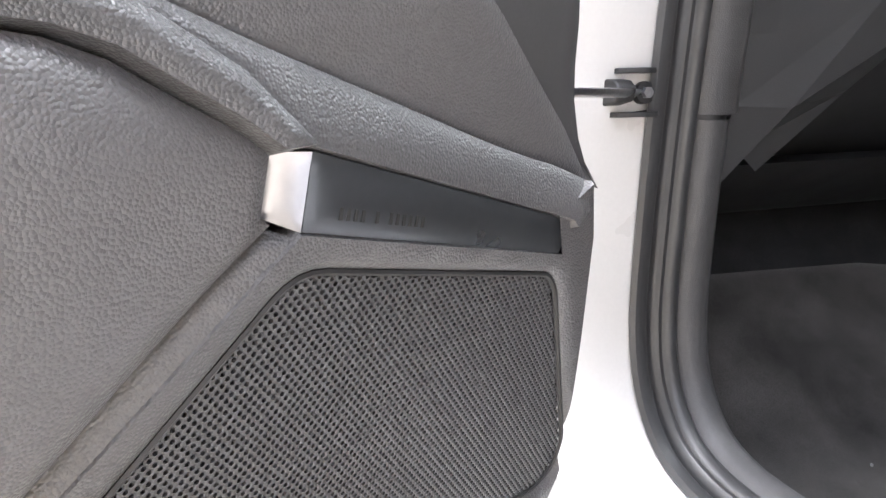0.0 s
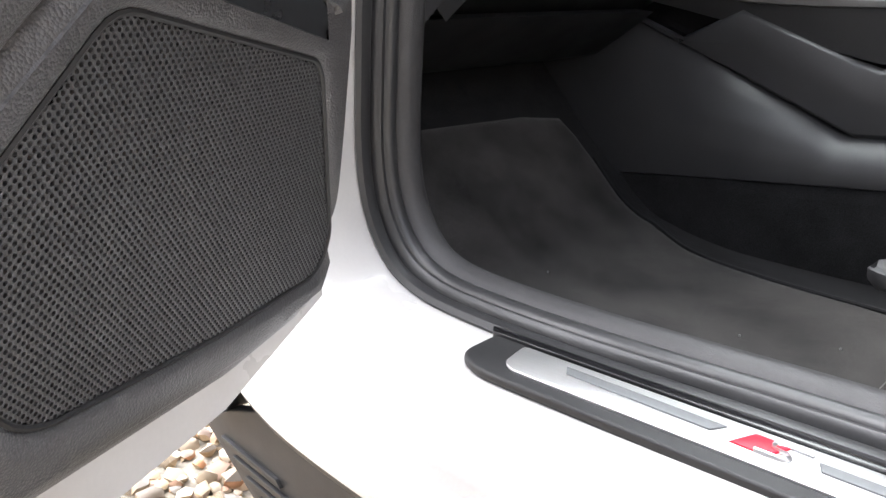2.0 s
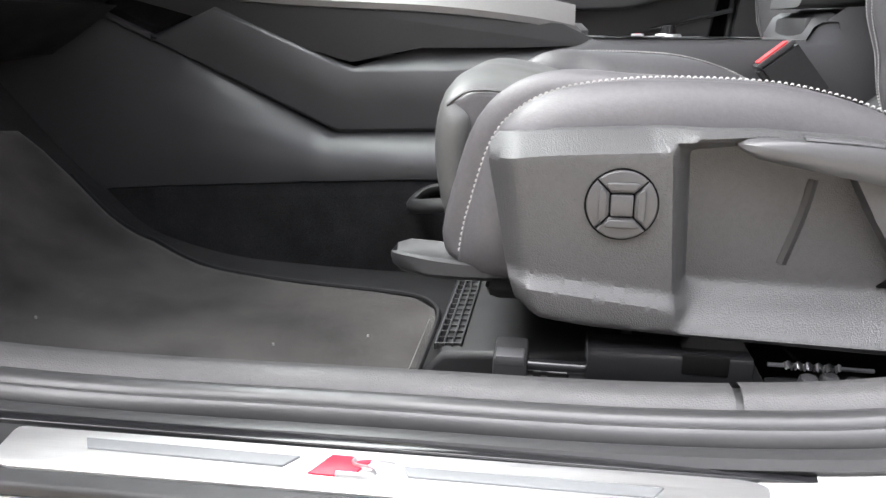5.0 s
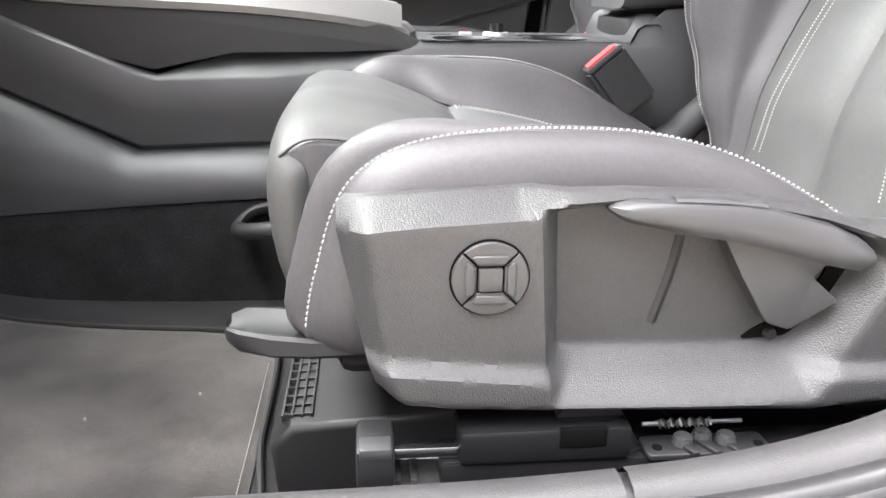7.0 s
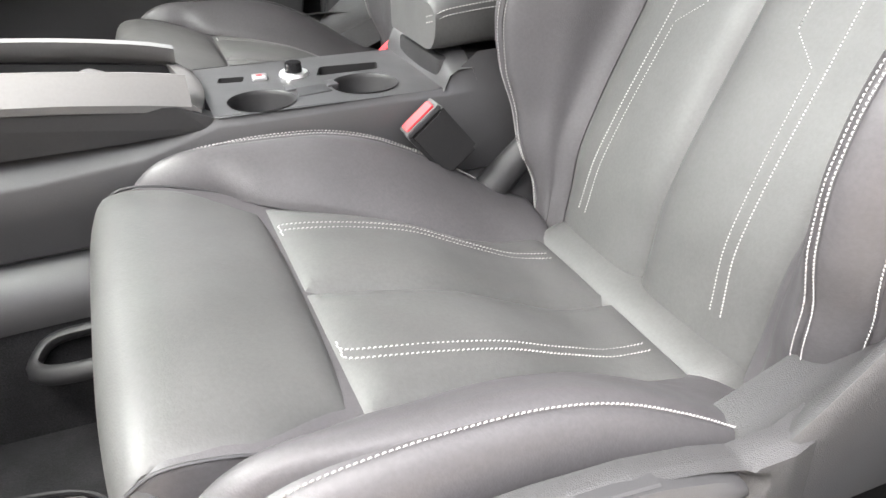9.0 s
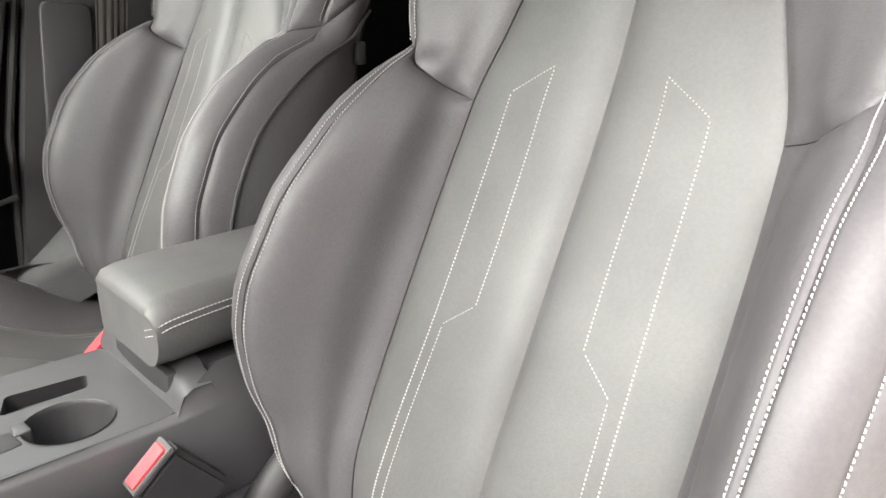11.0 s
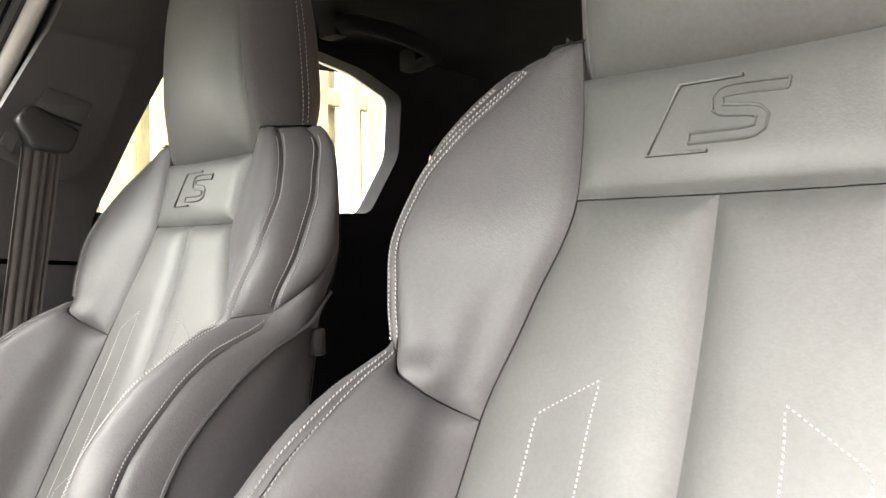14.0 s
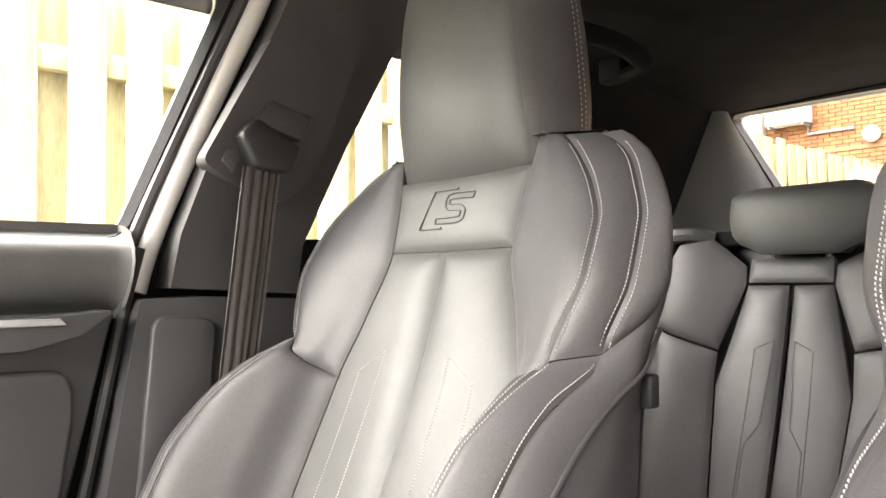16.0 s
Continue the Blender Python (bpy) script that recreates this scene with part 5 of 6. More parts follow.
    plate = prism("latch_plate", [(x + dx, yr + d) for x, d in rounded([(.238, -.011), (.318, -.011), (.318, .011), (.238, .011)], .005)], .3975, .4015, DARK, seat, "z", .001, "black steel latch plate with studs")
    # near-black discs laid on the plate, for the shade in two holes
    for xx in (.246, .311):
        bm = bmesh.new()
        bmesh.ops.create_cone(bm, cap_ends=True, segments=14, radius1=.0032, radius2=.0032, depth=.0008)
        bm.transform(Matrix.Translation((xx + dx, yr + out * .003, .4018)))
        part("plate_hole", bm, VOID, plate)
    for xx in (.263, .277, .291):
        bm = bmesh.new()
        bmesh.ops.create_cone(bm, cap_ends=True, segments=14, radius1=.0070, radius2=.0055, depth=.007)
        bmesh.ops.bevel(bm, geom=bm.edges[:], offset=.001, segments=2, affect="EDGES")
        bm.transform(Matrix.Translation((xx + dx, yr - out * .004 * (xx == .277), .4048)))
        part("latch_stud", bm, SMOOTH, plate)
        prism("latch_tooth", [(xx + u + dx, yr + out * v) for u, v in ((-.005, 0), (.003, 0), (.006, .013), (.002, .014))], .4012, .4045, DARK, plate, "z", .0008)
    tube("latch_spring", [(.250 + .035 * i / 60 + dx, yr - out * .010 + .0026 * math.cos(i * 1.9), .4105 + .0026 * math.sin(i * 1.9)) for i in range(61)], .0008, STEEL, plate, 5)
    tube("spring_pin", [(.240 + dx, yr - out * .010, .4105), (.305 + dx, yr - out * .010, .4105)], .0015, STEEL, plate, 6)
    prism("rail_ramp", [(.0 + dx, .298), (-.004 + dx, .306), (.145 + dx, .322), (.145 + dx, .298)], y0 - .170, y0 - .140, PILLAR, seat, bevel=.002)
    # cover under the cushion with its air vent, and the fore-and-aft lever
    cover = prism("rail_cover", [(.0 + dx, .300), (-.004 + dx, .345), (.012 + dx, .362), (.16 + dx, .372), (.19 + dx, .300)], y0 - .192, y0 + .06, DARK, seat, bevel=.006)
    for j in range(16):
        for i in range(3):
            ya = y0 - .177 + .0135 * j
            xa = .006 + .0072 * i + dx
            block("vent_slat", (xa, ya, .3585 + (xa - dx) * .07), (xa + .0055, ya + .0018, .3635 + (xa - dx) * .07), SMOOTH, cover, 0)
    for i in range(4):
        xa = .0045 + .0072 * i + dx
        block("vent_bar", (xa, y0 - .179, .359 + (xa - dx) * .07), (xa + .0015, y0 + .038, .3640 + (xa - dx) * .07), SMOOTH, cover, 0)
    rows = []
    for x, ya_, yb_, zt, zb in ((-.024, .206, .214, .4535, .4500), (-.021, .196, .224, .4570, .4470), (-.012, .188, .235, .4585, .4440), (.010, .189, .244, .4580, .4430), (.035, .198, .248, .4570, .4435), (.085, .212, .250, .4570, .4460)):
        w = yb_ - ya_
        rows.append([(x + dx, y0 + out * y, z) for y, z in ((ya_, zb + .004), (ya_ + w * .03, zt - .001), (ya_ + w * .12, zt), (ya_ + w * .26, zt - .0045), (ya_ + w * .5, zt - .0060), (ya_ + w * .74, zt - .0045), (ya_ + w * .88, zt), (yb_ - w * .03, zt - .001), (yb_, zb + .004), (yb_ - w * .1, zb), (ya_ + w * .1, zb))])
    k = len(rows[0])
    mesh_object("adjust_lever", [q for r in rows for q in r], [(i * k + q, i * k + (q + 1) % k, (i + 1) * k + (q + 1) % k, (i + 1) * k + q)[::-out] for i in range(len(rows) - 1) for q in range(k)] + [tuple(range(k)), tuple((len(rows) - 1) * k + q for q in range(k))], DARK, seat, "smooth black dished adjusting lever")
    loop = smooth_line([(.02, .150, .412), (-.050, .165, .400), (-.080, .185, .394), (-.082, .205, .396), (-.062, .220, .408), (-.01, .214, .416), (.03, .205, .420)], 30)
    tube("bar_handle", [(x + dx, y0 - out * y, z) for x, y, z in loop], .0105, DARK, seat, 10, "black fore-and-aft bar", flat=.7)


front_seat(0, .004, -1, "black leather sports seat with pale double stitching, beside the open door")
far_seat = front_seat(.05, .72, 1, "black leather sports seat with pale double stitching, beside the fence-side window")
block("side_loop", (.758, .862, .888), (.772, .884, .917), DARK, far_seat, .003, "small black plastic belt loop")


# ---- open front door ----
DOOR_O, DOOR_A, DOOR_N = np.array((-.26, -.05, 0.)), np.array((.49, -.872, 0.)), np.array((.872, .49, 0.))


def door_at(a, z, b):
    a, z, b = np.asarray(a, float), np.asarray(z, float), np.asarray(b, float)
    p = DOOR_O[None] + a[:, None] * DOOR_A[None] + b[:, None] * DOOR_N[None]
    p[:, 2] = z
    return p


def door_base(a, z):
    return .245 * (z - .64) - .05 * (a - .2) - .10 * np.maximum(0, z - .74)


def door_surface(lift=0.0, tilt=(0, 0, 0, 0)):
    """The inner face of the door; tilt: reference a, z and the slopes along both."""
    def S(a, z):
        a, z = np.asarray(a, float), np.asarray(z, float)
        return door_at(a, z, door_base(a, z) + lift + tilt[2] * (a - tilt[0]) + tilt[3] * (z - tilt[1]))
    return S


def open_door():
    d = thing("front_door", "open white car door with grained black panel and speaker grille", "car door", tuple(DOOR_O + np.array((0, 0, .45))))
    DS = door_surface
    st = (.008, .008)
    grille = rounded([(.306, .6535), (.388, .573), (.384, .560), (.345, .513), (.330, .5065), (.225, .4965), (.128, .495), (.1155, .503), (.1125, .520), (.153, .6175), (.161, .6265)], [.012, .008, .008, .008, .006, .004, .008, .006, .006, .006, .006], 4)
    # panel behind everything, then the mouldings
    card = [(.130, .494), (.20, .484), (.349, .49), (.60, .50), (.85, .53), (.85, .98), (.22, .98), (.17, .80), (.158, .74), (.152, .72), (.147, .704), (.137, .687), (.122, .668), (.108, .655), (.103, .62), (.095, .565), (.092, .52), (.095, .50)]
    surround_out = [(.119, .484), (.20, .476), (.349, .486), (.42, .49), (.43, .555), (.381, .600), (.308, .666), (.159, .636), (.168, .655), (.1455, .668), (.135, .641), (.124, .585), (.1145, .527), (.1125, .50)]
    part_panel(d, "door_card", card, DS(-.020), (.016, .016), GRAINED, .001)
    # speaker surround, cut out for the grille: two halves joined along the middle
    ring_panel(d, "speaker_surround", surround_out, grille, DS(0.0), GRAINED)
    line = [tuple(p) for p in door_at([p[0] for p in grille], [p[1] for p in grille], door_base(np.array([p[0] for p in grille]), np.array([p[1] for p in grille])) - .0010)]
    tube("grille_rim", line, .0014, DARK, d, 6, closed=True)
    speaker_grille(d, grille)
    # metal speaker cover with its bevelled end
    cover = [(.3065, .692), (.168, .6545), (.1605, .6495), (.160, .637), (.163, .6365), (.3075, .6665)]
    part_panel(d, "speaker_cover", rounded(cover, [.0, .006, .004, .003, .002, .0], 3), DS(.0035), (.006, .005), COVER, .0015, "dark anodised speaker cover")
    # the bevel's reflection of the sky is put into a paler metal
    part_panel(d, "cover_bevel", [(.3075, .692), (.3085, .6665), (.3205, .6725), (.3185, .6925)], DS(.0035, (.3075, 0, -.55, 0)), (.004, .005), COVER_HIGHLIGHT, .0012, "bevelled end of the speaker cover, paler for the sky it reflects")
    # lettering replaced by plain bars
    for i in range(13):
        if i in (4, 6):
            continue
        a0 = .2945 - .0032 * i
        z0 = .6735 - .00062 * i
        v = [(a0, z0), (a0 - .0013, z0 - .0003), (a0 - .0013, z0 - .0043), (a0, z0 - .0042)]
        part_panel(d, "cover_mark", v, DS(.00385), (.004, .004), DARK, .0001)
    # slanted bright band below the arm rest
    part_panel(d, "pull_band", [(.3205, .6705), (.309, .6655), (.381, .600), (.43, .556), (.455, .568), (.398, .612)], DS(.005, (.309, .6655, -.60, -.66)), st, GRAINED, .003)
    # arm rest panel
    arm = [(.322, .672), (.3205, .6925), (.333, .7005), (.346, .7075), (.366, .7185), (.381, .7225), (.40, .724), (.52, .735), (.80, .745), (.80, .60), (.60, .55), (.455, .5625), (.3935, .6065), (.3185, .6695)]
    part_panel(d, "arm_rest_panel", arm, bulged(DS), (.009, .009), GRAINED_SOFT, .004)
    # facets over the speaker cover
    part_panel(d, "upper_bevel", [(.3205, .6945), (.308, .6955), (.330, .7165), (.358, .7325), (.42, .755), (.50, .775), (.62, .785), (.80, .79), (.80, .748), (.52, .738), (.40, .727), (.381, .7255), (.366, .7215), (.346, .7105), (.333, .7035)], DS(.006, (.33, .71, .12, -.45)), st, GRAINED, .003)
    slope = DS(-.001, (.25, .69, .15, -.50))
    facet = lambda a, z: slope(a, z) + DOOR_N[None] * (.0050 * smoothstep(.19, .145, np.asarray(a, float)))[:, None]
    part_panel(d, "upper_facet", [(.3105, .6955), (.172, .6575), (.1595, .6535), (.1575, .6500), (.1440, .6560), (.1375, .6640), (.1395, .6690), (.168, .679), (.209, .690), (.271, .709), (.318, .7235), (.347, .7335), (.41, .758), (.62, .792), (.80, .802), (.80, .786), (.62, .780), (.50, .770), (.42, .750), (.358, .7285), (.331, .7145)], facet, st, GRAINED, .002)
    part_panel(d, "upper_insert", [(.122, .664), (.136, .6665), (.163, .6745), (.204, .6855), (.267, .7045), (.315, .719), (.345, .729), (.41, .754), (.62, .79), (.80, .795), (.80, .97), (.272, .97), (.237, .80), (.219, .746), (.187, .720), (.153, .693)], DS(-.012), (.012, .012), GRAINED_SOFT, .002)
    part_panel(d, "edge_trim", [(.108, .661), (.151, .6905), (.185, .7175), (.217, .7435), (.235, .80), (.27, .97), (.21, .97), (.165, .80), (.155, .74), (.151, .721), (.146, .706), (.136, .688), (.126, .676)], DS(-.015), (.012, .012), SMOOTH, .002)
    # lower lip rolling under the panel
    aa = np.linspace(.118, .85, 60)
    zb = np.interp(aa, (.118, .14, .20, .349, .60, .85), (.487, .481, .477, .487, .502, .53))
    rows = [door_at(aa, zb + dz, np.full(60, bb) + door_base(aa, zb)) for dz, bb in ((.006, .0015), (.0, .001), (-.007, -.003), (-.014, -.011), (-.019, -.022), (-.021, -.036), (-.018, -.060))]
    verts = [q for r in rows for q in r]
    mesh_object("lower_lip", verts, [(r * 60 + i, (r + 1) * 60 + i, (r + 1) * 60 + i + 1, r * 60 + i + 1) for r in range(6) for i in range(59)], GRAINED, d)
    # white shell
    prism_door(d, "door_shell", [(.065, .455), (.20, .440), (.60, .452), (1.0, .50), (1.0, .97), (.22, .97), (.13, .80), (.075, .62)], -.145, -.055, PAINT, "white painted door shell")
    # check strap to the pillar
    s0 = np.array([-.395, -.004, .712])
    strap = thing("check_strap", "black steel door check strap bolted to the white pillar", "door check", tuple(s0))
    block("bracket", (-.402, -.036, .696), (-.388, .004, .729), DARK, strap, .0015)
    for z0, z1 in ((.727, .731), (.694, .698)):
        prism("bracket_flange", rounded([(-.402, -.036), (-.378, -.034), (-.372, -.012), (-.378, .003), (-.402, .004)], .003), z0, z1, DARK, strap, "z", .0008)
    prism("clamp", rounded([(-.394, .702), (-.368, .706), (-.364, .716), (-.372, .722), (-.394, .724)], .003), -.042, -.026, DARK, strap, bevel=.002)
    tube("strap_arm", [(-.385, -.012, .712), (-.355, -.045, .712), (-.320, -.085, .712), (-.29, -.125, .712)], .0045, STEEL, strap, 8, flat=.5)
    for yy in (-.008,):
        bm = bmesh.new()
        bmesh.ops.create_cone(bm, cap_ends=True, segments=16, radius1=.0092, radius2=.0085, depth=.010)
        bm.transform(Matrix.Translation((-.385, yy, .7125)) @ Matrix.Rotation(radians(90), 4, "Y"))
        bolt = part("bolt", bm, DARK, strap)
        bm = bmesh.new()
        bmesh.ops.create_cone(bm, cap_ends=True, segments=6, radius1=.0048, radius2=.0045, depth=.006)
        bm.transform(Matrix.Translation((-.379, yy, .7125)) @ Matrix.Rotation(radians(90), 4, "Y"))
        part("bolt_head", bm, STEEL, strap)


def part_panel(d, name, outline, S, step, mat, seam, label=""):
    return panel(name, list(outline), S, step, mat, d, DOOR_FLIP, puff=.0, seam=seam, seam_r=.004, skirt=.016, label=label)


DOOR_FLIP = 1 if np.cross(DOOR_A, (0, 0, 1)) @ DOOR_N > 0 else -1


def bulged(DS):
    def S(a, z):
        a, z = np.asarray(a, float), np.asarray(z, float)
        b = .004 + .016 * smoothstep(.30, .62, a) * smoothstep(.78, .64, z) + .006 * smoothstep(.33, .40, a) - .012 * smoothstep(.69, .74, z) * smoothstep(.45, .36, a)
        return door_at(a, z, door_base(a, z) + b)
    return S


def prism_door(d, name, outline, b0, b1, mat, label=""):
    bm = bmesh.new()
    a = np.array([p[0] for p in outline])
    z = np.array([p[1] for p in outline])
    lo = [bm.verts.new(p) for p in door_at(a, z, np.full(len(a), b0))]
    hi = [bm.verts.new(p) for p in door_at(a, z, np.full(len(a), b1))]
    bm.faces.new(lo), bm.faces.new(hi[::-1])
    n = len(lo)
    for i in range(n):
        bm.faces.new((lo[i], lo[(i + 1) % n], hi[(i + 1) % n], hi[i]))
    bmesh.ops.bevel(bm, geom=bm.edges[:], offset=.006, segments=3, affect="EDGES")
    return part(name, bm, mat, d, label)


def ring_panel(d, name, outer, inner, S, mat):
    """A moulded frame between an outline and the opening in it."""
    from mathutils import geometry
    step = (.007, .007)
    o, i = dense(list(outer), step), dense(list(inner), (.004, .004))
    pts = [Vector(p) for p in o + i]
    edges = [(k, (k + 1) % len(o)) for k in range(len(o))] + [(len(o) + k, len(o) + (k + 1) % len(i)) for k in range(len(i))]
    O3 = np.array([(p[0], 0, p[1]) for p in o])
    I3 = np.array([(p[0], 0, p[1]) for p in i])
    g = np.array([(x, y) for x in np.arange(.10, .45, .006) for y in np.arange(.47, .70, .006)])
    g3 = np.stack([g[:, 0], np.zeros(len(g)), g[:, 1]], 1)
    ok = inside(g, list(outer)) & ~inside(g, list(inner)) & (seg_distance(g3, O3) > .004) & (seg_distance(g3, I3) > .003)
    pts += [Vector(p) for p in g[ok]]
    # a close ring beside the opening gives it a rounded lip
    ii = np.array(i)
    c = ii.mean(0)
    tan = np.roll(ii, -1, 0) - np.roll(ii, 1, 0)
    nr = np.stack([tan[:, 1], -tan[:, 0]], 1)
    nr /= np.linalg.norm(nr, axis=1)[:, None]
    nr *= np.sign(((ii - c) * nr).sum(1))[:, None]
    for w in (.0012, .0026):
        r2 = ii + nr * w
        keep = inside(r2, list(outer)) & ~inside(r2, list(inner))
        pts += [Vector(p) for p in r2[keep]]
    r = geometry.delaunay_2d_cdt(pts, edges, [], 1, 1e-6)
    v = np.array([(p.x, p.y) for p in r[0]])
    tri = [tuple(f) for f in r[2] if not inside(v[list(f)].mean(0)[None], list(inner))[0] and inside(v[list(f)].mean(0)[None], list(outer))[0]]
    v3 = np.stack([v[:, 0], np.zeros(len(v)), v[:, 1]], 1)
    dd = seg_distance(v3, I3)
    base = S(v[:, 0], v[:, 1])
    p = base + DOOR_N[None] * (.003 - .005 * np.exp(-(dd / .0026) ** 1.4))[:, None]
    tri = [t if np.cross(p[t[1]] - p[t[0]], p[t[2]] - p[t[0]]) @ DOOR_N > 0 else t[::-1] for t in tri]
    # rolled outer edge
    count = {(t[q], t[(q + 1) % len(t)]) for t in tri for q in range(len(t))}
    rim = [(x, y) for x, y in count if (y, x) not in count and inside(((v[[x]] + v[[y]]) / 2 - c) * .97 + c, list(outer))[0] and not inside(((v[[x]] + v[[y]]) / 2 - c) * .97 + c, list(inner))[0]]
    p, idx = list(p), {}
    for x, y in rim:
        for q in (x, y):
            if q not in idx:
                idx[q] = len(p)
                out = v[q] - c
                out = out / np.linalg.norm(out)
                for w, dep in ((.0018, .002), (.0022, .008), (.001, .030)):
                    p.append(p[q] - DOOR_N * dep + w * (DOOR_A * out[0] + np.array((0, 0, out[1]))))
    for x, y in rim:
        tri += [(y, x, idx[x], idx[y])] + [(idx[y] + r, idx[x] + r, idx[x] + r + 1, idx[y] + r + 1) for r in (0, 1)]
    return mesh_object(name, p, tri, mat, d, "grained black speaker surround")


def speaker_grille(d, outline):
    """A pressed sheet with rows of small round holes."""
    verts, faces = [], []
    px, pz = .0036, .00205
    inner = np.array(outline)
    c = inner.mean(0)
    small = [tuple(c + (p - c) * .985) for p in inner]
    hexa = [(math.cos(radians(60 * k + 30)), math.sin(radians(60 * k + 30))) for k in range(6)]
    rows = int(.18 / pz)
    for j in range(rows):
        for i in range(int(.30 / px)):
            a = .10 + (i + .5 * (j % 2)) * px
            z = .488 + j * pz
            if not inside(np.array([(a, z)]), small)[0]:
                continue
            n = len(verts)
            ring = [(a + dx, z + dz) for dx, dz in ((px * .5, pz * .34), (0, pz * .70), (-px * .5, pz * .34), (-px * .5, -pz * .34), (0, -pz * .70), (px * .5, -pz * .34))]
            verts += [(p[0], p[1], 0.0) for p in ring]
            verts += [(a + .00098 * h[0], z + .00098 * h[1], .0002) for h in hexa]
            verts += [(a + .00088 * h[0], z + .00088 * h[1], -.0013) for h in hexa]
            for k in range(6):
                q = (k + 1) % 6
                faces.append((n + k, n + q, n + 6 + q, n + 6 + k))
                faces.append((n + 6 + k, n + 6 + q, n + 12 + q, n + 12 + k))
    V = np.array(verts)
    P = door_at(V[:, 0], V[:, 1], door_base(V[:, 0], V[:, 1]) - .0012 + V[:, 2])
    sheet = mesh_object("speaker_grille", P, faces, GRILLE, d, "perforated black speaker grille", smooth=False)
    A = np.array(outline)
    back = door_at(A[:, 0], A[:, 1], door_base(A[:, 0], A[:, 1]) - .0032)
    mesh_object("speaker_cloth", back, [tuple(range(len(A)))], VOID, sheet, smooth=False)
    # plain border round the perforated field
    R = list(outline)
    S = [tuple(np.array(c) + (np.array(p) - c) * .982) for p in outline]
    n = len(R)
    V = door_at([p[0] for p in R + S], [p[1] for p in R + S], door_base(np.array([p[0] for p in R + S]), np.array([p[1] for p in R + S])) - .0010)
    mesh_object("grille_border", V, [(i, (i + 1) % n, n + (i + 1) % n, n + i) for i in range(n)], GRILLE, sheet, smooth=False)


GRILLE = material("grille_plastic", (0.048, 0.048, 0.050), 0.38, grain=0.05, stain=0.08, bump=0.1, bump_size=900)
GRAINED_SOFT = material("grained_black_leatherette", (0.076, 0.074, 0.076), 0.40, spec=0.7, bump=0.32, bump_size=800, voronoi=True, grain=0.07, stain=0.08)
COVER = material("anodised_cover", (0.085, 0.09, 0.098), 0.30, metal=0.8, grain=0.03, stain=0.08, stain_size=20)
# paler copy of the cover's metal, with the sky's glint in its colour
COVER_HIGHLIGHT = material("cover_edge_highlight", (0.28, 0.28, 0.30), 0.30, metal=1.0, grain=0.03)
open_door()


# ---- centre console ----
con = thing("centre_console", "dark centre console with cup holders and silver-framed selector", "console", (.1, .76, .35))
CY = .765


def loft_rows(name, rows, mat, parent, label="", closed=False, smooth=True):
    k = len(rows[0])
    verts = [p for r in rows for p in r]
    faces = [(i * k + j, i * k + (j + 1) % k, (i + 1) * k + (j + 1) % k, (i + 1) * k + j) for i in range(len(rows) - 1) for j in range(k if closed else k - 1)]
    faces += [tuple(range(k))[::-1], tuple((len(rows) - 1) * k + j for j in range(k))] if closed else []
    bm = bmesh.new()
    vs = [bm.verts.new(v) for v in verts]
    for f in faces:
        bm.faces.new([vs[i] for i in f])
    return part(name, bm, mat, parent, label, smooth)


def console_lower():
    # tunnel carpet, lower trim and upper trim as stations along the car
    xs = (-.80, -.60, -.45, -.24, -.21, -.10, .0, .15, .30, .45, .75)
    z1 = (.37, .386, .398, .412, .414, .420, .424, .430, .436, .44, .44)
    z2 = (.705, .655, .590, .487, .474, .478, .481, .487, .492, .497, .50)
    rows = []
    for x, a, b in zip(xs, z1, z2):
        rows.append([(x, CY + s * y, z) for s, y, z in ((-1, .150, .285), (-1, .137, a - .02), (-1, .133, a), (-1, .136, a), (1, .136, a), (1, .133, a), (1, .137, a - .02), (1, .150, .285))])
    loft_rows("tunnel_carpet", rows, CARPET, con, "black carpeted tunnel side", smooth=False)
    for s in (-1, 1):
        rows = []
        for x, a, b in zip(xs, z1, z2):
            h = b - a
            rows.append([(x, CY + s * y, z) for y, z in ((.128, a - .004), (.1365, a), (.137, a + h * .25), (.128, a + h * .55), (.114, a + h * .85), (.101, b - .004), (.096, b), (.075, b + .004))])
        loft_rows("lower_trim", rows, SMOOTH, con, "satin dark lower console trim")
        # upper trim facet with the notch ahead of the selector
        top = [(-.80, .715), (-.60, .665), (-.462, .602), (-.368, .642), (-.20, .572), (-.176, .564), (-.09, .589), (-.05, .590), (.06, .598), (.138, .607), (.30, .606), (.40, .606), (.41, .622), (.44, .645), (.75, .66)]
        low = hermite(xs, z2)
        rows = []
        for x, z in top:
            b = float(low(np.array([x]))[0])
            zr = z - .004 if x < -.17 else float(np.interp(x, (-.178, -.05, .06, .138, .3), (.562, .563, .575, .600, .602)))
            yt = .090 if x < -.17 else float(np.interp(x, (-.17, -.10, .06, .138), (.090, .078, .080, .092)))
            rows.append([(x, CY + s * y, zz) for y, zz in ((.0965, b + .001), (.1015, b + .006), (.1025, b + .5 * (zr - b)), (.1015, zr - .004), (.0985, zr), (yt, z))])
        loft_rows("upper_trim", rows, SMOOTH, con, "satin dark upper console trim")


console_lower()


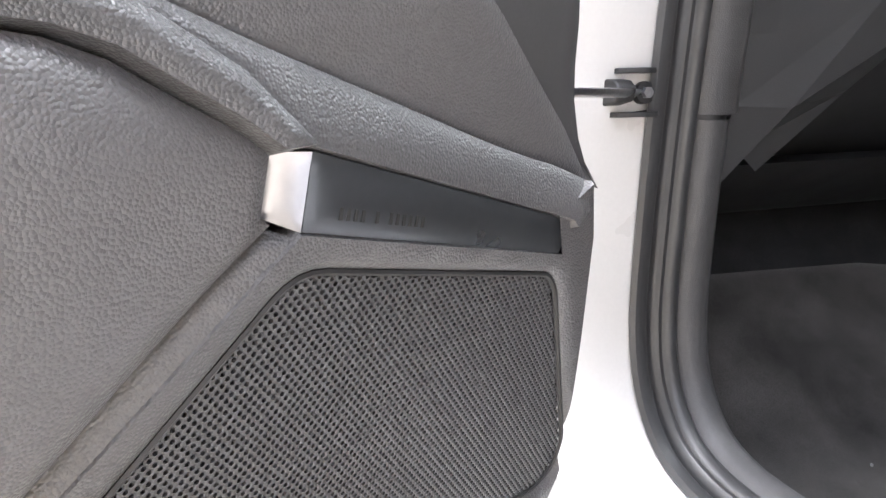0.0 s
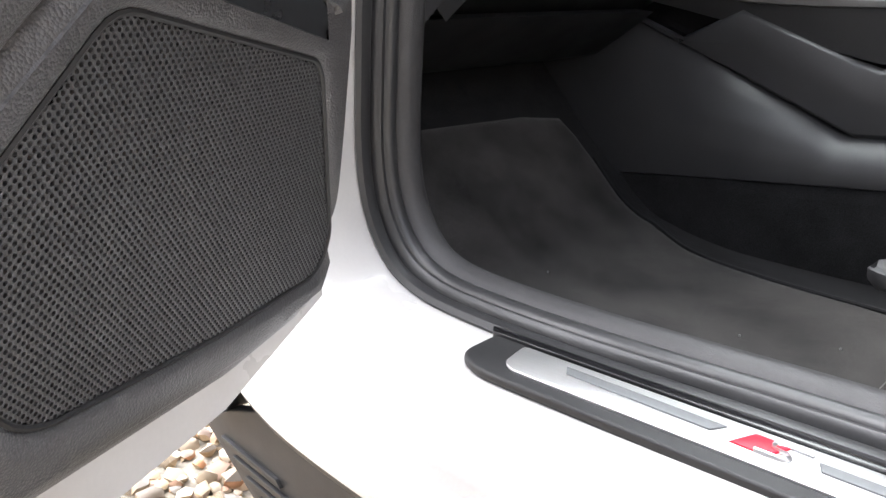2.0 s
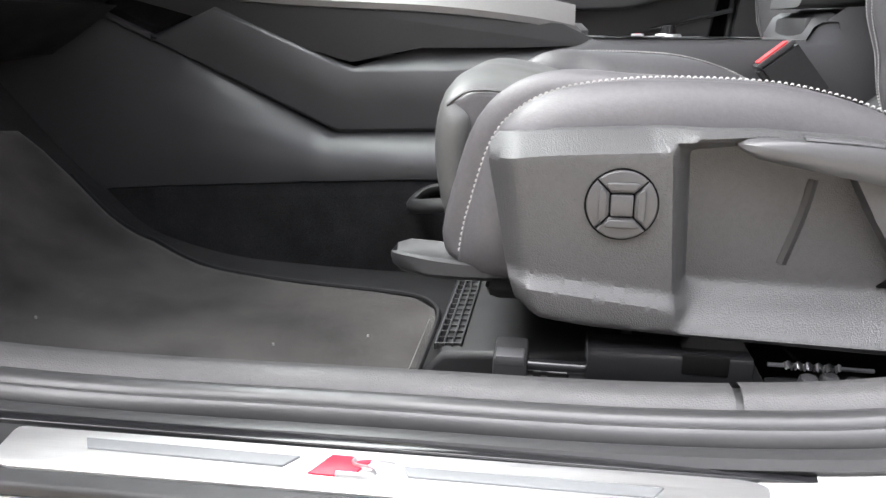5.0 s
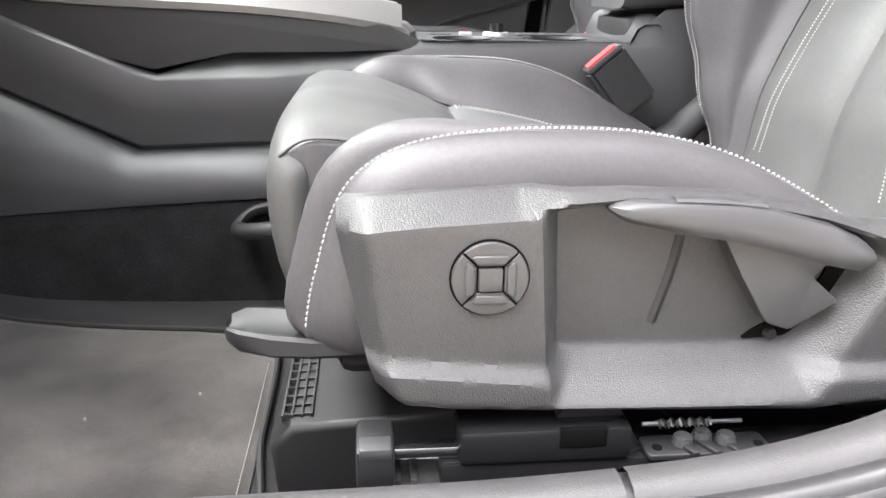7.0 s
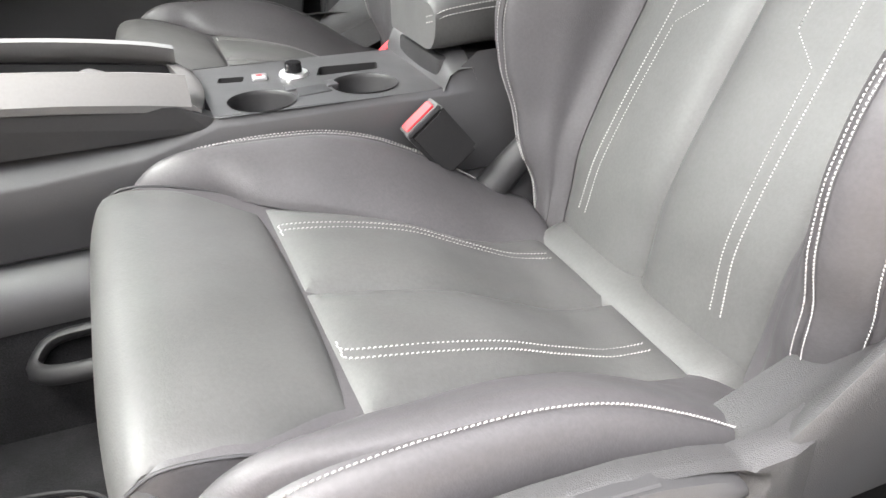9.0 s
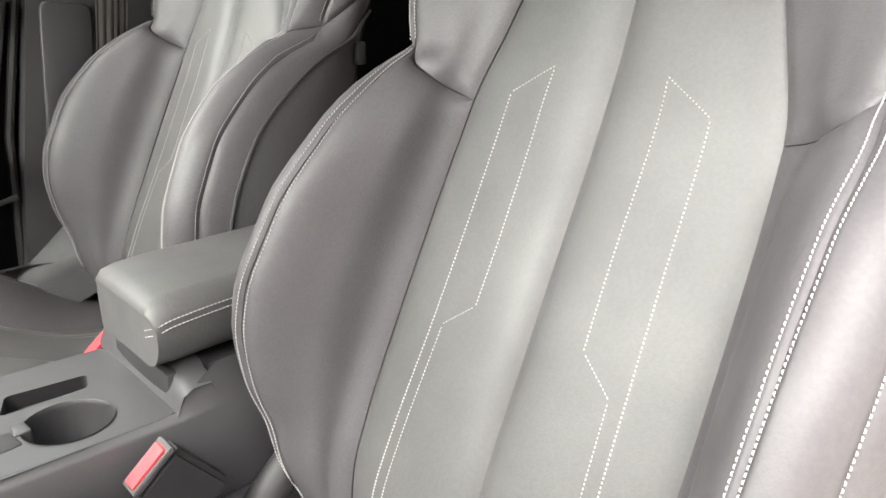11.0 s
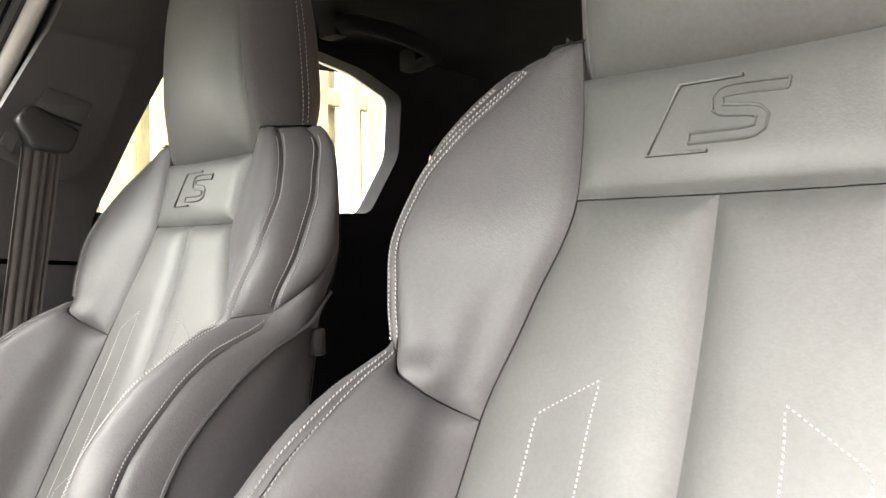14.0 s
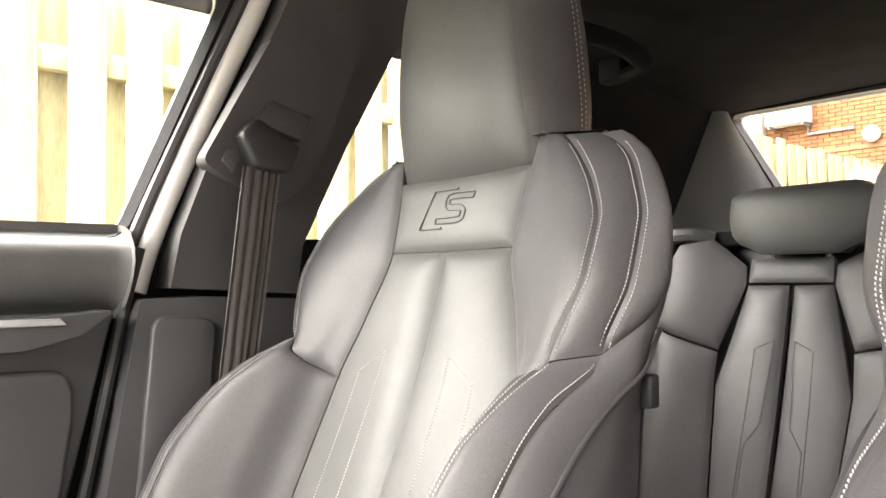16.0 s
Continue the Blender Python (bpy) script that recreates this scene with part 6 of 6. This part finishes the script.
def bridge():
    """Flying bridge with a silver frame round the gear selector."""
    # side cheeks in dark plastic
    for s in (-1, 1):
        cheek = [(-.70, .74), (-.36, .655), (-.066, .640), (.10, .622), (.135, .606), (.128, .596), (.05, .592), (-.085, .590), (-.178, .570), (-.452, .640), (-.70, .70)]
        bm = bmesh.new()
        o = [bm.verts.new((x, CY + s * (.094 if z > .60 else .097), z)) for x, z in cheek]
        i = [bm.verts.new((x, CY + s * .070, z)) for x, z in cheek]
        bm.faces.new(o), bm.faces.new(i[::-1])
        for k in range(len(o)):
            bm.faces.new((o[k], o[(k + 1) % len(o)], i[(k + 1) % len(o)], i[k]))
        part("bridge_cheek", bm, DARK, con, "matt black bridge cheek", smooth=False)
        # silver rails
        rail = smooth_line([(-.62, CY + s * .098, .722), (-.36, CY + s * .097, .662), (-.066, CY + s * .095, .645), (.06, CY + s * .093, .632), (.115, CY + s * .088, .622)], 30)
        sec = []
        for p in rail:
            sec.append([(p[0], p[1] + s * a, p[2] + b) for a, b in ((-.034, .022), (-.024, .024), (-.010, .014), (.003, -.002), (.002, -.010), (-.004, -.013), (-.030, .006))])
        loft_rows("silver_rail", sec, SILVER_TRIM, con, "satin silver selector frame", closed=True)
    sec = []
    for y in np.linspace(-.088, .088, 9):
        x = .118 + .012 * (1 - (y / .088) ** 2)
        sec.append([(x + a, CY + y, .620 + b) for a, b in ((-.018, .004), (-.004, .003), (.006, -.006), (.004, -.020), (-.014, -.012))])
    loft_rows("silver_crosspiece", sec, SILVER_TRIM, con, closed=True)
    tub = prism("selector_tub", [(-.60, CY - .066), (.105, CY - .062), (.105, CY + .062), (-.60, CY + .066)], .585, .604, DARK, con, "z", .002)
    prism("selector_slope", [(-.62, .58), (-.62, .715), (-.36, .645), (-.12, .628), (-.06, .604), (-.06, .58)], CY - .066, CY + .066, GLOSS, con, bevel=.003)
    sel = prism("gear_selector", rounded([(-.015, .604), (-.012, .628), (.020, .640), (.042, .632), (.050, .604)], .006), CY - .028, CY + .028, SILVER, con, bevel=.004, label="silver gear selector")
    prism("selector_crystal", rounded([(-.06, .604), (-.05, .622), (-.018, .622), (-.016, .604)], .004), CY - .024, CY + .024, GLOSS, sel, bevel=.003)
    prism("selector_plate", [(-.10, CY - .05), (.085, CY - .045), (.085, CY + .045), (-.10, CY + .05)], .604, .6075, GLOSS, con, "z", .001)


SILVER_TRIM = material("satin_silver_trim", (0.17, 0.167, 0.165), 0.42, metal=0.3, grain=0.03, stain=0.04)
bridge()


def tray():
    """Cup-holder tray behind the selector."""
    zt = .606
    cups = [((.192, .706), .036), ((.317, .724), .038)]
    hole = []
    for (cx, cy), r in cups:
        hole.append([(cx + r * math.cos(2 * math.pi * k / 28) * 1.03, cy + r * .98 * math.sin(2 * math.pi * k / 28)) for k in range(28)])
    slots = [rounded([(.155, .790), (.185, .786), (.190, .806), (.160, .810)], .004), rounded([(.272, .776), (.352, .778), (.360, .806), (.285, .812)], .006)]
    from mathutils import geometry
    outline = rounded([(.135, .668), (.392, .672), (.402, .690), (.402, .842), (.392, .858), (.135, .862)], .008)
    pts, edges = [], []
    for poly in (outline, *hole, *slots):
        n = len(pts)
        pts += [Vector(p) for p in poly]
        edges += [(n + i, n + (i + 1) % len(poly)) for i in range(len(poly))]
    r = geometry.delaunay_2d_cdt(pts, edges, [], 1, 1e-7)
    v = np.array([(p.x, p.y) for p in r[0]])
    tri = [tuple(f) for f in r[2] if not any(inside(v[list(f)].mean(0)[None], h)[0] for h in (*hole, *slots))]
    mesh_object("tray_top", [(x, y, zt) for x, y in v], tri, SMOOTH, con, "satin dark cup-holder tray", smooth=False)
    for (cx, cy), rr in cups:
        rows = []
        for d, k in ((.0015, 1.03), (.0, 1.0), (-.004, .97), (-.052, .80), (-.060, .70), (-.060, .0)):
            rows.append([(cx + rr * k * 1.03 * math.cos(2 * math.pi * j / 28), cy + rr * k * .98 * math.sin(2 * math.pi * j / 28), zt + d) for j in range(28)])
        kk = 28
        verts = [p for q in rows for p in q]
        faces = [(i * kk + j, i * kk + (j + 1) % kk, (i + 1) * kk + (j + 1) % kk, (i + 1) * kk + j) for i in range(len(rows) - 1) for j in range(kk)]
        mesh_object("cup_holder", verts, faces, DARK, con, "round dark cup holder")
    for s in slots:
        c = np.mean(np.array(s), 0)
        n = len(s)
        verts = [(p[0], p[1], zt) for p in s] + [(p[0], p[1], zt - .016) for p in s]
        mesh_object("tray_slot", verts, [(i, (i + 1) % n, n + (i + 1) % n, n + i) for i in range(n)] + [tuple(range(n, 2 * n))], DARK, con, smooth=False)
    prism("cup_divider", rounded([(.232, .705), (.276, .712), (.272, .742), (.236, .738)], .004), zt - .03, zt + .001, DARK, con, "z", .002)
    for xa in (.222, .272):
        prism("cup_clip", rounded([(xa, .728), (xa + .016, .730), (xa + .014, .752), (xa + .003, .750)], .003), zt - .012, zt + .002, SMOOTH, con, "z", .0015)
    pb = prism("parking_switch", rounded([(.196, .782), (.214, .781), (.216, .800), (.198, .801)], .003), zt - .002, zt + .004, SILVER, con, "z", .0015, "silver parking brake switch")
    prism("switch_mark", [(.202, .788), (.209, .788), (.209, .794), (.202, .794)], zt + .0035, zt + .0046, RED, pb, "z", .0003)
    bm = bmesh.new()
    bmesh.ops.create_cone(bm, cap_ends=True, segments=24, radius1=.019, radius2=.017, depth=.005)
    bm.transform(Matrix.Translation((.248, .792, zt + .0015)))
    kn = part("rotary_knob", bm, ALUMINIUM, con, "bright rotary volume knob")
    bm = bmesh.new()
    bmesh.ops.create_cone(bm, cap_ends=True, segments=24, radius1=.011, radius2=.010, depth=.014)
    bmesh.ops.bevel(bm, geom=bm.edges[:], offset=.0012, segments=2, affect="EDGES")
    bm.transform(Matrix.Translation((.248, .792, zt + .009)))
    part("knob_cap", bm, GLOSS, kn)
    # rising rear shoulder towards the arm rest
    rows = []
    for x, z in ((.395, .604), (.402, .612), (.412, .634), (.422, .640), (.44, .640), (.446, .625), (.46, .58)):
        rows.append([(x - .030 * ((y - CY) / .1) ** 2 * (z > .61) * .3, y, z - .030 * (y < CY) * max(0, (CY - y) / .1 - .55)) for y in np.linspace(.668, .862, 12)])
    loft_rows("tray_shoulder", rows, SMOOTH, con)


tray()


def armrest():
    a = thing("arm_rest", "black leather centre arm rest with pale stitching", "arm rest", (.52, CY, .63))
    prof = rounded([(.070, .632), (.078, .655), (.078, .684), (.066, .700), (-.066, .700), (-.078, .684), (-.078, .655), (-.070, .632)], .014, 4)
    rows = []
    for x, k, dz in ((.382, .80, .006), (.388, .92, .010), (.402, .985, .012), (.44, 1, .014), (.50, 1, .016), (.60, 1, .020), (.70, 1, .022), (.74, .95, .022)):
        rows.append([(x + .012 * (abs(y) / .08) ** 2 * (x < .41), CY + y * (.9 + .1 * k), .666 + (z - .666) * k + dz) for y, z in prof])
    pad = loft_rows("pad", rows, LEATHER_LIGHT, a, "black leather arm rest pad", closed=True)
    for s in (-1, 1):
        for off, m in ((0.0, THREAD), (.007, THREAD)):
            L = smooth_line([(.3885, CY + s * .060, .682 - off), (.396, CY + s * .0750, .688 - off), (.417, CY + s * .0790, .694 - off), (.50, CY + s * .0795, .700 - off), (.74, CY + s * .0795, .708 - off)], 90)
            v, f = [], []
            for i in range(0, 88):
                p, q = L[i], L[i] + (L[i + 1] - L[i]) * .72
                n = len(v)
                o = np.array([0, s * .0010, 0])
                v += [p + o * .2 + (0, 0, .0006), q + o * .2 + (0, 0, .0006), q + o * .2 - (0, 0, .0006), p + o * .2 - (0, 0, .0006), p + o + (0, 0, .0002), q + o + (0, 0, .0002)]
                f += [(n, n + 1, n + 5, n + 4), (n + 4, n + 5, n + 2, n + 3)]
            mesh_object("stitching", v, f, THREAD, pad)
    block("hinge_box", (.40, CY - .068, .575), (.76, CY + .068, .634), DARK, a, .006)


armrest()


def buckle(y, x, z, tilt, s, label):
    b = thing("belt_buckle", label, "belt buckle", (x, y, z), "belt buckles")
    m = Matrix.Translation((x, y, z)) @ Matrix.Rotation(radians(tilt), 4, "Y")
    def bx(name, lo, hi, mat, parent, bev=.002, lab=""):
        bm = bmesh.new()
        bmesh.ops.create_cube(bm, size=1)
        for v in bm.verts:
            v.co = Vector([(lo[i] + hi[i]) / 2 + v.co[i] * (hi[i] - lo[i]) for i in range(3)])
        bmesh.ops.bevel(bm, geom=bm.edges[:], offset=bev, segments=2, affect="EDGES")
        bm.transform(m)
        return part(name, bm, mat, parent, lab)
    case = bx("case", (-.026, -.014, -.075), (.026, .014, 0), DARK, b, .005)
    bx("bright_edge", (-.0245, -.0130, -.002), (.0245, .0130, .0035), SMOOTH, case, .001)
    bx("release_button", (-.0225, -.0100, .0), (.0205, .0105, .0055), RED, case, .002, "red release button")


buckle(.632, .352, .589, -40, 1, "black seat belt buckle with red release button beside the console")
buckle(.882, .402, .600, -40, 1, "black seat belt buckle with red release button across the console")
for yy, dxx in ((.622, .004), (.90, .05)):
    h = thing("recliner_cover", "smooth grey recliner cover at the foot of a backrest", "seat cover", (.46 + dxx, yy, .47))
    mesh_q = smooth_line([(.385 + dxx, yy, .450), (.43 + dxx, yy + .004, .486), (.47 + dxx, yy + .008, .520), (.515 + dxx, yy + .008, .566), (.53 + dxx, yy, .60)], 20)
    tube("cover_shell", mesh_q, [.021 - .010 * abs(i / 19 - .3) for i in range(20)], DARK, h, 12, flat=.75)


# ---- rear bench ----
def rear_seat():
    r = thing("rear_bench", "black leather rear bench with headrests and chevron stitching", "rear seat", (1.5, .76, .35))
    RX2 = hermite((.50, .60, .80, .98, 1.05, 1.12), (1.43, 1.46, 1.53, 1.585, 1.605, 1.62))
    def S0(y, z):
        y, z = np.asarray(y, float), np.asarray(z, float)
        w = np.abs(np.abs(y - .76) - .33)
        return np.stack([RX2(z) - .045 * smoothstep(.10, .24, w) - .01, y, z], 1)
    for sd in (-1, 1):
        c = .76 + sd * .345
        m = lambda L: [(c + sd * p[0] if True else 0, p[1]) for p in L]
        panel("seat_centre", m([(-.005, .50), (-.095, .50), (-.115, .80), (-.072, .985), (-.005, .985)]), S0, (.012, .014), LEATHER, r, -1, puff=.005, seam=.006, seam_r=.008)
        panel("seat_centre", m([(.005, .50), (.095, .50), (.118, .80), (.082, .985), (.005, .985)]), S0, (.012, .014), LEATHER, r, -1, puff=.005, seam=.006, seam_r=.008)
        panel("outer_bolster", m([(.098, .50), (.121, .80), (.122, .86), (.24, .90), (.27, .70), (.27, .50)]), S0, (.014, .014), LEATHER, r, -1, puff=.006, seam=.004)
        panel("outer_shoulder", m([(.122, .865), (.086, .985), (.088, 1.02), (.15, 1.075), (.21, 1.065), (.245, 1.0), (.24, .905)]), S0, (.014, .014), LEATHER, r, -1, puff=.008, seam=.004)
        panel("inner_bolster", m([(-.098, .50), (-.119, .80), (-.115, .87), (-.20, .89), (-.22, .70), (-.22, .50)]), S0, (.014, .014), LEATHER, r, -1, puff=.006, seam=.004)
        panel("inner_shoulder", m([(-.116, .875), (-.075, .985), (-.077, 1.02), (-.13, 1.05), (-.20, 1.05), (-.21, .90)]), S0, (.014, .014), LEATHER, r, -1, puff=.008, seam=.004)
        panel("collar", m([(-.072, .99), (.082, .99), (.080, 1.035), (-.070, 1.035)]), S0, (.012, .010), LEATHER, r, -1, puff=.004, seam=.004)
        for k in (-1, 1):
            for L in ([(c + sd * k * .018, .885), (c + sd * k * .052, .868)], [(c + sd * k * .018, .885), (c + sd * k * .026, .74)], [(c + sd * k * .052, .868), (c + sd * k * .058, .60)],
                      [(c + sd * k * .026, .74), (c + sd * k * .050, .705)], [(c + sd * k * .050, .705), (c + sd * k * .052, .60)]):
                stitches("stitching", S0, L, LEATHER_LIGHT, r, -1, h=.004, straight=True, pitch=.0055, length=.0045, width=.0018)
        # headrest
        def hr(u, z, c=c):
            u, z = np.asarray(u, float), np.asarray(z, float)
            k = smoothstep(1.04, 1.08, z)
            return np.stack([1.555 + .012 * u * u + .01 * (1.11 - z), c - .022 * sd + u * (.112 + .022 * k), z], 1)
        h = panel("headrest", rounded([(-.62, 1.040), (.62, 1.040), (.93, 1.060), (1.0, 1.105), (.95, 1.150), (.70, 1.160), (-.70, 1.160), (-.95, 1.150), (-1.0, 1.105), (-.93, 1.060)], .04), hr, (.08, .008), LEATHER_LIGHT, r, -1, puff=.014, puff_r=.02, seam=.004, skirt=.09)
        block("headrest_core", (1.56, c - .117 - .022 * sd, 1.052), (1.66, c + .117 - .022 * sd, 1.166), LEATHER, r, .03, segments=4)
        for k in (-1, 1):
            tube("headrest_post", [(1.62, c + k * .05, 1.00), (1.62, c + k * .05, 1.07)], .006, STEEL, r, 8)
        clip = tube("belt_clip", smooth_line([(1.60, c + sd * .16, 1.075), (1.575, c + sd * .20, 1.085), (1.58, c + sd * .25, 1.078), (1.62, c + sd * .27, 1.05)], 14), .016, SMOOTH, r, 8)
    block("bench_core", (1.64, .05, .35), (1.70, 1.45, 1.06), DARK, r, .01)
    block("bench_cushion", (.98, .06, .35), (1.52, 1.44, .55), LEATHER, r, .05, segments=5)


rear_seat()


# ---- fences, wall and units outside ----
def fence_side():
    f = thing("fence", "weathered yellow-green hit-and-miss timber fence", "fence", (2, 2.95, 0))
    rng = np.random.RandomState(2)
    def board(w, h, t, name):
        bm = bmesh.new()
        bmesh.ops.create_cube(bm, size=1)
        for v in bm.verts:
            v.co = Vector((v.co.x * w, v.co.y * t, (v.co.z + .5) * h))
        bmesh.ops.bevel(bm, geom=bm.edges[:], offset=.003, segments=1, affect="EDGES")
        me = bpy.data.meshes.new(name)
        bm.to_mesh(me)
        bm.free()
        me.materials.append(TIMBER)
        return me
    front, rear_b = board(.108, 1.965, .018, "board"), board(.112, 1.95, .018, "board")
    for k in range(-8, 66):
        for me, dx, y in ((front, 0, 2.90), (rear_b, .0885, 2.975)):
            ob = new("board", me)
            ob.parent = f
            ob.matrix_parent_inverse = Matrix.Translation(f.location).inverted()
            ob.location = (.717 + .177 * k + dx + rng.uniform(-.004, .004), y, rng.uniform(-.03, .02))
            ob.rotation_euler = (rng.uniform(-.006, .006), rng.uniform(-.006, .006), 0)
    for z in (.35, 1.05, 1.64):
        block("rail", (-1.5, 2.912, z), (12.5, 2.962, z + .075), TIMBER, f, .004)
    for x in (-.9, 1.98, 4.8, 7.6, 10.4):
        block("post", (x, 2.985, 0), (x + .09, 3.07, 1.95), TIMBER, f, .005)


fence_side()


def brick_wall():
    b = thing("brick_building", "orange brick building with grey bands behind the fence", "building", (15, 6, 0))
    block("wall_core", (15.0, -6, 0), (15.4, 14, 7.5), MORTAR, b, 0)
    base = np.array([(x * .015, y * .1065, z * .0315) for x in (-1, 1) for y in (-1, 1) for z in (-1, 1)])
    fs = [(0, 1, 3, 2), (4, 6, 7, 5), (0, 4, 5, 1), (2, 3, 7, 6), (0, 2, 6, 4), (1, 5, 7, 3)]
    verts, faces = [], []
    for j in range(52):
        for i in range(36):
            p = base + np.array([14.99, 2.2 + .225 * i + .1125 * (j % 2), 1.9 + .075 * j])
            n = len(verts)
            verts += list(p)
            faces += [tuple(n + k for k in f) for f in fs]
    mesh_object("brickwork", verts, faces, BRICK_MIX, b, "orange brickwork", smooth=False, kind="stuff")
    for z in (3.30, 4.62):
        block("band_course", (14.965, -6, z), (15.02, 14, z + .075), MORTAR, b, .004)
    for y, z in ((6.92, 4.18), (7.82, 4.05)):
        u = thing("air_conditioner", "white wall-mounted air conditioning unit with round fan", "air conditioner", (14.8, y, z), "wall units")
        block("casing", (14.60, y - .39, z - .28), (14.95, y + .39, z + .28), WHITE_METAL, u, .02)
        bm = bmesh.new()
        bmesh.ops.create_cone(bm, cap_ends=True, segments=32, radius1=.21, radius2=.21, depth=.03)
        bm.transform(Matrix.Translation((14.59, y + .10, z)) @ Matrix.Rotation(radians(90), 4, "Y"))
        g = part("fan_grille", bm, GREY_METAL, u)
        for rr in (.06, .11, .16, .20):
            tube("grille_ring", [(14.570, y + .10 + rr * math.cos(2 * math.pi * k / 24), z + rr * math.sin(2 * math.pi * k / 24)) for k in range(24)], .006, WHITE_METAL, g, 5, closed=True)
        for dy in (-.34, .30):
            block("wall_bracket", (14.62, y + dy, z - .33), (15.0, y + dy + .04, z - .28), GREY_METAL, u, .004)
    lamp = thing("wall_lamp", "small white round wall lamp", "lamp", (14.9, 5.49, 3.5))
    bm = bmesh.new()
    bmesh.ops.create_uvsphere(bm, u_segments=16, v_segments=10, radius=.15)
    bm.transform(Matrix.Translation((14.86, 5.49, 3.53)))
    part("shade", bm, WHITE_METAL, lamp)
    block("base", (14.9, 5.42, 3.46), (15.0, 5.56, 3.62), WHITE_METAL, lamp, .01)
    pipe = thing("wall_pipe", "grey surface pipe along the brick wall", "pipe", (14.95, 6.2, 3.5))
    tube("run", [(14.93, 6.62, 4.0), (14.93, 6.62, 3.70), (14.93, 5.80, 3.70)], .03, GREY_METAL, pipe, 8)


def brick_mix():
    m = BRICK.copy()
    m.name = "brick_mix"
    nt = m.node_tree
    geo, ramp = nt.nodes.new("ShaderNodeNewGeometry"), nt.nodes.new("ShaderNodeValToRGB")
    e = ramp.color_ramp.elements
    e[0].color, e[1].color = (.105, .040, .012, 1), (.16, .068, .022, 1)
    nt.links.new(geo.outputs["Random Per Island"], ramp.inputs[0])
    nt.links.new(ramp.outputs[0], nt.nodes["Principled BSDF"].inputs["Base Color"])
    return m


BRICK_MIX = brick_mix()
brick_wall()


# unseen wall added behind the camera, to block low sky light at the doorway
PLASTER = material("grey_render", (0.20, 0.19, 0.18), 0.9, grain=0.1, grain_size=60, stain=0.2, stain_size=2, bump=0.3, bump_size=90)
tagged(block("wall_near", (-8, -3.1, 0), (10, -2.9, 3.0), PLASTER, None, .01), "unseen plain grey wall added to block low sky light", "wall", kind="structure")
